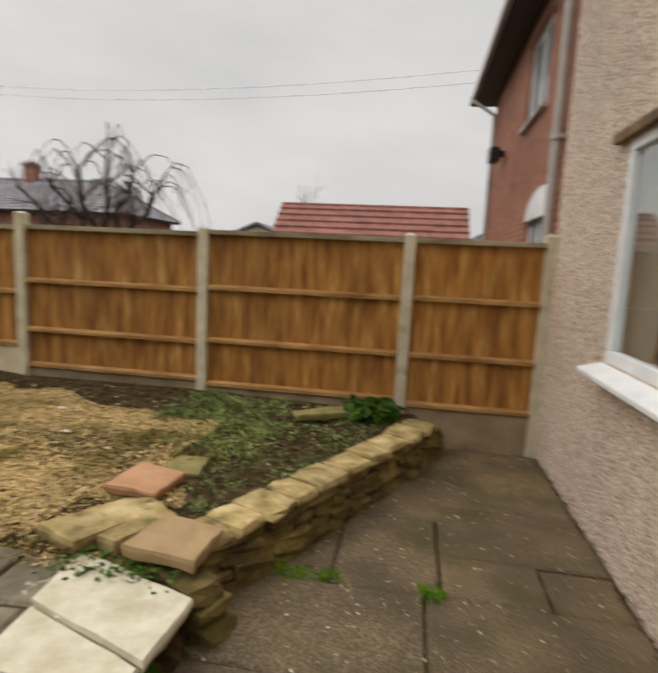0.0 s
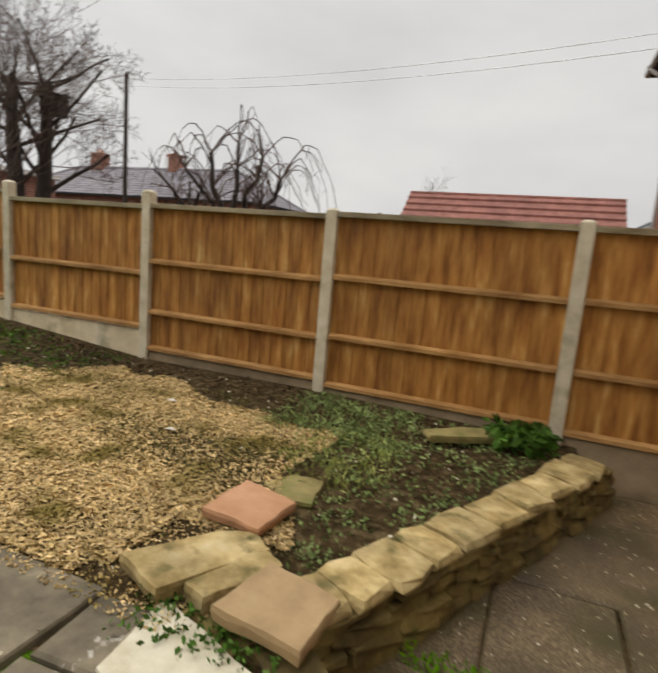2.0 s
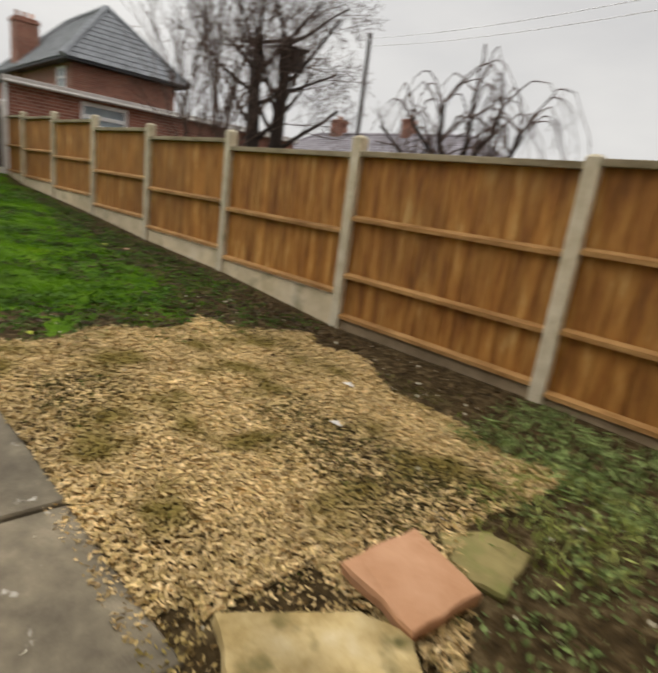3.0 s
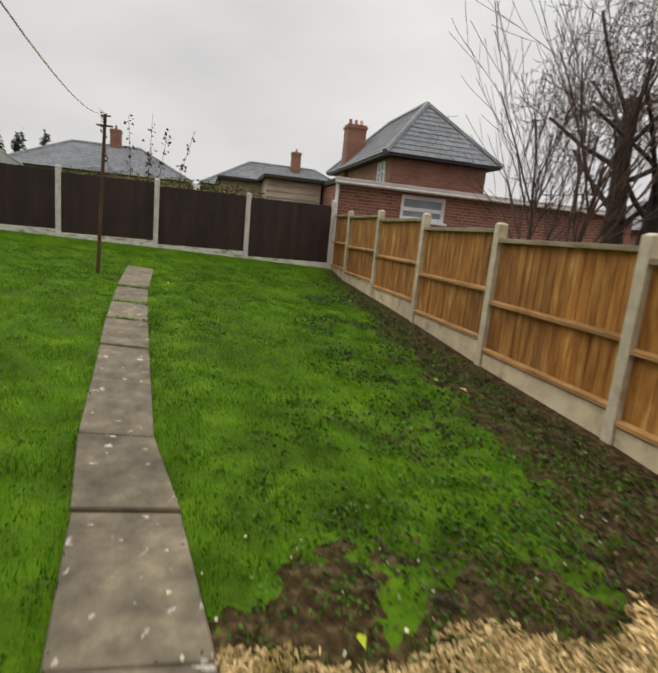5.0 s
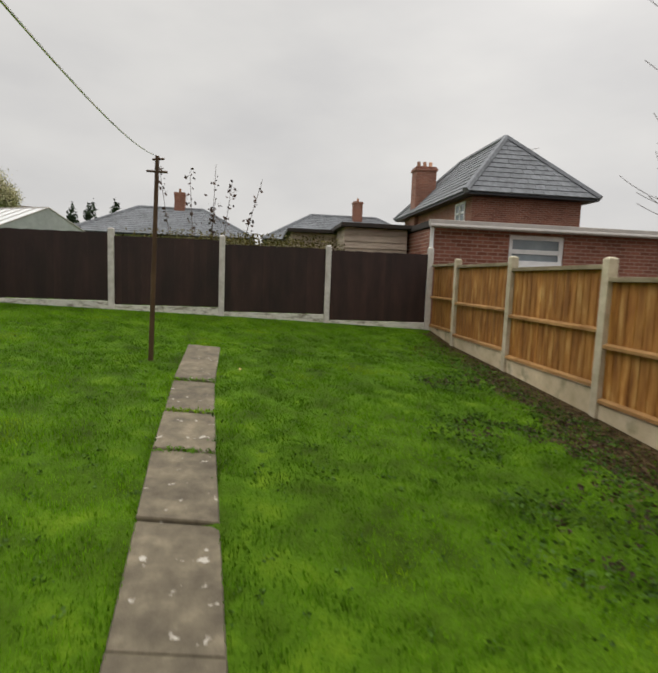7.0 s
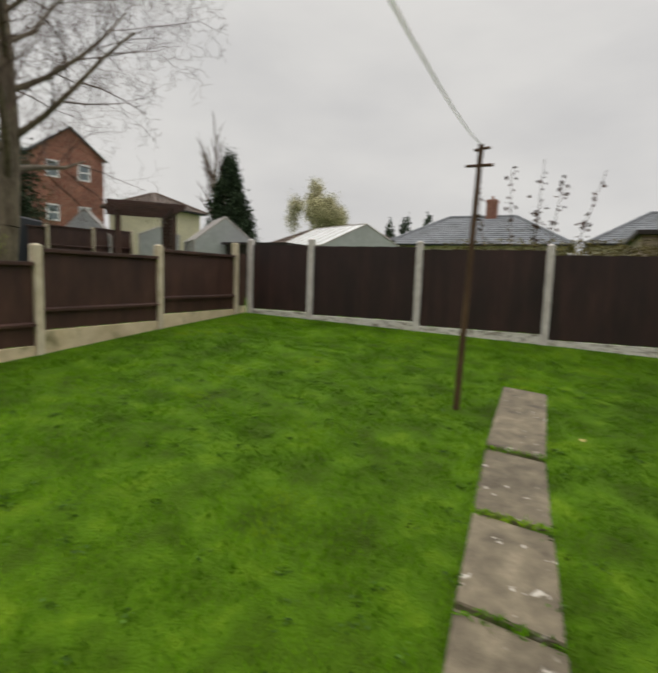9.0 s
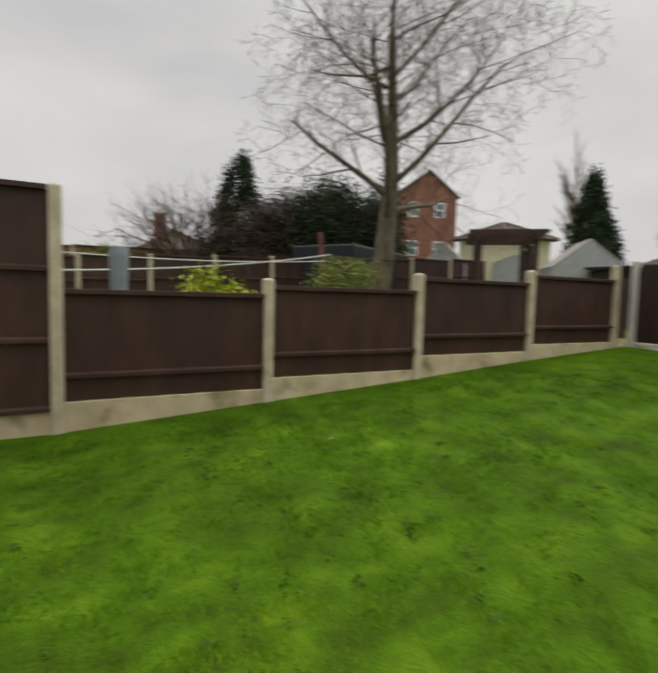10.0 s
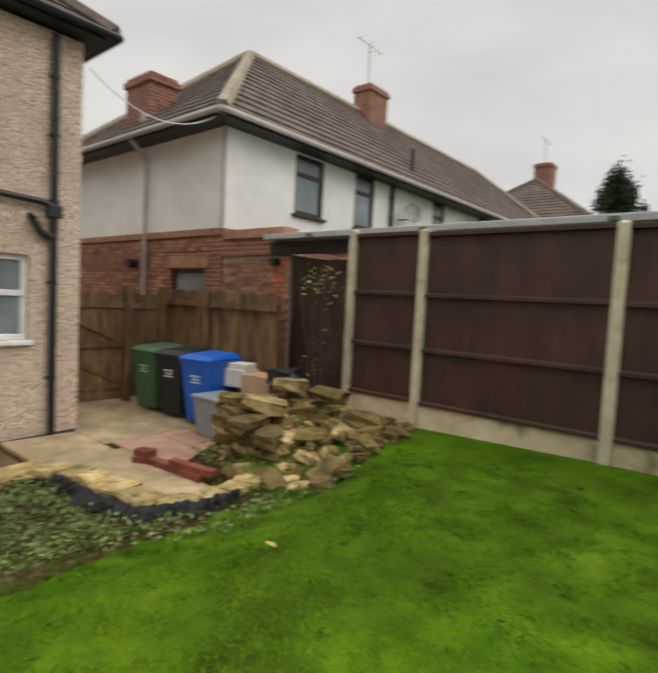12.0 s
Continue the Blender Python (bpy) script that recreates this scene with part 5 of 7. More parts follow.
part("soil_pipe", Geo().tube((1.3, -11.6, 5.2), (1.3, -11.6, 6.1), 0.05, 0.05, 10), M_BLACKP, wh)
part("corner_bead", Geo().box(WX - 0.02, WX + 0.03, WY - 0.02, WY + 0.025, 3.22, 5.0), M_PIPE, wh)
part("flue", Geo().tube((3.85, WY - 0.01, 2.6), (3.85, WY + 0.22, 2.6), 0.09, 0.09, 12), M_BROWNUPVC, wh)
dish = thing("satellite_dish", "grey round satellite dish on a wall bracket", "satellite dish")
dg = Geo()
rings = [(0.0, 0.0), (0.1, 0.01), (0.18, 0.03), (0.25, 0.06)]
c0, dirv = Vector((WX - 0.32, -10.95, 4.3)), Vector((-0.8, 0.5, 0.3)).normalized()
uu = dirv.cross(Vector((0, 0, 1))).normalized()
vv = uu.cross(dirv)
for rr, dd in rings:
    for k in range(20):
        t = 2 * math.pi * k / 20
        dg.v.append(tuple(c0 + dirv * dd + uu * rr * math.cos(t) + vv * rr * math.sin(t)))
dg.f = [(i * 20 + k, i * 20 + (k + 1) % 20, (i + 1) * 20 + (k + 1) % 20, (i + 1) * 20 + k) for i in range(3) for k in range(20)]
dpt = part("reflector", dg, M_DISH, dish)
dpt.modifiers.new("thick", "SOLIDIFY").thickness = 0.01
part("bracket", Geo().path([tuple(c0), (WX - 0.2, -10.9, 4.15), (WX, -10.85, 4.15)], 0.018, 6), M_BLACKP, dish)
part("arm", Geo().path([tuple(c0 - vv * 0.28), tuple(c0 + dirv * 0.35)], 0.012, 6), M_BLACKP, dish)
aerial(3.95, -13.0, 8.7)

# single-storey brick outhouse of the white house with its white roof edge
oh = thing("brick_outhouse", "red brick lean-to with a black fascia and long white roof edge", "outhouse")
part("brick_wall_core", Geo().box(-0.5, WX, -5.62, -5.42, -0.1, 2.72).box(-0.5, -0.3, -7.5, -5.62, -0.1, 2.72), M_MORTAR, oh)
part("brick_band", Geo().box(-0.42, WX - 0.05, -5.66, -5.34, 3.0, 3.14), M_BRICKP, oh)
part("upper_wall", Geo().box(-0.4, WX, -5.62, -5.38, 2.72, 3.0), M_BRICK, oh)
part("fascia", Geo().box(-2.9, -0.12, -5.4, -5.34, 2.72, 2.91), M_DARKTRIM, oh, "blue-black painted fascia")
part("roof_edge", Geo().box(-6.42, -0.2, -5.36, -5.12, 2.92, 3.0), M_POLY, oh, "long white sheet roof edge", bevel=0.01)
part("roof_sheet", Geo().box(-6.42, -0.3, -8.0, -5.37, 2.94, 2.98), M_POLY, oh)
for xx in (-6.35, -4.4, -2.4):
    part("support_post", Geo().box(xx - 0.05, xx + 0.05, -5.3, -5.2, 0.5, 2.92), M_OLDW, oh)
for xx in (-5.0, -3.0, -1.2):
    part("clip", Geo().box(xx, xx + 0.1, -5.11, -5.08, 2.93, 2.97), M_GREEN, oh)
door = new("door")
door.parent = oh
for k in range(12):
    part("board", Geo().box(-2.32 + 0.15 * k, -2.32 + 0.15 * k + 0.145, -5.49 - 0.004 * (k % 2), -5.46, 0.3, 2.64), M_BROWN, door)
part("security_light", Geo().box(-0.3, -0.16, -5.42, -5.26, 2.56, 2.66), M_BLACKP, oh, bevel=0.01)


# ---- other houses and outbuildings ----
def box_house(label, x0, x1, y0, y1, zg, ze, zr, wm, rm, along="x", rz=None, wins=(), chims=(), **kw):
    e = thing("house", label, "house")
    g = Geo()
    g.box(x0, x1, y0, y1, zg, ze)
    part("wall", g, wm, e)
    hip_roof(e, x0, x1, y0, y1, ze, zr, rm, along=along, tw=0.45, gut=None, **kw)
    for ax, at, a0, a1, z0, z1, o in wins:
        window(e, ax, at + o * 0.03, a0, a1, z0, z1, M_UPVC, out=o, split=(0.5,), bars=(0.6,), f=0.08)
    for c in chims:
        chimney(e, *c)
    if rz:
        cx, cy = (x0 + x1) / 2, (y0 + y1) / 2
        e.matrix_basis = Matrix.Translation((cx, cy, 0)) @ pose(0, 0, 0, 0, 0, rz) @ Matrix.Translation((-cx, -cy, 0))
    return e


box_house("red brick house with grey hipped roof beyond the far corner", -33, -24.0, 8.7, 13.0, 0.9, 5.2, 7.85, M_BRICK, M_SLATE, along="x", hip1=True, over=0.45, ridge=M_SLATE,
          wins=[("y", 8.7, -25.6, -24.6, 4.0, 5.0, -1)])
nbc = thing("chimney_stack", "red brick chimney with several pots behind the hipped roof", "chimney")
chimney(nbc, -31.0, 9.0, 4.5, 7.5, w=1.0, d=0.8, pots=3)
aerial(-28.5, 13.0, 6.8)
ext = thing("brick_extension", "flat-roofed red brick extension with a white fascia and gutter", "extension")
eg = Geo()
wall_boxes(eg, "x", -15.55, -0.28, 4.45, 13.0, 0.8, 2.98, [(6.1, 7.3, 2.32, 2.92)])
wall_boxes(eg, "y", 4.45, 0.28, -20, -15.83, 0.8, 2.98, [])
part("wall", eg, M_BRICK, ext)
part("fascia", Geo().box(-15.54, -15.40, 4.38, 13.1, 3.02, 3.13), M_PIPE, ext, bevel=0.01)
part("gutter", Geo().path([(-15.34, 4.35, 3.0), (-15.34, 13.0, 3.0)], 0.04, 8), M_PIPE, ext)
part("roof_deck", Geo().box(-20, -15.55, 4.4, 13.0, 3.0, 3.12), M_FELT, ext)
part("downpipe", Geo().path([(-15.42, 4.42, 3.0), (-15.42, 4.42, 1.0)], 0.04, 10), M_UPVC, ext)
window(ext, "x", -15.58, 6.1, 7.3, 2.32, 2.92, M_UPVC, out=1, bars=(0.45,), f=0.09, sill=M_UPVC)


def shed(label, x, y0, y1, z0, z1, depth=2.4, over=0.12):
    e = thing("garden_shed", label, "shed")
    core = Geo().box(x - depth, x - 0.02, y0, y1, z0, z1)
    part("body", core, M_SHEDP, e)
    zz = z0 + 0.2
    k = 0
    while zz < z1 - 0.1:
        part("board", Geo().add([(x - 0.018, y0 - 0.02, zz), (x + 0.012, y0 - 0.02, zz), (x - 0.012, y0 - 0.02, zz + 0.145), (x - 0.018, y0 - 0.02, zz + 0.145),
                                 (x - 0.018, y1 + 0.02, zz), (x + 0.012, y1 + 0.02, zz), (x - 0.012, y1 + 0.02, zz + 0.145), (x - 0.018, y1 + 0.02, zz + 0.145)],
                                [(0, 1, 2, 3), (7, 6, 5, 4), (1, 5, 6, 2), (0, 4, 5, 1), (3, 2, 6, 7)]), M_SHEDP, e)
        zz += 0.15
    part("roof_felt", Geo().box(x - depth - over, x + over + 0.05, y0 - over, y1 + over, z1, z1 + 0.09), M_FELT, e, bevel=0.01)
    return e


shed("pale boarded shed with dark felt roof edge behind the dark fence", -17.0, 2.95, 4.35, 1.2, 3.05)
shed("smaller pinkish boarded shed with dark felt roof behind the fence", -18.4, 1.85, 3.1, 1.2, 3.0)
box_house("distant bungalow with a low grey-brown hipped roof", -50, -43, -11.5, 0.2, 1.2, 4.5, 6.7, M_CREAMW, M_SLATE, along="y", chims=[(-46.5, -5.0, 6.3, 7.9, 0.75, 0.6, 1)], ridge=M_SLATE)
box_house("distant bungalow with a pale grey hipped roof and chimney", -52, -45, 1.6, 14, 1.2, 4.7, 7.0, M_CREAMW, M_SLATE, along="y", chims=[(-48, 8.8, 6.6, 8.2, 0.75, 0.6, 1)], ridge=M_SLATE)
box_house("distant house with a brown roof beyond the gardens", -58, -50, -26, -14, 1.2, 4.7, 7.0, M_CREAMW, M_TILE, along="y", ridge=M_TILE)
box_house("terrace house with brown hipped roof behind the white house", 0.5, 8.0, -33.5, -25.5, 0.3, 6.2, 9.3, M_RENDER, M_TILE, along="y", ridge=M_TILE, chims=[(4.0, -29.8, 8.6, 10.2, 0.9, 0.9, 0)])
aerial(4.0, -29.6, 10.2)
# tall red brick gable house
gh = thing("house", "tall red brick gabled house with white windows beyond the big tree", "house")
gm = Matrix.Translation((-31.8, -30.2, 0)) @ pose(0, 0, 0, 0, 0, 70)
gg = Geo()
gg.add([(0, -2.2, 1), (0, 2.2, 1), (0, 2.2, 9.5), (0, 0, 11.2), (0, -2.2, 9.5), (-9, -2.2, 1), (-9, 2.2, 1), (-9, 2.2, 9.5), (-9, 0, 11.2), (-9, -2.2, 9.5)],
       [(0, 1, 2, 3, 4), (9, 8, 7, 6, 5), (0, 5, 6, 1), (1, 6, 7, 2), (4, 9, 5, 0)])
wobj = part("wall", gg, M_BRICK, gh)
tiled_slope("roof_slope", (0.2, 2.4, 9.4), (-9.2, 2.4, 9.4), (0.2, 0, 11.3), (-9.2, 0, 11.3), M_SLATE, gh, 0.5)
tiled_slope("roof_slope", (0.2, -2.4, 9.4), (-9.2, -2.4, 9.4), (0.2, 0, 11.3), (-9.2, 0, 11.3), M_SLATE, gh, 0.5)
for yy in (-1.1, 0.9):
    for z0 in (5.1, 7.9):
        window(gh, "x", 0.03, yy - 0.4, yy + 0.4, z0, z0 + 1.1, M_UPVC, out=1, bars=(0.5,), f=0.1)
gh.matrix_basis = gm
box_house("far house with a brown roof beyond the gardens", -37.5, -33.0, -28.0, -24.0, 1, 6.2, 7.3, M_CREAMW, M_TILE, along="x", ridge=M_TILE)
box_house("far pale house with a dark roof past the gardens", -18, -13.2, -42, -37, 1, 4.8, 6.6, M_CREAMW, M_TILE, along="x", ridge=M_TILE, chims=[(-14.5, -39, 6.0, 7.6, 0.8, 0.7, 1)],
          wins=[("y", -37, -17.2, -16.2, 3.3, 4.3, 1), ("y", -37, -15.2, -14.2, 3.3, 4.3, 1)])
# red sheet-tiled roof and pale gables over the orange fence
rr = thing("garden_shed", "low outbuilding with a red ribbed roof behind the fence", "shed")
part("body", Geo().box(-4.4, 1.0, 15.2, 17.0, 0, 2.5), M_SHEDP, rr)
for k in range(5):
    y0, z0 = 14.9 + 0.24 * k, 2.42 + 0.2 * k
    part("roof_sheet", Geo().add([(-4.6, y0, z0), (1.15, y0, z0), (1.15, y0 + 0.27, z0 + 0.2), (-4.6, y0 + 0.27, z0 + 0.2), (-4.6, y0, z0 + 0.06), (1.15, y0, z0 + 0.06), (1.15, y0 + 0.27, z0 + 0.215), (-4.6, y0 + 0.27, z0 + 0.215)],
                                 [(3, 2, 1, 0), (4, 5, 6, 7), (0, 1, 5, 4), (1, 2, 6, 5), (2, 3, 7, 6), (3, 0, 4, 7)]), M_REDTILE, rr)
part("ridge_cap", Geo().tube((-4.6, 16.1, 3.4), (1.15, 16.1, 3.4), 0.06, 0.06, 8), M_REDTILE, rr)
for lab, gx0, gy0, w, zt, zb in (("distant cream gabled house over the fence", -15.5, 40, 5.5, 4.3, 3.2), ("cream gabled house end beside the brick house", 3.6, 40, 5.5, 5.2, 3.6)):
    e = thing("house", lab, "house")
    part("wall", Geo().add([(gx0, gy0, 0), (gx0 + w, gy0, 0), (gx0 + w, gy0, zb), (gx0 + w / 2, gy0, zt), (gx0, gy0, zb), (gx0, gy0 + 7, 0), (gx0 + w, gy0 + 7, 0), (gx0 + w, gy0 + 7, zb), (gx0 + w / 2, gy0 + 7, zt), (gx0, gy0 + 7, zb)],
                           [(4, 3, 2, 1, 0), (5, 6, 7, 8, 9), (0, 5, 9, 4), (1, 2, 7, 6)]), M_CREAMW, e)
    part("roof", Geo().add([(gx0 - 0.3, gy0 - 0.3, zb - 0.1), (gx0 + w / 2, gy0 - 0.3, zt + 0.1), (gx0 + w / 2, gy0 + 7, zt + 0.1), (gx0 - 0.3, gy0 + 7, zb - 0.1),
                            (gx0 + w + 0.3, gy0 - 0.3, zb - 0.1), (gx0 + w + 0.3, gy0 + 7, zb - 0.1), (gx0 - 0.3, gy0 - 0.3, zb + 0.1), (gx0 + w / 2, gy0 - 0.3, zt + 0.3), (gx0 + w + 0.3, gy0 - 0.3, zb + 0.1),
                            (gx0 - 0.3, gy0 + 7, zb + 0.1), (gx0 + w / 2, gy0 + 7, zt + 0.3), (gx0 + w + 0.3, gy0 + 7, zb + 0.1)],
                           [(0, 1, 2, 3), (1, 4, 5, 2), (6, 9, 10, 7), (7, 10, 11, 8), (0, 6, 7, 1), (1, 7, 8, 4)]), M_SLATE, e)
box_house("long terrace with a lilac-grey roof and red chimneys beyond bare trees", -36, -16.5, 27, 33, 0.5, 3.8, 5.9, M_BRICK, M_TERRACE, along="x", ridge=M_TERRACE,
          chims=[(-31.0, 30, 5.2, 6.9, 0.7, 1.1, 2), (-24.4, 30, 5.2, 6.9, 0.7, 0.7, 1)])


def greenhouse(label, cx, cy, w, l, zg, ze, zr, rz):
    e = thing("greenhouse", label, "greenhouse")
    m = Matrix.Translation((cx, cy, 0)) @ pose(0, 0, 0, 0, 0, rz)
    g = Geo()
    a, b = w / 2, l / 2
    g.add([(-a, -b, zg), (a, -b, zg), (a, b, zg), (-a, b, zg), (-a, -b, ze), (a, -b, ze), (a, b, ze), (-a, b, ze)], [(0, 1, 5, 4), (1, 2, 6, 5), (2, 3, 7, 6), (3, 0, 4, 7)])
    g.add([(-a, -b, ze), (a, -b, ze), (a, b, ze), (-a, b, ze), (-a, 0, zr), (a, 0, zr)], [(0, 1, 5, 4), (2, 3, 4, 5), (0, 4, 3), (1, 2, 5)])
    part("panes", g, M_POLY, e)
    fr = Geo()
    for k in range(7):
        x = -a + w * k / 6
        fr.path([(x, -b, zg), (x, -b, ze), (x, 0, zr), (x, b, ze), (x, b, zg)], 0.025, 5)
    fr.path([(-a, 0, zr), (a, 0, zr)], 0.03, 5).path([(-a, -b, ze), (a, -b, ze)], 0.03, 5).path([(-a, b, ze), (a, b, ze)], 0.03, 5)
    part("frame", fr, M_PIPE, e)
    e.matrix_basis = m
    return e


greenhouse("white-panelled greenhouse roof behind the corner of the gardens", -24.0, -6.9, 3.0, 3.6, 1.2, 3.0, 3.8, 60)
greenhouse("pale greenhouse behind the dark pergola", -20.9, -9.8, 1.7, 1.9, 1.2, 3.0, 3.75, 50)
greenhouse("long low white-panelled greenhouse seen through the pergola", -20.6, -12.1, 2.9, 1.2, 1.2, 3.15, 3.4, 45)
greenhouse("pale greenhouse beside the tall brick house", -19.6, -14.2, 1.4, 1.6, 1.2, 3.1, 3.95, 40)
pg = thing("pergola", "dark brown timber pergola with lattice sides in the next garden", "pergola")
pm = pose(-16.9, -9.1, 1.25, 0, 0, 48)
for i in range(3):
    for j in (0, 1):
        part("post", Geo().box(-1.2 + 1.2 * i - 0.05, -1.2 + 1.2 * i + 0.05, -0.6 + 1.2 * j - 0.05, -0.6 + 1.2 * j + 0.05, 0, 2.1), M_BROWN, pg)
for j in (0, 1):
    part("beam", Geo().box(-1.4, 1.4, -0.64 + 1.2 * j, -0.56 + 1.2 * j, 2.1, 2.24), M_BROWN, pg)
for k in range(9):
    part("rafter", Geo().box(-1.4 + 0.34 * k, -1.36 + 0.34 * k, -0.85, 0.85, 2.24, 2.32), M_BROWN, pg)
for k in range(9):
    part("slat", Geo().box(-1.2, 1.2, 0.6, 0.62, 1.25 + 0.09 * k, 1.28 + 0.09 * k), M_BROWN, pg)
for k in range(14):
    part("slat", Geo().box(-1.2 + 0.17 * k, -1.17 + 0.17 * k, 0.625, 0.64, 1.2, 2.05), M_BROWN, pg)
pg.matrix_basis = pm
solo("low_outbuilding", Geo().box(-22.4, -20.2, -9.0, -6.9, 1.2, 2.9).box(-22.5, -20.1, -9.1, -6.8, 2.9, 2.97), M_FELT, "low dark outbuilding with a pale flat roof edge", "shed")
dk = solo("low_outbuilding", Geo().box(-31, -28, -9.6, -7.4, 1.2, 3.7).box(-31.2, -27.8, -9.8, -7.2, 3.7, 3.85), M_FELT, "dark flat-roofed garden building beyond the far fence", "shed")

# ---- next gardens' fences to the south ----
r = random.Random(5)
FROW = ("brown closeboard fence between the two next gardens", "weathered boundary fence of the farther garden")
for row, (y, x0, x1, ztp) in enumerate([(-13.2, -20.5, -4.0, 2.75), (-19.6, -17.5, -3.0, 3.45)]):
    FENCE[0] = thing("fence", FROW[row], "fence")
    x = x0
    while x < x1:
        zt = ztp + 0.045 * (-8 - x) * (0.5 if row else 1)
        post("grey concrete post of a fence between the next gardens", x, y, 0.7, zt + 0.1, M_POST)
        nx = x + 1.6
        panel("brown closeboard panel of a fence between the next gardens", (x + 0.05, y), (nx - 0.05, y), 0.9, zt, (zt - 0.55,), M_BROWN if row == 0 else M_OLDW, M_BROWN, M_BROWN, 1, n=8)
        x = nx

# ---- poles and lines ----
pole = thing("clothes_post", "tall rusty clothes post with a cross bar standing in the lawn", "clothes post")
B, T = Vector((-11.6, -0.14, gz(-11.6, -0.14) - 0.05)), Vector((-11.35, -0.02, 3.13))
part("shaft", Geo().tube(B, T, 0.03, 0.022, 12), M_RUST, pole)
q = B.lerp(T, 0.93)
part("cross_bar", Geo().tube((q.x, q.y - 0.11, q.z), (q.x, q.y + 0.11, q.z), 0.012, 0.014, 8), M_RUST, pole)
part("hook", Geo().tube((q.x - 0.03, q.y - 0.05, q.z + 0.13), (q.x + 0.03, q.y + 0.08, q.z + 0.13), 0.012, 0.012, 6), M_RUST, pole)


def line(label, a, b, sag, rad, mat=M_WIRE, n=24, name="cable", category="cable"):
    a, b = Vector(a), Vector(b)
    pts = []
    for k in range(n + 1):
        t = k / n
        p = a.lerp(b, t)
        p.z -= sag * 4 * t * (1 - t)
        pts.append(p)
    g = Geo()
    d = (b - a).normalized()
    u = d.cross(Vector((0, 0, 1))).normalized()
    w = d.cross(u)
    for p in pts:
        g.v += [tuple(p + (u * math.cos(q) + w * math.sin(q)) * rad) for q in (0, 1.257, 2.513, 3.77, 5.027)]
    g.f = [(5 * k + i, 5 * k + (i + 1) % 5, 5 * k + 5 + (i + 1) % 5, 5 * k + 5 + i) for k in range(n) for i in range(5)]
    return solo(name, g, mat, label, category)


line("thin washing line from the post up to the house", T, (0.80, 1.25, 2.8), 0.5, 0.0045)
line("thin telephone cable between the two houses", (0.75, -2.9, 4.85), (0.9, -5.0, 4.9), 0.35, 0.007)
line("white clothes line strung across the next garden", (-6.0, -7.6, 2.2), (-12.5, -9.9, 2.9), 0.12, 0.014, M_LINE, name="clothes_line", category="clothes line")
line("white clothes line strung low across the next garden", (-6.0, -7.9, 2.55), (-12.0, -9.2, 2.7), 0.1, 0.01, M_LINE, name="clothes_line", category="clothes line")
bp_ = thing("rotary_dryer", "folded rotary dryer in a blue-grey cover on a pole", "rotary dryer", (-7.85, -7.3, 0.85))
part("cover", Geo().tube((0, 0, 0.35), (0, 0, 1.62), 0.07, 0.13, 12).tube((0, 0, 1.62), (0, 0, 1.72), 0.13, 0.12, 12), M_GREYBIN, bp_)
part("pole", Geo().tube((0, 0, -0.1), (0, 0, 0.36), 0.025, 0.025, 8), M_PIPE, bp_)
up = thing("utility_pole", "dark timber telegraph pole beyond the orange fence", "utility pole")
part("shaft", Geo().tube((-15.3, 15.8, 0.5), (-15.33, 15.8, 7.1), 0.09, 0.07, 10), M_BARK, up)
line("overhead line running from the pole to the brick house", (-15.33, 15.8, 6.95), (0.7, 11.5, 5.75), 0.3, 0.009)
line("second overhead line just below the first", (-15.33, 15.8, 6.7), (0.7, 11.5, 5.5), 0.3, 0.009)


def brick_face(parent, axis, at, a0, a1, z0, z1, out, limit, skip=(), quoin=None):
    """Single bricks in stretcher bond, proud of the mortar; past the limit they are joined."""
    me = Geo().box(-0.1, 0.1, -0.012, 0.0, 0, 0.062).mesh("brick")
    me.materials.append(M_BRICKP)
    meq = Geo().box(-0.1, 0.1, -0.014, 0.0, 0, 0.062).mesh("brick")
    meq.materials.append(M_QUOIN)
    rest, k, n = Geo(), 0, 0
    rb = random.Random(int(a0 * 10) + 3)
    z = z0
    while z < z1 - 0.06:
        u = a0 + (0.1075 if k % 2 else 0.0) + 0.105
        while u < a1 - 0.09:
            if not any(h[0] < u + 0.1 and u - 0.1 < h[1] and h[2] < z + 0.06 and z < h[3] for h in skip):
                d = rb.uniform(0, 0.004)
                q = quoin is not None and u - 0.12 < quoin
                if n < limit or q:
                    o = part("brick", meq if q else me, None, parent)
                    o.matrix_basis = pose(u, at, z, 0, 0, 0 if out < 0 else 180) if axis == "y" else pose(at, u, z, 0, 0, 90 * (1 if out > 0 else -1))
                    o.location[1 if axis == "y" else 0] += d * out
                elif axis == "y":
                    y = sorted((at, at + out * (0.012 + d)))
                    rest.box(u - 0.1, u + 0.1, *y, z, z + 0.062)
                else:
                    x = sorted((at, at + out * (0.012 + d)))
                    rest.box(*x, u - 0.1, u + 0.1, z, z + 0.062)
                n += 1
            u += 0.215
        z += 0.075
        k += 1
    if rest.v:
        part("brickwork", rest, M_BRICKP, parent, kind="stuff")


brick_face(oh, "y", -5.42, -0.5, 1.12, 0.5, 2.72, 1, 150, quoin=-0.27)
brick_face(wh, "y", WY - 0.018, 1.14, 7.0, 1.85, 3.08, 1, 150, skip=[(1.45, 2.8, 1.85, 2.76)])


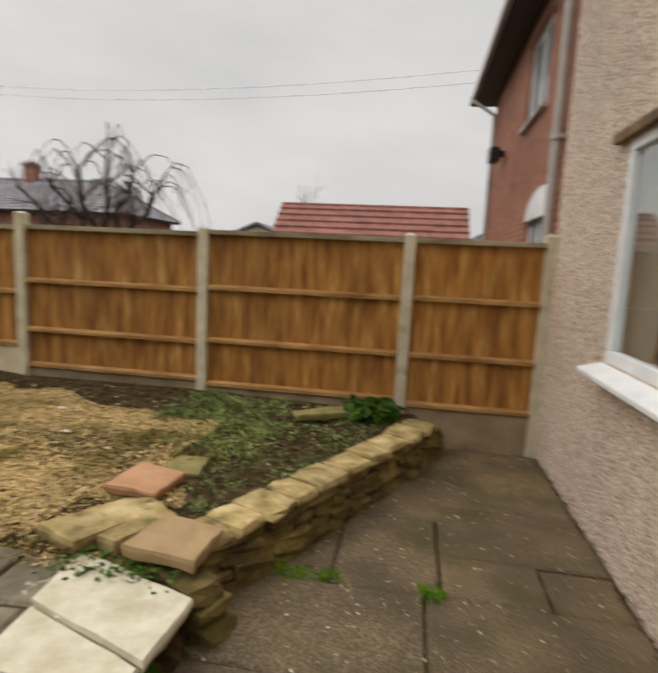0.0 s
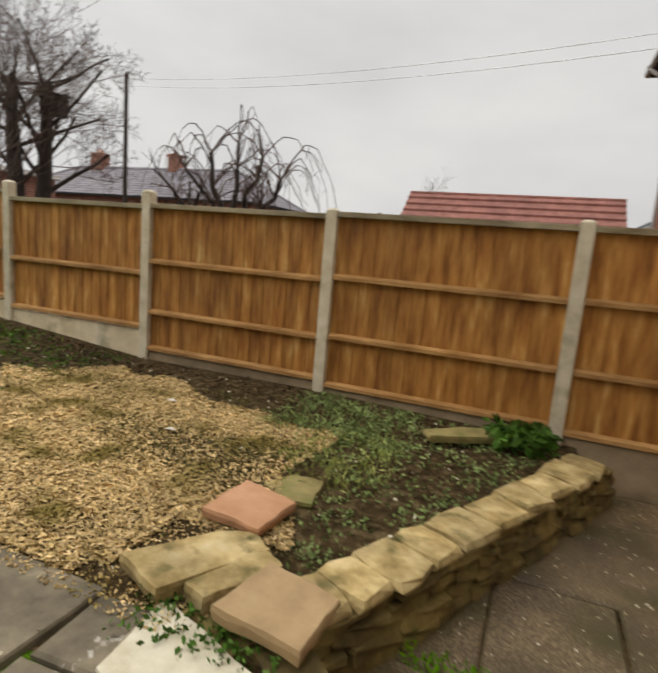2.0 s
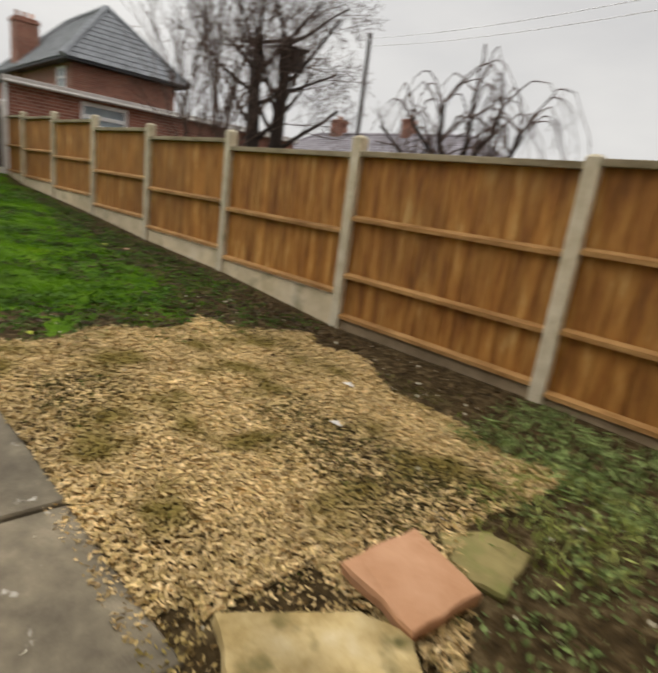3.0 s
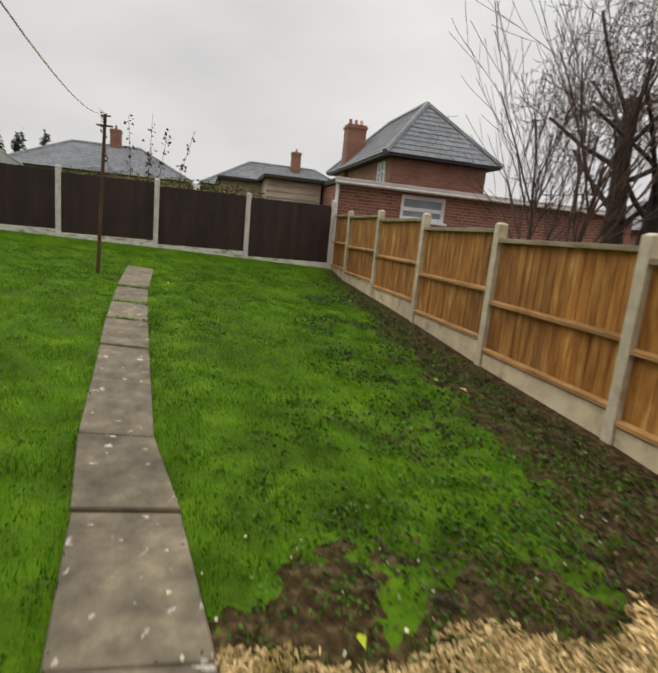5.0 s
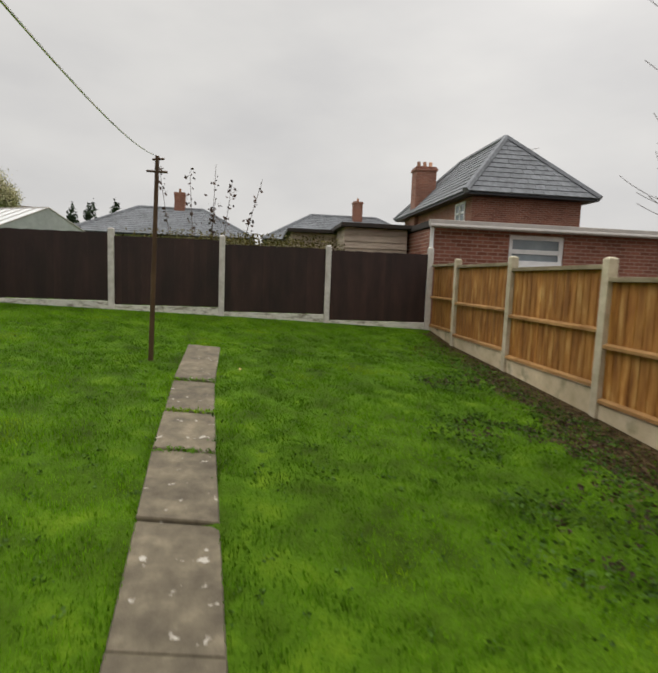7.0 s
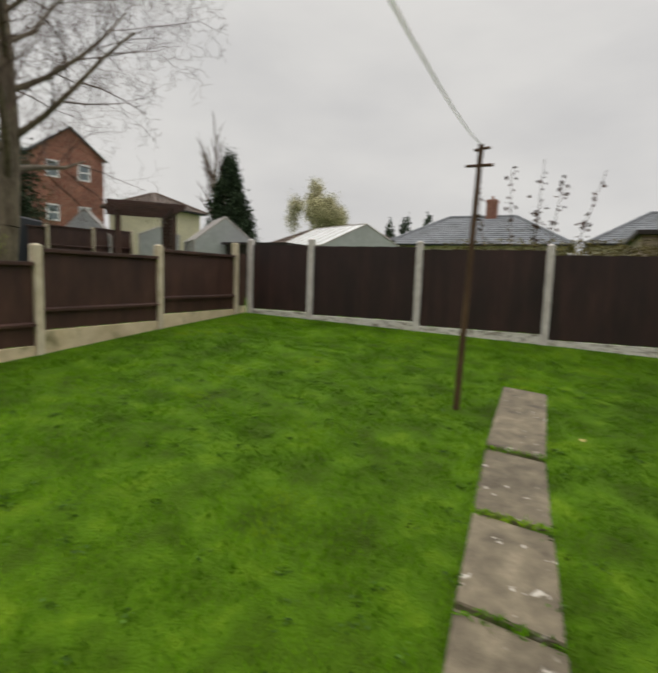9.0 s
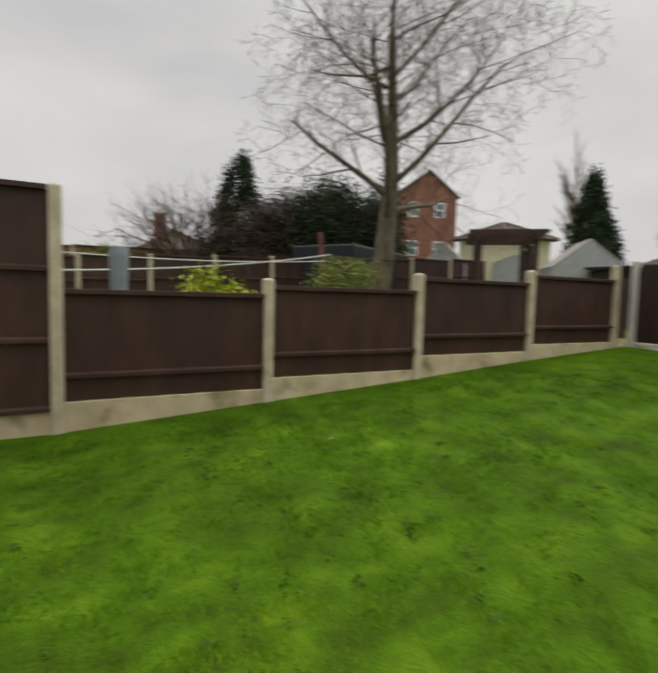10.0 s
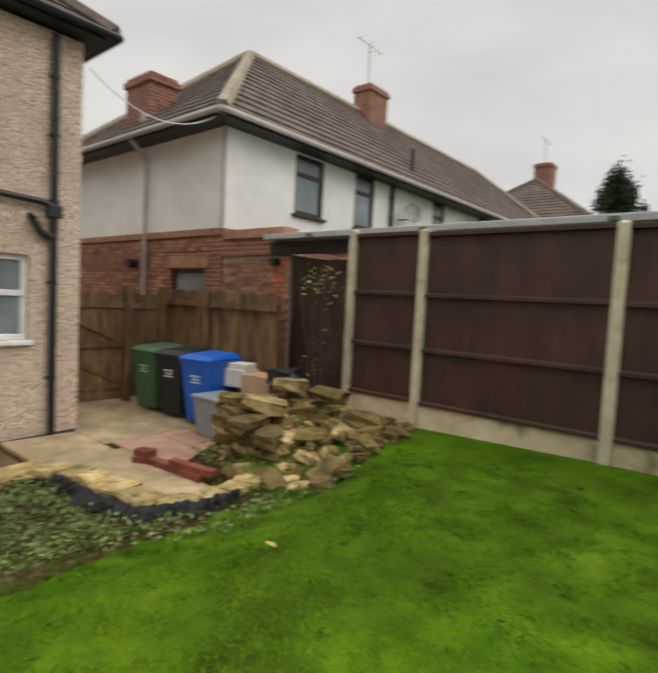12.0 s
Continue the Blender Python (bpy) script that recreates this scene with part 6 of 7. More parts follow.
# ---- trees ----
def grow(out, p, d, L, rad, depth, rng, cfg):
    """Adds one limb and its children to out[depth]: rows of start, end, radii."""
    n = 4 if depth < 2 else 3
    q, dd, rr = p, d, rad
    pts = [(p, rad)]
    for k in range(n):
        wob = Vector((rng.uniform(-1, 1), rng.uniform(-1, 1), rng.uniform(-1, 1))) * cfg["wob"]
        dd = (dd + wob + Vector((0, 0, cfg["up"][min(depth, len(cfg["up"]) - 1)]))).normalized()
        q2 = q + dd * (L / n)
        r2 = max(rad * (1 - (1 - cfg["taper"]) * (k + 1) / n), 0.0035)
        out[min(depth, len(out) - 1)].append((q, q2, rr, r2))
        q, rr = q2, r2
        pts.append((q, r2, dd))
    if depth >= cfg["levels"]:
        return
    m = cfg["kids"][min(depth, len(cfg["kids"]) - 1)]
    for j in range(m):
        t = cfg["first"] + (1 - cfg["first"]) * (j + 0.6) / m if depth else cfg["first0"] + (1 - cfg["first0"]) * (j + 0.6) / m
        i = min(int(t * n), n - 1)
        a, b = pts[i], pts[i + 1]
        f = t * n - i
        pos = a[0].lerp(b[0], min(f, 1))
        r0 = (a[1] + (b[1] - a[1]) * min(f, 1))
        base = b[2]
        axis = base.orthogonal().normalized()
        axis.rotate(Matrix.Rotation(j * 2.4 + rng.uniform(-0.5, 0.5), 3, base))
        ang = cfg["ang"] * rng.uniform(0.7, 1.25)
        nd = (base * math.cos(ang) + axis * math.sin(ang)).normalized()
        grow(out, pos, nd, L * cfg["ratio"] * rng.uniform(0.75, 1.15), r0 * cfg["rr"], depth + 1, rng, cfg)


def seg_mesh(name, rows, n, mat):
    A = np.array([tuple(a) for a, b, r, s in rows])
    B = np.array([tuple(b) for a, b, r, s in rows])
    R, S = np.array([r for a, b, r, s in rows]), np.array([s for a, b, r, s in rows])
    D = B - A
    D /= np.linalg.norm(D, axis=1)[:, None] + 1e-9
    ref = np.where(np.abs(D[:, 2:3]) < 0.9, [[0, 0, 1.0]], [[1.0, 0, 0]])
    U = np.cross(D, ref)
    U /= np.linalg.norm(U, axis=1)[:, None]
    W = np.cross(D, U)
    vs = []
    for P, Q in ((A, R), (B, S)):
        for k in range(n):
            t = 2 * math.pi * k / n
            vs.append(P + (U * math.cos(t) + W * math.sin(t)) * Q[:, None])
    V = np.stack(vs, 1).reshape(-1, 3)
    base = np.arange(len(rows))[:, None] * 2 * n
    F = np.concatenate([base + np.array([k, (k + 1) % n, n + (k + 1) % n, n + k])[None] for k in range(n)])
    return np_mesh(name, V, F, mat)


def np_mesh(name, V, F, mat):
    me = bpy.data.meshes.new(name)
    k = F.shape[1]
    me.vertices.add(len(V))
    me.vertices.foreach_set("co", np.asarray(V, np.float32).ravel())
    me.loops.add(F.size)
    me.loops.foreach_set("vertex_index", F.astype(np.int32).ravel())
    me.polygons.add(len(F))
    me.polygons.foreach_set("loop_start", np.arange(0, F.size, k, dtype=np.int32))
    me.update(calc_edges=True)
    me.materials.append(mat)
    return me


CFG = dict(levels=4, kids=(6, 5, 5, 4), first=0.25, first0=0.35, ang=0.65, ratio=0.66, rr=0.62, taper=0.55, wob=0.1, up=(0.0, 0.05, 0.06, 0.06))


def tree(label, base, h, rad, seed, bark, twig, lean=(0, 0), **kw):
    cfg = {**CFG, **kw}
    rng = random.Random(seed)
    e = thing("tree", label, "tree", base)
    out = [[] for _ in range(cfg["levels"] + 1)]
    for st in cfg.get("stems", [(0, 0, lean[0], lean[1], 1.0)]):
        grow(out, Vector((st[0], st[1], -0.1)), Vector((st[2], st[3], 1)).normalized(), h * st[4], rad * st[4], 0, rng, cfg)
    part("trunk", seg_mesh("trunk", out[0] + out[1], 8, bark), None, e)
    part("crown", seg_mesh("crown", [s for o in out[2:] for s in o], 3, twig), None, e, kind="stuff")
    return e


def leaf_mesh(name, P, size, mat, rng, flat=0.0, aspect=0.5):
    """A small rhombic leaf at each of the points P."""
    n = len(P)
    a = rng.normal(size=(n, 3))
    a[:, 2] *= 1 - flat
    a /= np.linalg.norm(a, axis=1)[:, None]
    b = np.cross(a, rng.normal(size=(n, 3)))
    b /= np.linalg.norm(b, axis=1)[:, None]
    s = size * rng.uniform(0.6, 1.3, (n, 1))
    V = np.stack([P - a * s, P + b * s * aspect, P + a * s, P - b * s * aspect], 1).reshape(-1, 3)
    F = np.arange(4 * n).reshape(-1, 4)
    return np_mesh(name, V, F, mat)


def foliage(kind, label, category, c, radii, n, size, mat, seed, shape="ball", trunk=True, bark=None, boxy=False):
    """Many small leaves in uneven clumps about a trunk; c: the foot."""
    rng = np.random.default_rng(seed)
    e = thing(kind, label, category, c)
    m = 150
    u = rng.normal(size=(m, 3))
    u /= np.linalg.norm(u, axis=1)[:, None]
    rad = rng.uniform(0.35, 0.95, (m, 1))
    if shape == "cone":
        z = rng.beta(1.1, 1.7, m)
        t = rng.uniform(0, 2 * math.pi, m)
        w = (1 - z) ** 0.75 * rng.uniform(0.5, 1.0, m) + 0.03
        C = np.stack([w * np.cos(t), w * np.sin(t), z * 2 - 1], 1)
    elif shape == "clumps":
        m0 = rng.normal(size=(9, 3)) * [0.45, 0.45, 0.38] + [0, 0, 0.1]
        C = (m0[:, None, :] + rng.normal(size=(9, 16, 3)) * [0.13, 0.13, 0.17]).reshape(-1, 3)
        C = C[np.linalg.norm(C, axis=1) < 1.0]
    elif shape == "box":
        C = rng.uniform(-0.85, 0.85, (m * 3, 3))
    else:
        C = u * rad
    k = rng.integers(0, len(C), n)
    spread = {"box": 0.13, "clumps": 0.07}.get(shape, 0.13)
    P = C[k] + rng.normal(size=(n, 3)) * spread * (0.6 if shape == "cone" else 1)
    P = P if shape != "box" else np.clip(P, -1, 1)
    P = P * np.array(radii) + np.array([0, 0, radii[2]])
    part("crown", leaf_mesh("crown", P, size, mat, rng), None, e, kind="stuff")
    if trunk:
        part("trunk", Geo().tube((0, 0, -0.1), (0, 0, radii[2] * 1.3), 0.06 * radii[2] ** 0.7, 0.03, 8), bark or M_BARKG, e)
    return e


# bare trees
tree("bare dark-barked tree with fine twigs and a dark box", (-9.2, 6.9, 0.55), 3.7, 0.17, 3, M_BARK, M_TWIG, levels=5, kids=(9, 5, 5, 4, 3), ang=0.85, first0=0.42, ratio=0.5, wob=0.12,
     stems=[(0, 0, -0.04, -0.02, 1.0), (0.2, 0.1, 0.06, 0.04, 0.95)], rr=0.33, up=(0, 0.05, 0.02, 0.04))
solo("bird_box", Geo().box(-0.16, 0.16, -0.15, 0.15, -0.17, 0.15).box(-0.2, 0.2, -0.19, 0.19, 0.152, 0.19), M_BARK, "dark weathered box fixed high in the bare tree", "bird box").matrix_basis = pose(-8.5, 6.95, 3.5, 8, 5, 20)
tree("slender multi-stemmed bare tree close behind the orange fence", (-8.95, 5.45, 0.6), 2.2, 0.035, 8, M_TWIG, M_TWIG, levels=3, kids=(6, 5, 4), ang=0.42, first0=0.35, ratio=0.7, wob=0.08,
     stems=[(0, 0, -0.15, 0.0, 1.0), (0.1, 0, 0.25, 0.05, 1.0), (-0.1, 0.1, -0.35, 0.1, 0.9), (0.05, 0.1, 0.05, 0.2, 1.1)], up=(0.02, 0.04, 0.06, 0.08))


def weeping_tree(label, base, seed):
    """Gnarled stem, crooked limbs, and long shoots that arch over and hang."""
    rw = random.Random(seed)
    e = thing("tree", label, "tree", base)
    limbs, shoots = [], []
    knots = []
    for k, (ux, uz) in enumerate([(-0.85, 1.25), (-0.4, 1.6), (0.05, 1.75), (0.5, 1.55), (1.0, 1.2)]):
        p, r0 = Vector((rw.uniform(-0.05, 0.05), 0, 0.3)), 0.085
        for j in range(5):
            q = Vector((ux * (j + 1) / 5 + rw.uniform(-0.09, 0.09), rw.uniform(-0.3, 0.3) * (j + 1) / 5, 0.3 + uz * (j + 1) / 5 + rw.uniform(-0.07, 0.07)))
            limbs.append((p, q, r0, r0 * 0.8))
            p, r0 = q, r0 * 0.8
            if j > 1:
                knots.append((q.copy(), r0))
    limbs.append((Vector((0, 0, -0.1)), Vector((0, 0, 0.35)), 0.13, 0.1))
    for k in range(64):
        p0, r0 = knots[rw.randrange(len(knots))]
        az = rw.uniform(0, 2 * math.pi)
        reach = rw.uniform(0.5, 1.2) * (1.55 if math.cos(az) > 0 else 1.05)
        rise, fall = rw.uniform(0.25, 0.6), rw.uniform(0.6, 1.6)
        p, rad = p0, 0.016
        n = 9
        for j in range(n):
            t = (j + 1) / n
            q = p0 + Vector((math.cos(az) * reach * t, math.sin(az) * reach * 0.6 * t, rise * math.sin(math.pi * min(t * 1.1, 1)) * 1.0 - fall * max(0, t - 0.35) ** 1.8))
            q += Vector((rw.uniform(-1, 1), rw.uniform(-1, 1), rw.uniform(-1, 1))) * 0.025
            shoots.append((p, q, rad, rad * 0.84))
            if j > 2 and rw.random() < 0.5:
                w = q + Vector((rw.uniform(-0.15, 0.2), rw.uniform(-0.12, 0.12), -rw.uniform(0.08, 0.35)))
                shoots.append((q, w, rad * 0.5, 0.0035))
            p, rad = q, max(rad * 0.84, 0.004)
    part("trunk", seg_mesh("trunk", limbs, 8, M_BARK), None, e)
    part("crown", seg_mesh("crown", shoots, 4, M_TWIG), None, e, kind="stuff")


weeping_tree("small pruned bare tree with long arching weeping shoots", (-5.75, 8.2, 1.1), 12)
tree("low bare shrub tree beside the weeping tree", (-7.0, 8.6, 0.5), 1.7, 0.1, 19, M_BARK, M_TWIG, levels=3, kids=(5, 4, 3), ang=0.8, first0=0.6, ratio=0.5, wob=0.15)
tree("large bare spreading tree with a thick grey-brown trunk", (-14.2, -10.7, 1.1), 7.6, 0.31, 21, M_BARKG, M_TWIG, levels=5, kids=(15, 9, 5, 4, 3), ang=1.02, first0=0.34, ratio=0.51, wob=0.16, rr=0.42,
     up=(0, 0.1, 0.0, -0.03), taper=0.3)
tree("bare tree with a wide thin crown beyond the next gardens", (-11.6, -18.5, 1.0), 2.6, 0.16, 23, M_BARKG, M_TWIG, levels=4, kids=(8, 6, 5, 4), ang=0.7, first0=0.4, ratio=0.66)
tree("far bare tree with a hazy round crown", (-8.0, 37.0, 0.5), 3.6, 0.16, 25, M_TWIG, M_TWIG, levels=4, kids=(8, 6, 5, 4), ang=0.75, ratio=0.6)
tree("far bare tree with a hazy spreading crown", (-4.0, 38.0, 0.5), 2.9, 0.14, 26, M_TWIG, M_TWIG, levels=4, kids=(8, 6, 5, 4), ang=0.8, ratio=0.62)
tree("far bare tree behind the far pale house", (-12.5, -34.0, 1.0), 3.0, 0.15, 27, M_TWIG, M_TWIG, levels=4, kids=(8, 6, 5, 4), ang=0.75, ratio=0.6)
tree("bare slim tree behind the tall conifer", (-26.0, -13.4, 1.2), 5.2, 0.14, 28, M_BARKG, M_TWIG, levels=3, kids=(14, 6, 4), ang=0.3, ratio=0.4, first0=0.3)
foliage("evergreen_tree", "dark rounded evergreen behind the big bare tree", "tree", (-16.6, -16.4, 1.0), (2.4, 2.3, 2.75), 60000, 0.06, M_EVER, 31)
foliage("evergreen_tree", "brownish dense shrub mass beside the evergreen", "tree", (-14.9, -17.2, 1.0), (2.3, 2.0, 2.3), 45000, 0.055, M_BROWNLEAF, 32)
foliage("conifer", "tall dark conifer with ragged outline", "tree", (-13.6, -19.2, 1.0), (1.8, 1.8, 3.2), 45000, 0.06, M_EVER, 33, "cone")
foliage("conifer", "tall pointed dark green conifer beyond the corner", "tree", (-24.4, -11.9, 1.2), (1.45, 1.45, 2.75), 45000, 0.06, M_EVER, 34, "cone")
foliage("willow_tree", "pale yellowish willow with a soft round crown", "tree", (-37.0, -13.4, 1.2), (2.9, 2.9, 3.4), 60000, 0.05, M_WILLOW, 35, "clumps")
foliage("willow_tree", "low pale yellowish tree beside the willow", "tree", (-44.0, -12.0, 1.2), (2.9, 2.9, 2.1), 24000, 0.06, M_WILLOW, 36, "clumps")
for x, y, h in ((-52, -13.0, 3.2), (-60, -13.2, 3.6), (-58, -16.5, 3.3)):
    foliage("conifer", "small far dark conifer on the skyline", "tree", (x, y, 1.2), (1.4, 1.4, h), 2500, 0.16, M_EVER, int(-x), "cone")
foliage("conifer", "lower dark green conifer leaning on its taller neighbour", "tree", (-1.7, -26.0, 0.5), (1.6, 1.6, 3.1), 24000, 0.08, M_EVER, 47, "cone")
foliage("conifer", "dark green pointed conifer behind the white house", "tree", (-0.5, -26.0, 0.5), (2.2, 2.2, 3.9), 50000, 0.08, M_EVER, 37, "cone")
foliage("bush", "rounded green bush beyond the second garden fence", "bush", (-8.9, -19.5, 1.0), (0.9, 0.9, 1.3), 3000, 0.07, M_HEDGE, 38)
foliage("bush", "dark green bush beyond the second garden fence", "bush", (-10.6, -19.8, 1.0), (1.1, 0.9, 1.3), 3000, 0.07, M_EVER, 39)
foliage("bush", "bright yellow-green variegated bush over the low fence", "bush", (-9.0, -7.0, 0.9), (0.68, 0.55, 0.72), 4500, 0.045, M_YELLOW, 40)
foliage("hedge", "clipped box-shaped pale variegated hedge", "hedge", (-12.9, -10.0, 1.0), (0.85, 0.45, 0.93), 9000, 0.035, M_HEDGE, 41, "box")
foliage("hedge", "thin untrimmed hedge along the back of the dark fence", "hedge", (-15.7, 0.6, 1.2), (0.28, 2.1, 0.75), 20000, 0.028, M_SCRUB, 42, "box", trunk=False)
solo("tarpaulin_shelter", Geo().box(-1.9, 1.9, -1, 1, 0, 2.3), M_TARP, "dark blue-black sheeted shelter behind the clipped hedge", "shelter", bevel=0.05).matrix_basis = pose(-15.4, -13.6, 1.1, 0, 0, 30)
solo("leaning_plank", Geo().box(-0.07, 0.07, -0.02, 0.02, 0, 1.6), M_REDTILE, "reddish plank leaning by the hedge", "plank").matrix_basis = pose(-12.9, -10.9, 1.9, 0, 8, 30)

# tall seed-headed stalks behind the dark fence
stalk = thing("shrub", "sparse tall stalks with clustered dark seed heads", "shrub", (-17.2, -0.1, 1.2))
rngp = np.random.default_rng(44)
sg, sp = [], []
for k, (y, lean, hh) in enumerate([(-0.9, -0.1, 3.0), (-0.35, 0.0, 2.9), (0.1, 0.1, 3.05), (0.3, 0.25, 2.7), (0.7, 0.5, 2.8), (-0.1, 0.3, 2.3)]):
    a, b = Vector((0, y * 0.6, 0)), Vector((0, y + lean, hh))
    sg.append((a, b, 0.012, 0.004))
    for j in range(26):
        t = rngp.uniform(0.55, 1.0)
        sp.append(np.array(a.lerp(b, t)) + rngp.normal(0, 0.06, 3))
part("stalks", seg_mesh("stalks", sg, 4, M_TWIG), None, stalk)
part("seed_head", leaf_mesh("seed_head", np.array(sp), 0.045, M_TWIG, rngp, aspect=0.7), None, stalk, kind="stuff")

# climber on the side fence post and scrub on the heap
cl = thing("climbing_shrub", "straggly half-bare climbing shrub against the fence post", "shrub", (-2.05, -4.45, 0.75))
rngp = np.random.default_rng(45)
rr_ = random.Random(4)
sg = []
for k in range(9):
    p = Vector((rr_.uniform(-0.08, 0.08), rr_.uniform(-0.05, 0.05), 0))
    for j in range(7):
        q = p + Vector((rr_.uniform(-0.07, 0.09), rr_.uniform(-0.06, 0.06), rr_.uniform(0.12, 0.28)))
        sg.append((p, q, 0.012 - 0.001 * j, 0.011 - 0.001 * j))
        p = q
part("stems", seg_mesh("stems", sg, 5, M_TWIG), None, cl)
P = np.concatenate([rngp.normal([0.0, 0.1, 1.55], [0.2, 0.12, 0.1], (110, 3)), rngp.normal([0.0, 0.05, 0.7], [0.1, 0.08, 0.3], (60, 3))])
part("leaves", leaf_mesh("leaves", P, 0.022, M_HEDGE, rngp), None, cl, kind="stuff")


# ---- small growth and litter ----
def on_ground(X, Y, dz=0.0):
    return np.stack([X, Y, height(X, Y) + dz], 1)


def on_path(X, Y):
    return (Y > np.interp(X, PX, PL) + 0.015) & (Y < np.interp(X, PX, PR) - 0.01) & (X > -12.62) & (X < -1.1)


def patchy(X, Y, f, seed):
    return np.array([noise.noise((x * f + seed, y * f, seed)) for x, y in zip(X, Y)])


rngg = np.random.default_rng(9)


def blades(name, X, Y, h0, h1, w, mat, lean=0.6):
    n = len(X)
    P = on_ground(X, Y, -0.005)
    t = rngg.uniform(0, 2 * math.pi, n)
    h = rngg.uniform(h0, h1, n)
    ln = rngg.uniform(0.1, lean, n) * h
    c, s = np.cos(t), np.sin(t)
    A = P + np.stack([-s * w, c * w, 0 * c], 1)
    B = P + np.stack([s * w, -c * w, 0 * c], 1)
    C = P + np.stack([c * ln, s * ln, h], 1)
    V = np.stack([A, B, C], 1).reshape(-1, 3)
    return np_mesh(name, V, np.arange(3 * n).reshape(-1, 3), mat)


N = 420000
X, Y = rngg.uniform(-14.85, -2.0, N), rngg.uniform(-4.62, 4.2, N)
d = rngg.uniform(0, 1, N)
keep = (d < np.clip(np.interp(X, [-14.8, -9, -4], [0.75, 0.85, 1.0]), 0, 1)) & ~on_path(X, Y)
wob = np.zeros(N)
idx = np.where(keep)[0]
X, Y = X[idx], Y[idx]
gx_, gy_ = np.meshgrid(np.linspace(-15, -1, 141), np.linspace(-5, 5, 101))
NG = patchy(gx_.ravel(), gy_.ravel(), 1.3, 3).reshape(gx_.shape)


def lookup(X, Y):
    i = np.clip(((X + 15) / 0.1).astype(int), 0, 140)
    j = np.clip(((Y + 5) / 0.1).astype(int), 0, 100)
    return NG[j, i]


wv = lookup(X, Y)
edge = 3.95 - (X + 14.5) * 0.09 + wv * 0.7
thin = rngg.uniform(0, 1, len(X))
ok = (Y < edge) | ((Y < edge + 0.4) & (thin < 0.5)) | ((Y < edge + 0.8) & (thin < 0.22)) | (thin < 0.06)
ok &= ~((X > -4.75 + wv) & (Y > 1.35)) | ((thin < 0.02) & (Y < 4))
yb = np.interp(Y, [-4.6, -3.6, -2.9, -2.2, -1.8, -1.38, -0.85, 0.0, 0.9], [-3.25, -3.5, -3.75, -3.7, -3.3, -2.85, -2.5, -2.3, -2.2])
ok &= ~((X > yb + wv * 0.35) & (Y < 0.5)) | ((thin < 0.3) & (X < yb + 0.5))
X, Y = X[ok], Y[ok]
lawn = part("grass", blades("grass", X, Y, 0.015, 0.036, 0.0038, M_GRASS), None, None)
tagged(lawn, label="short bright green lawn grass, thin along the orange fence", category="grass", kind="stuff")

# wood chips
N = 125000
X, Y = rngg.uniform(-4.9, -1.5, N), rngg.uniform(1.45, 4.1, N)
wv = lookup(X, Y)
ok = (X < -1.62 - (Y - 2.6) * 0.22 + wv * 0.25) & (X > -4.6 + wv * 0.4) & (Y < np.interp(X, [-4.6, -4, -1.7], [3.4, 3.8, 3.35]) + wv * 0.5) & ~on_path(X, Y)
ok &= ~((X > -2.15) & (Y < 1.68))
ok &= rngg.uniform(0, 1, N) > np.clip(-wv * 2.2, 0, 0.75)
ok &= ~((X > -2.05) & (Y < 2.1))
X, Y = X[ok], Y[ok]
P = on_ground(X, Y, 0.0) + np.stack([0 * X, 0 * X, rngg.uniform(0.004, 0.035, len(X))], 1)
n = len(P)
a = rngg.normal(size=(n, 3))
a[:, 2] *= 0.35
a /= np.linalg.norm(a, axis=1)[:, None]
b = np.cross(a, rngg.normal(size=(n, 3)) * [0.3, 0.3, 1])
b /= np.linalg.norm(b, axis=1)[:, None]
c = np.cross(a, b)
L, Wd = rngg.uniform(0.006, 0.02, (n, 1)), rngg.uniform(0.002, 0.006, (n, 1))
V = np.stack([P - a * L - b * Wd, P + a * L - b * Wd, P + a * L * 0.8 + b * Wd, P - a * L * 0.9 + b * Wd, P + c * 0.004], 1).reshape(-1, 3)
F = np.concatenate([np.arange(n)[:, None] * 5 + np.array([q]) for q in ([0, 1, 4], [1, 2, 4], [2, 3, 4], [3, 0, 4])])
chips = part("wood_chips", np_mesh("wood_chips", V, F, M_CHIP), None, None)
tagged(chips, label="scattered bed of pale straw-coloured wood chips with bare patches", category="wood chips", kind="stuff")


def scatter(name, label, category, X, Y, size, mat, dz=0.015, flat=0.5, aspect=0.5, spread=0.0, clump=0):
    if clump:
        k = rngg.integers(0, len(X), len(X) * clump)
        X, Y = X[k] + rngg.normal(0, spread, len(k)), Y[k] + rngg.normal(0, spread, len(k))
    P = on_ground(X, Y) + np.stack([0 * X, 0 * X, rngg.uniform(0.2, 1.2, len(X)) * dz], 1)
    ob = part(name, leaf_mesh(name, P, size, mat, rngg, flat, aspect), None, None)
    return tagged(ob, label=label, category=category, kind="stuff")


U = rngg.uniform
# bed behind the stone wall: its inner line
def in_bed(X, Y):
    return (X < np.interp(Y, [1.9, 2.4, 3.0, 3.6, 4.1], [-1.35, -1.12, -0.88, -0.6, -0.4])) & (X > np.interp(Y, [1.9, 2.6, 3.4, 4.2], [-1.55, -1.6, -1.95, -2.4]))


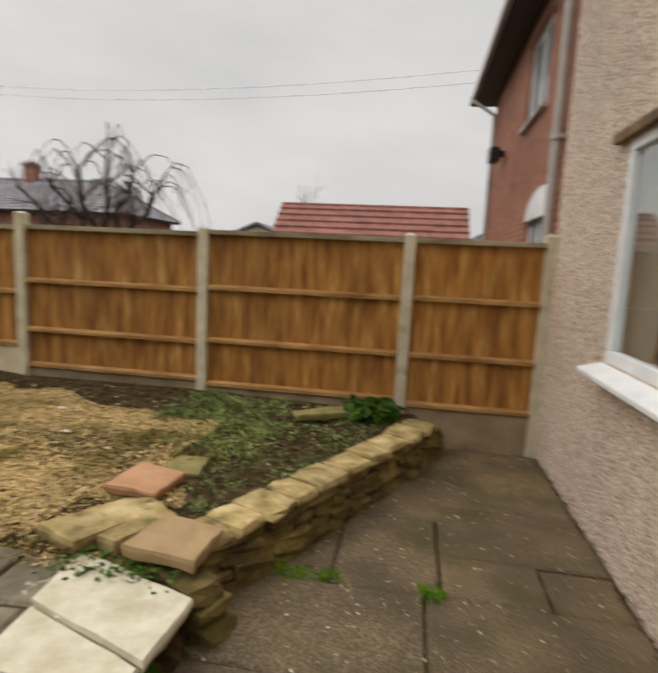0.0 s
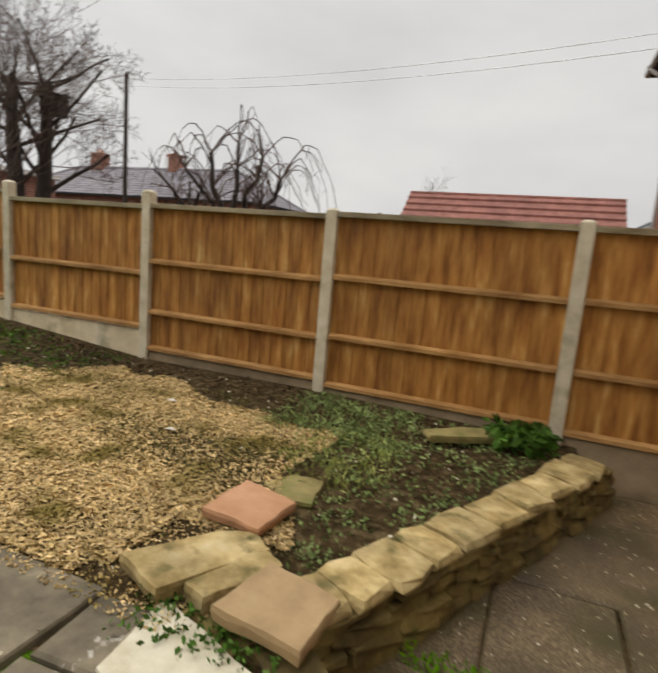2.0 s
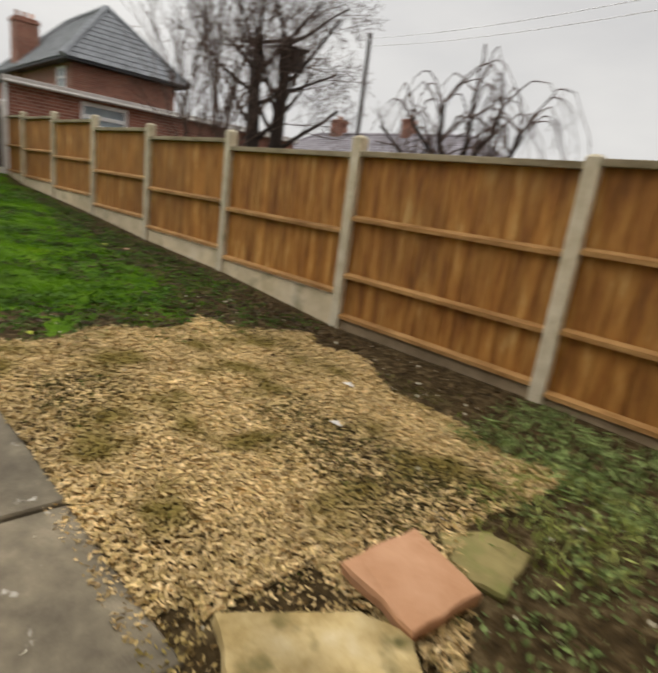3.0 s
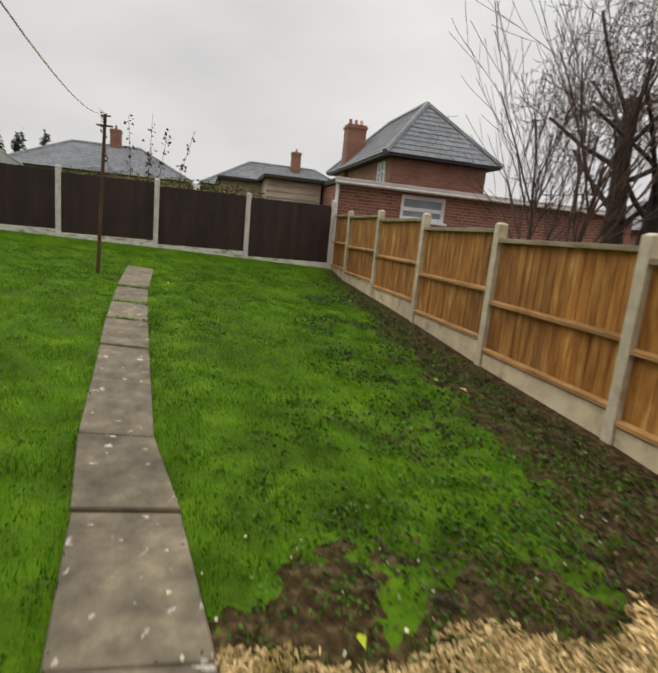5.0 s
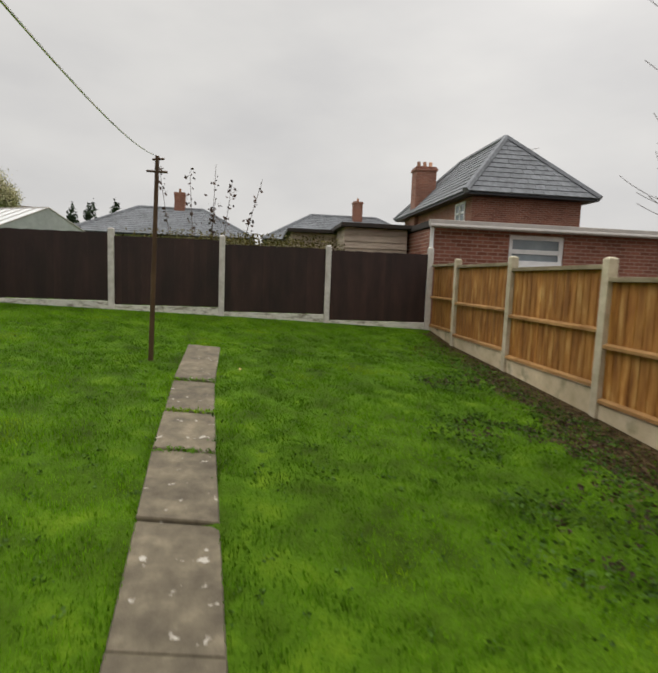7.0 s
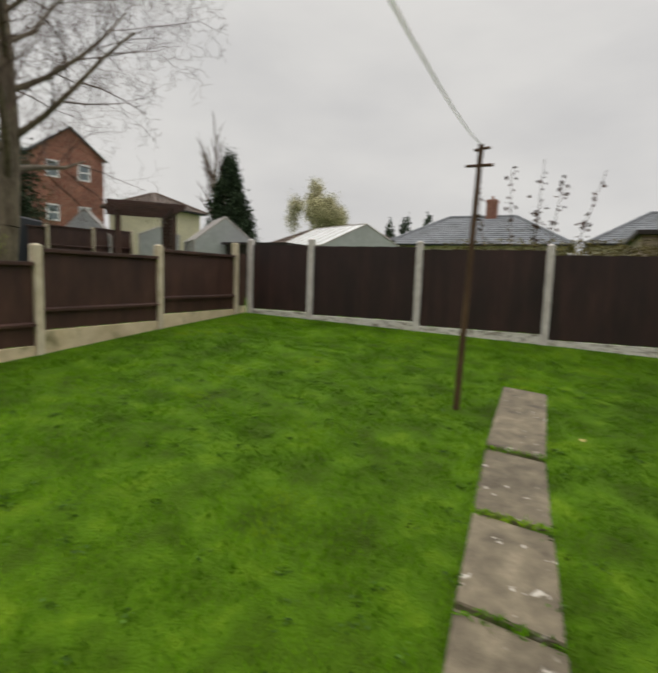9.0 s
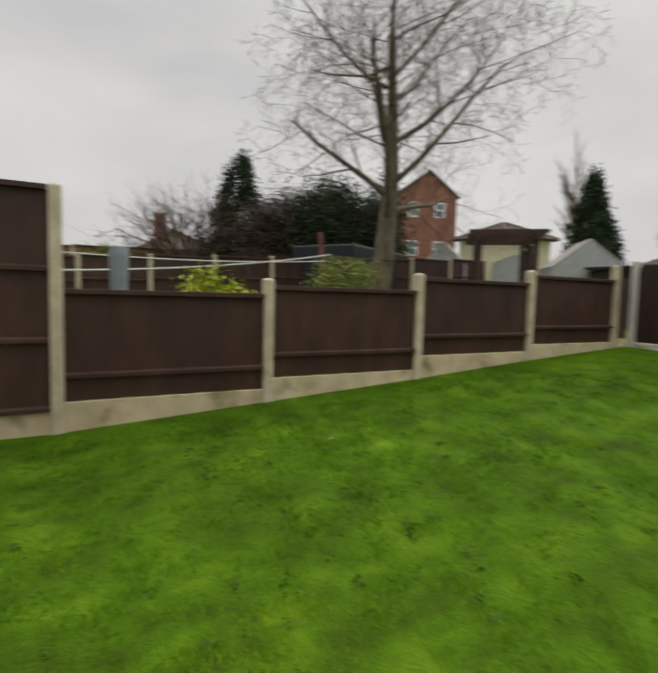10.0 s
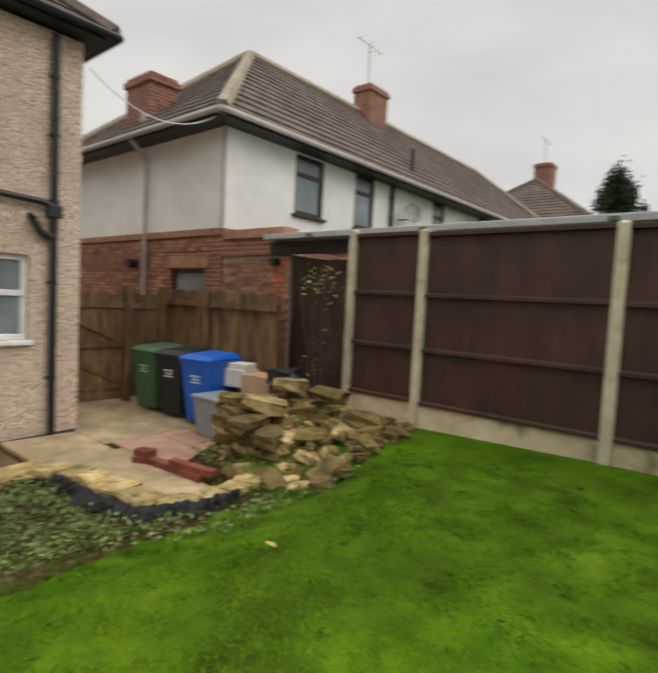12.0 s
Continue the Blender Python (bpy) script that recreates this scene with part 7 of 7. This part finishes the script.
X, Y = U(-2.4, -0.35, 900), U(1.95, 4.2, 900)
ok = in_bed(X, Y)
scatter("bed_weeds", "small grey-green weed leaves over the dark soil bed", "weeds", X[ok][:260], Y[ok][:260], 0.014, M_WEEDP, 0.02, 0.5, 0.6, 0.05, 9)
X, Y = U(-2.3, -1.3, 130), U(3.3, 4.15, 130)
scatter("grass_tuft", "rough tuft of green and yellowing grass by the fence foot", "grass", X, Y, 0.035, M_WEEDP, 0.06, -0.6, 0.14, 0.04, 9)
X, Y = U(-1.95, -1.35, 90), U(2.75, 3.5, 90)
scatter("grass_tuft", "rough yellowing grass spreading between flag and soil bed", "grass", X, Y, 0.026, M_HEDGE, 0.05, -0.6, 0.16, 0.05, 9)
X, Y = U(-4.4, -1.9, 520), U(1.75, 3.7, 520)
ok = lookup(X, Y) < -0.12
scatter("chip_moss", "olive grass and moss coming up through the wood chips", "grass", X[ok], Y[ok], 0.014, M_SCRUB, 0.03, -0.2, 0.3, 0.06, 40)
X, Y = U(-0.85, -0.45, 60), U(3.85, 4.2, 60)
scatter("broadleaf_weeds", "clump of broad green leaves at the foot of a post", "weeds", X, Y, 0.045, M_WEED, 0.12, 0.1, 0.5, 0.04, 5)
X = np.concatenate([U(-1.8, -1.5, 40), U(-1.65, -1.2, 50), U(-1.2, -1.08, 20)])
Y = np.concatenate([U(1.45, 1.75, 40), U(1.5, 1.65, 50), U(1.45, 1.75, 20)])
scatter("step_weeds", "green weeds growing in the gaps beside the cream slab", "weeds", X[::2], Y[::2], 0.014, M_WEED, 0.04, 0.2, 0.6, 0.03, 8)
X, Y = U(-1.0, -0.62, 40), np.full(40, 2.09) + U(-0.03, 0.05, 40)
scatter("joint_weeds", "sprigs of green weed in the paving joints", "weeds", np.concatenate([X, U(-0.22, -0.1, 25)]), np.concatenate([Y, U(2.0, 2.12, 25)]), 0.016, M_GRASS, 0.05, 0.0, 0.35, 0.015, 6)
X, Y = U(-5.2, -3.6, 2500), U(2.3, 4.2, 2500)
ok = (X + 0.5 * (4.1 - Y) < -4.0 + lookup(X, Y)) | (Y > 3.85)
scatter("leaf_litter", "dark dead leaves and twigs at the edge of the chips", "leaf litter", X[ok], Y[ok], 0.02, M_LITTER, 0.02, 0.6, 0.35)
X, Y = U(-14.5, -1.0, 5000), U(3.0, 4.25, 5000)
ok = Y > 3.95 - (X + 14.5) * 0.06 + lookup(X, Y)
scatter("leaf_litter", "fallen leaves on bare soil along the orange fence", "leaf litter", X[ok], Y[ok], 0.018, M_LITTER, 0.02, 0.6, 0.5)
X, Y = U(-13.0, -4.2, 1100), U(1.4, 4.1, 1100)
ok = Y > 4.1 - (X + 14.5) * 0.24 + 1.6 * lookup(X, Y)
scatter("lawn_weeds", "darker clover-like weeds among the thin lawn by the fence", "weeds", X[ok], Y[ok], 0.014, M_WEED, 0.025, 0.5, 0.7, 0.07, 18)
X, Y = U(-14.0, -3.2, 900), U(-4.3, 3.6, 900)
ok = ~on_path(X, Y)
scatter("lawn_clover", "small dark broadleaf clumps dotted through the lawn", "weeds", X[ok], Y[ok], 0.011, M_WEED, 0.018, 0.5, 0.7, 0.025, 9)
X, Y = U(-11.5, -4.0, 1400), U(1.4, 4.1, 1400)
ok = Y > 4.2 - (X + 14.5) * 0.17 + 1.2 * lookup(X, Y)
scatter("lawn_leaves", "dark wet leaf clumps over the thin lawn by the fence", "leaf litter", X[ok], Y[ok], 0.016, M_SOIL, 0.024, 0.5, 0.7, 0.035, 6)
X, Y = U(-3.4, -1.2, 1500), U(-3.4, 0.4, 1500)
ok = (X < np.interp(Y, BY, BX) - 0.12) & (X > np.interp(Y, [-3.4, -2.2, -1.7, -1.2, -0.6, 0.4], [-3.7, -3.6, -3.1, -2.7, -2.4, -2.2]) + 0.3 * lookup(X, Y))
scatter("border_weeds", "low grey-green weeds and leaves along the yard edge", "weeds", X[ok][:230], Y[ok][:230], 0.022, M_WEEDP, 0.05, 0.3, 0.6, 0.06, 12)
scatter("border_weeds", "small dark green weeds among the pale ones by the yard", "weeds", X[ok][330:430], Y[ok][330:430], 0.018, M_WEED, 0.04, 0.3, 0.6, 0.06, 9)
scatter("leaf_litter", "dead leaves and bits strewn over the soil by the yard", "leaf litter", U(-2.75, -1.4, 5200), U(-1.7, 0.2, 5200), 0.014, M_WEEDP, 0.015, 0.7, 0.5)
X, Y = U(-3.3, -2.1, 200), U(-3.6, -2.8, 200)
scatter("border_grass", "rough green grass at the foot of the stone heap", "grass", X, Y, 0.03, M_GRASS, 0.05, -0.6, 0.14, 0.05, 14)
J = np.repeat(np.array([-12.66, -10.82, -9.8, -8.94]), 60)
X, Y = J + U(-0.03, 0.03, len(J)), (np.interp(J, PX, PR) + np.interp(J, PX, PL)) / 2 + U(-0.22, 0.22, len(J))
scatter("joint_grass", "grass growing in the joints of the garden path", "grass", X, Y, 0.02, M_GRASS, 0.03, -0.3, 0.2, 0.012, 3)
X, Y = U(-2.9, -1.4, 6500), U(1.5, 2.7, 6500)
X, Y = X[X < -1.68 - 0.3 * (Y - 2.0)], Y[X < -1.68 - 0.3 * (Y - 2.0)]
scatter("leaf_litter", "bits of bark and leaf on soil between the flags", "leaf litter", X, Y, 0.011, M_CHIP, 0.012, 0.7, 0.45)
X, Y = U(-3.3, -1.5, 900), U(-4.6, -3.1, 900)
P = np.stack([X, Y, np.array([max(gz(a, b) + 0.02 if a < -2.6 else 0.2, heap_h(a, b) - 0.12) for a, b in zip(X, Y)]) + U(0, 0.1, 900)], 1)
P = P[patchy(X, Y, 2.2, 7) > 0.05]
tagged(part("heap_weeds", leaf_mesh("heap_weeds", P, 0.025, M_WEEDP, rngg), None, None), label="grey-green weeds sprouting between the heaped stones", category="weeds", kind="stuff")
X, Y = U(-5.3, -0.9, 400), U(1.2, 4.2, 400)
scatter("pebbles", "small pale stones lying on the soil and chips", "pebbles", X, Y, 0.012, M_CREAM, 0.012, 0.8, 0.8)
X, Y = U(-0.9, 0.75, 620), U(0.6, 4.2, 620)
ok = X > np.interp(Y, BY, BX) + 0.15
scatter("paving_debris", "scattered pale flecks and bits on the paving", "debris", X[ok], Y[ok], 0.009, M_CREAM, 0.0, 0.95, 0.5).location.z = 0.03
X, Y = 0.815 - np.abs(U(-0.05, 0.05, 260)), U(0.6, 4.3, 260)
scatter("wall_foot_grit", "grit and dead leaves gathered at the foot of the wall", "debris", X, Y, 0.012, M_LITTER, 0.0, 0.7, 0.6).location.z = 0.035
for x, y, m, lab, s in [(-7.35, 3.5, M_YELLOW, "yellow fallen leaf on the bare soil", 0.05), (-2.7, 2.85, M_FOAM, "crumpled white scrap lying on the wood chips", 0.045), (-3.05, 3.3, M_FOAM, "small white scrap on the chips near the fence", 0.05),
                        (-3.9, -1.9, M_CHIP, "tan fallen leaf on the lawn", 0.05), (-7.1, 3.65, M_CARD, "orange-brown fallen leaf on the bare soil", 0.06), (-4.6, 1.95, M_YELLOW, "yellow fallen leaf on the lawn edge", 0.04),
                        (-8.9, -3.3, M_CHIP, "pale fallen leaf on the lawn", 0.04), (-11.3, 0.9, M_CHIP, "pale leaf beside the end of the path", 0.04)]:
    g = Geo().add([(-s, 0, 0), (-0.3 * s, -0.45 * s, 0.01), (s, 0, 0.004), (-0.2 * s, 0.5 * s, 0.014), (0, 0, 0.018)], [(0, 1, 4), (1, 2, 4), (2, 3, 4), (3, 0, 4)])
    o = solo("fallen_leaf" if "leaf" in lab else "scrap", g, m, lab, "leaf" if "leaf" in lab else "litter")
    o.location = (x, y, gz(x, y) + 0.035)
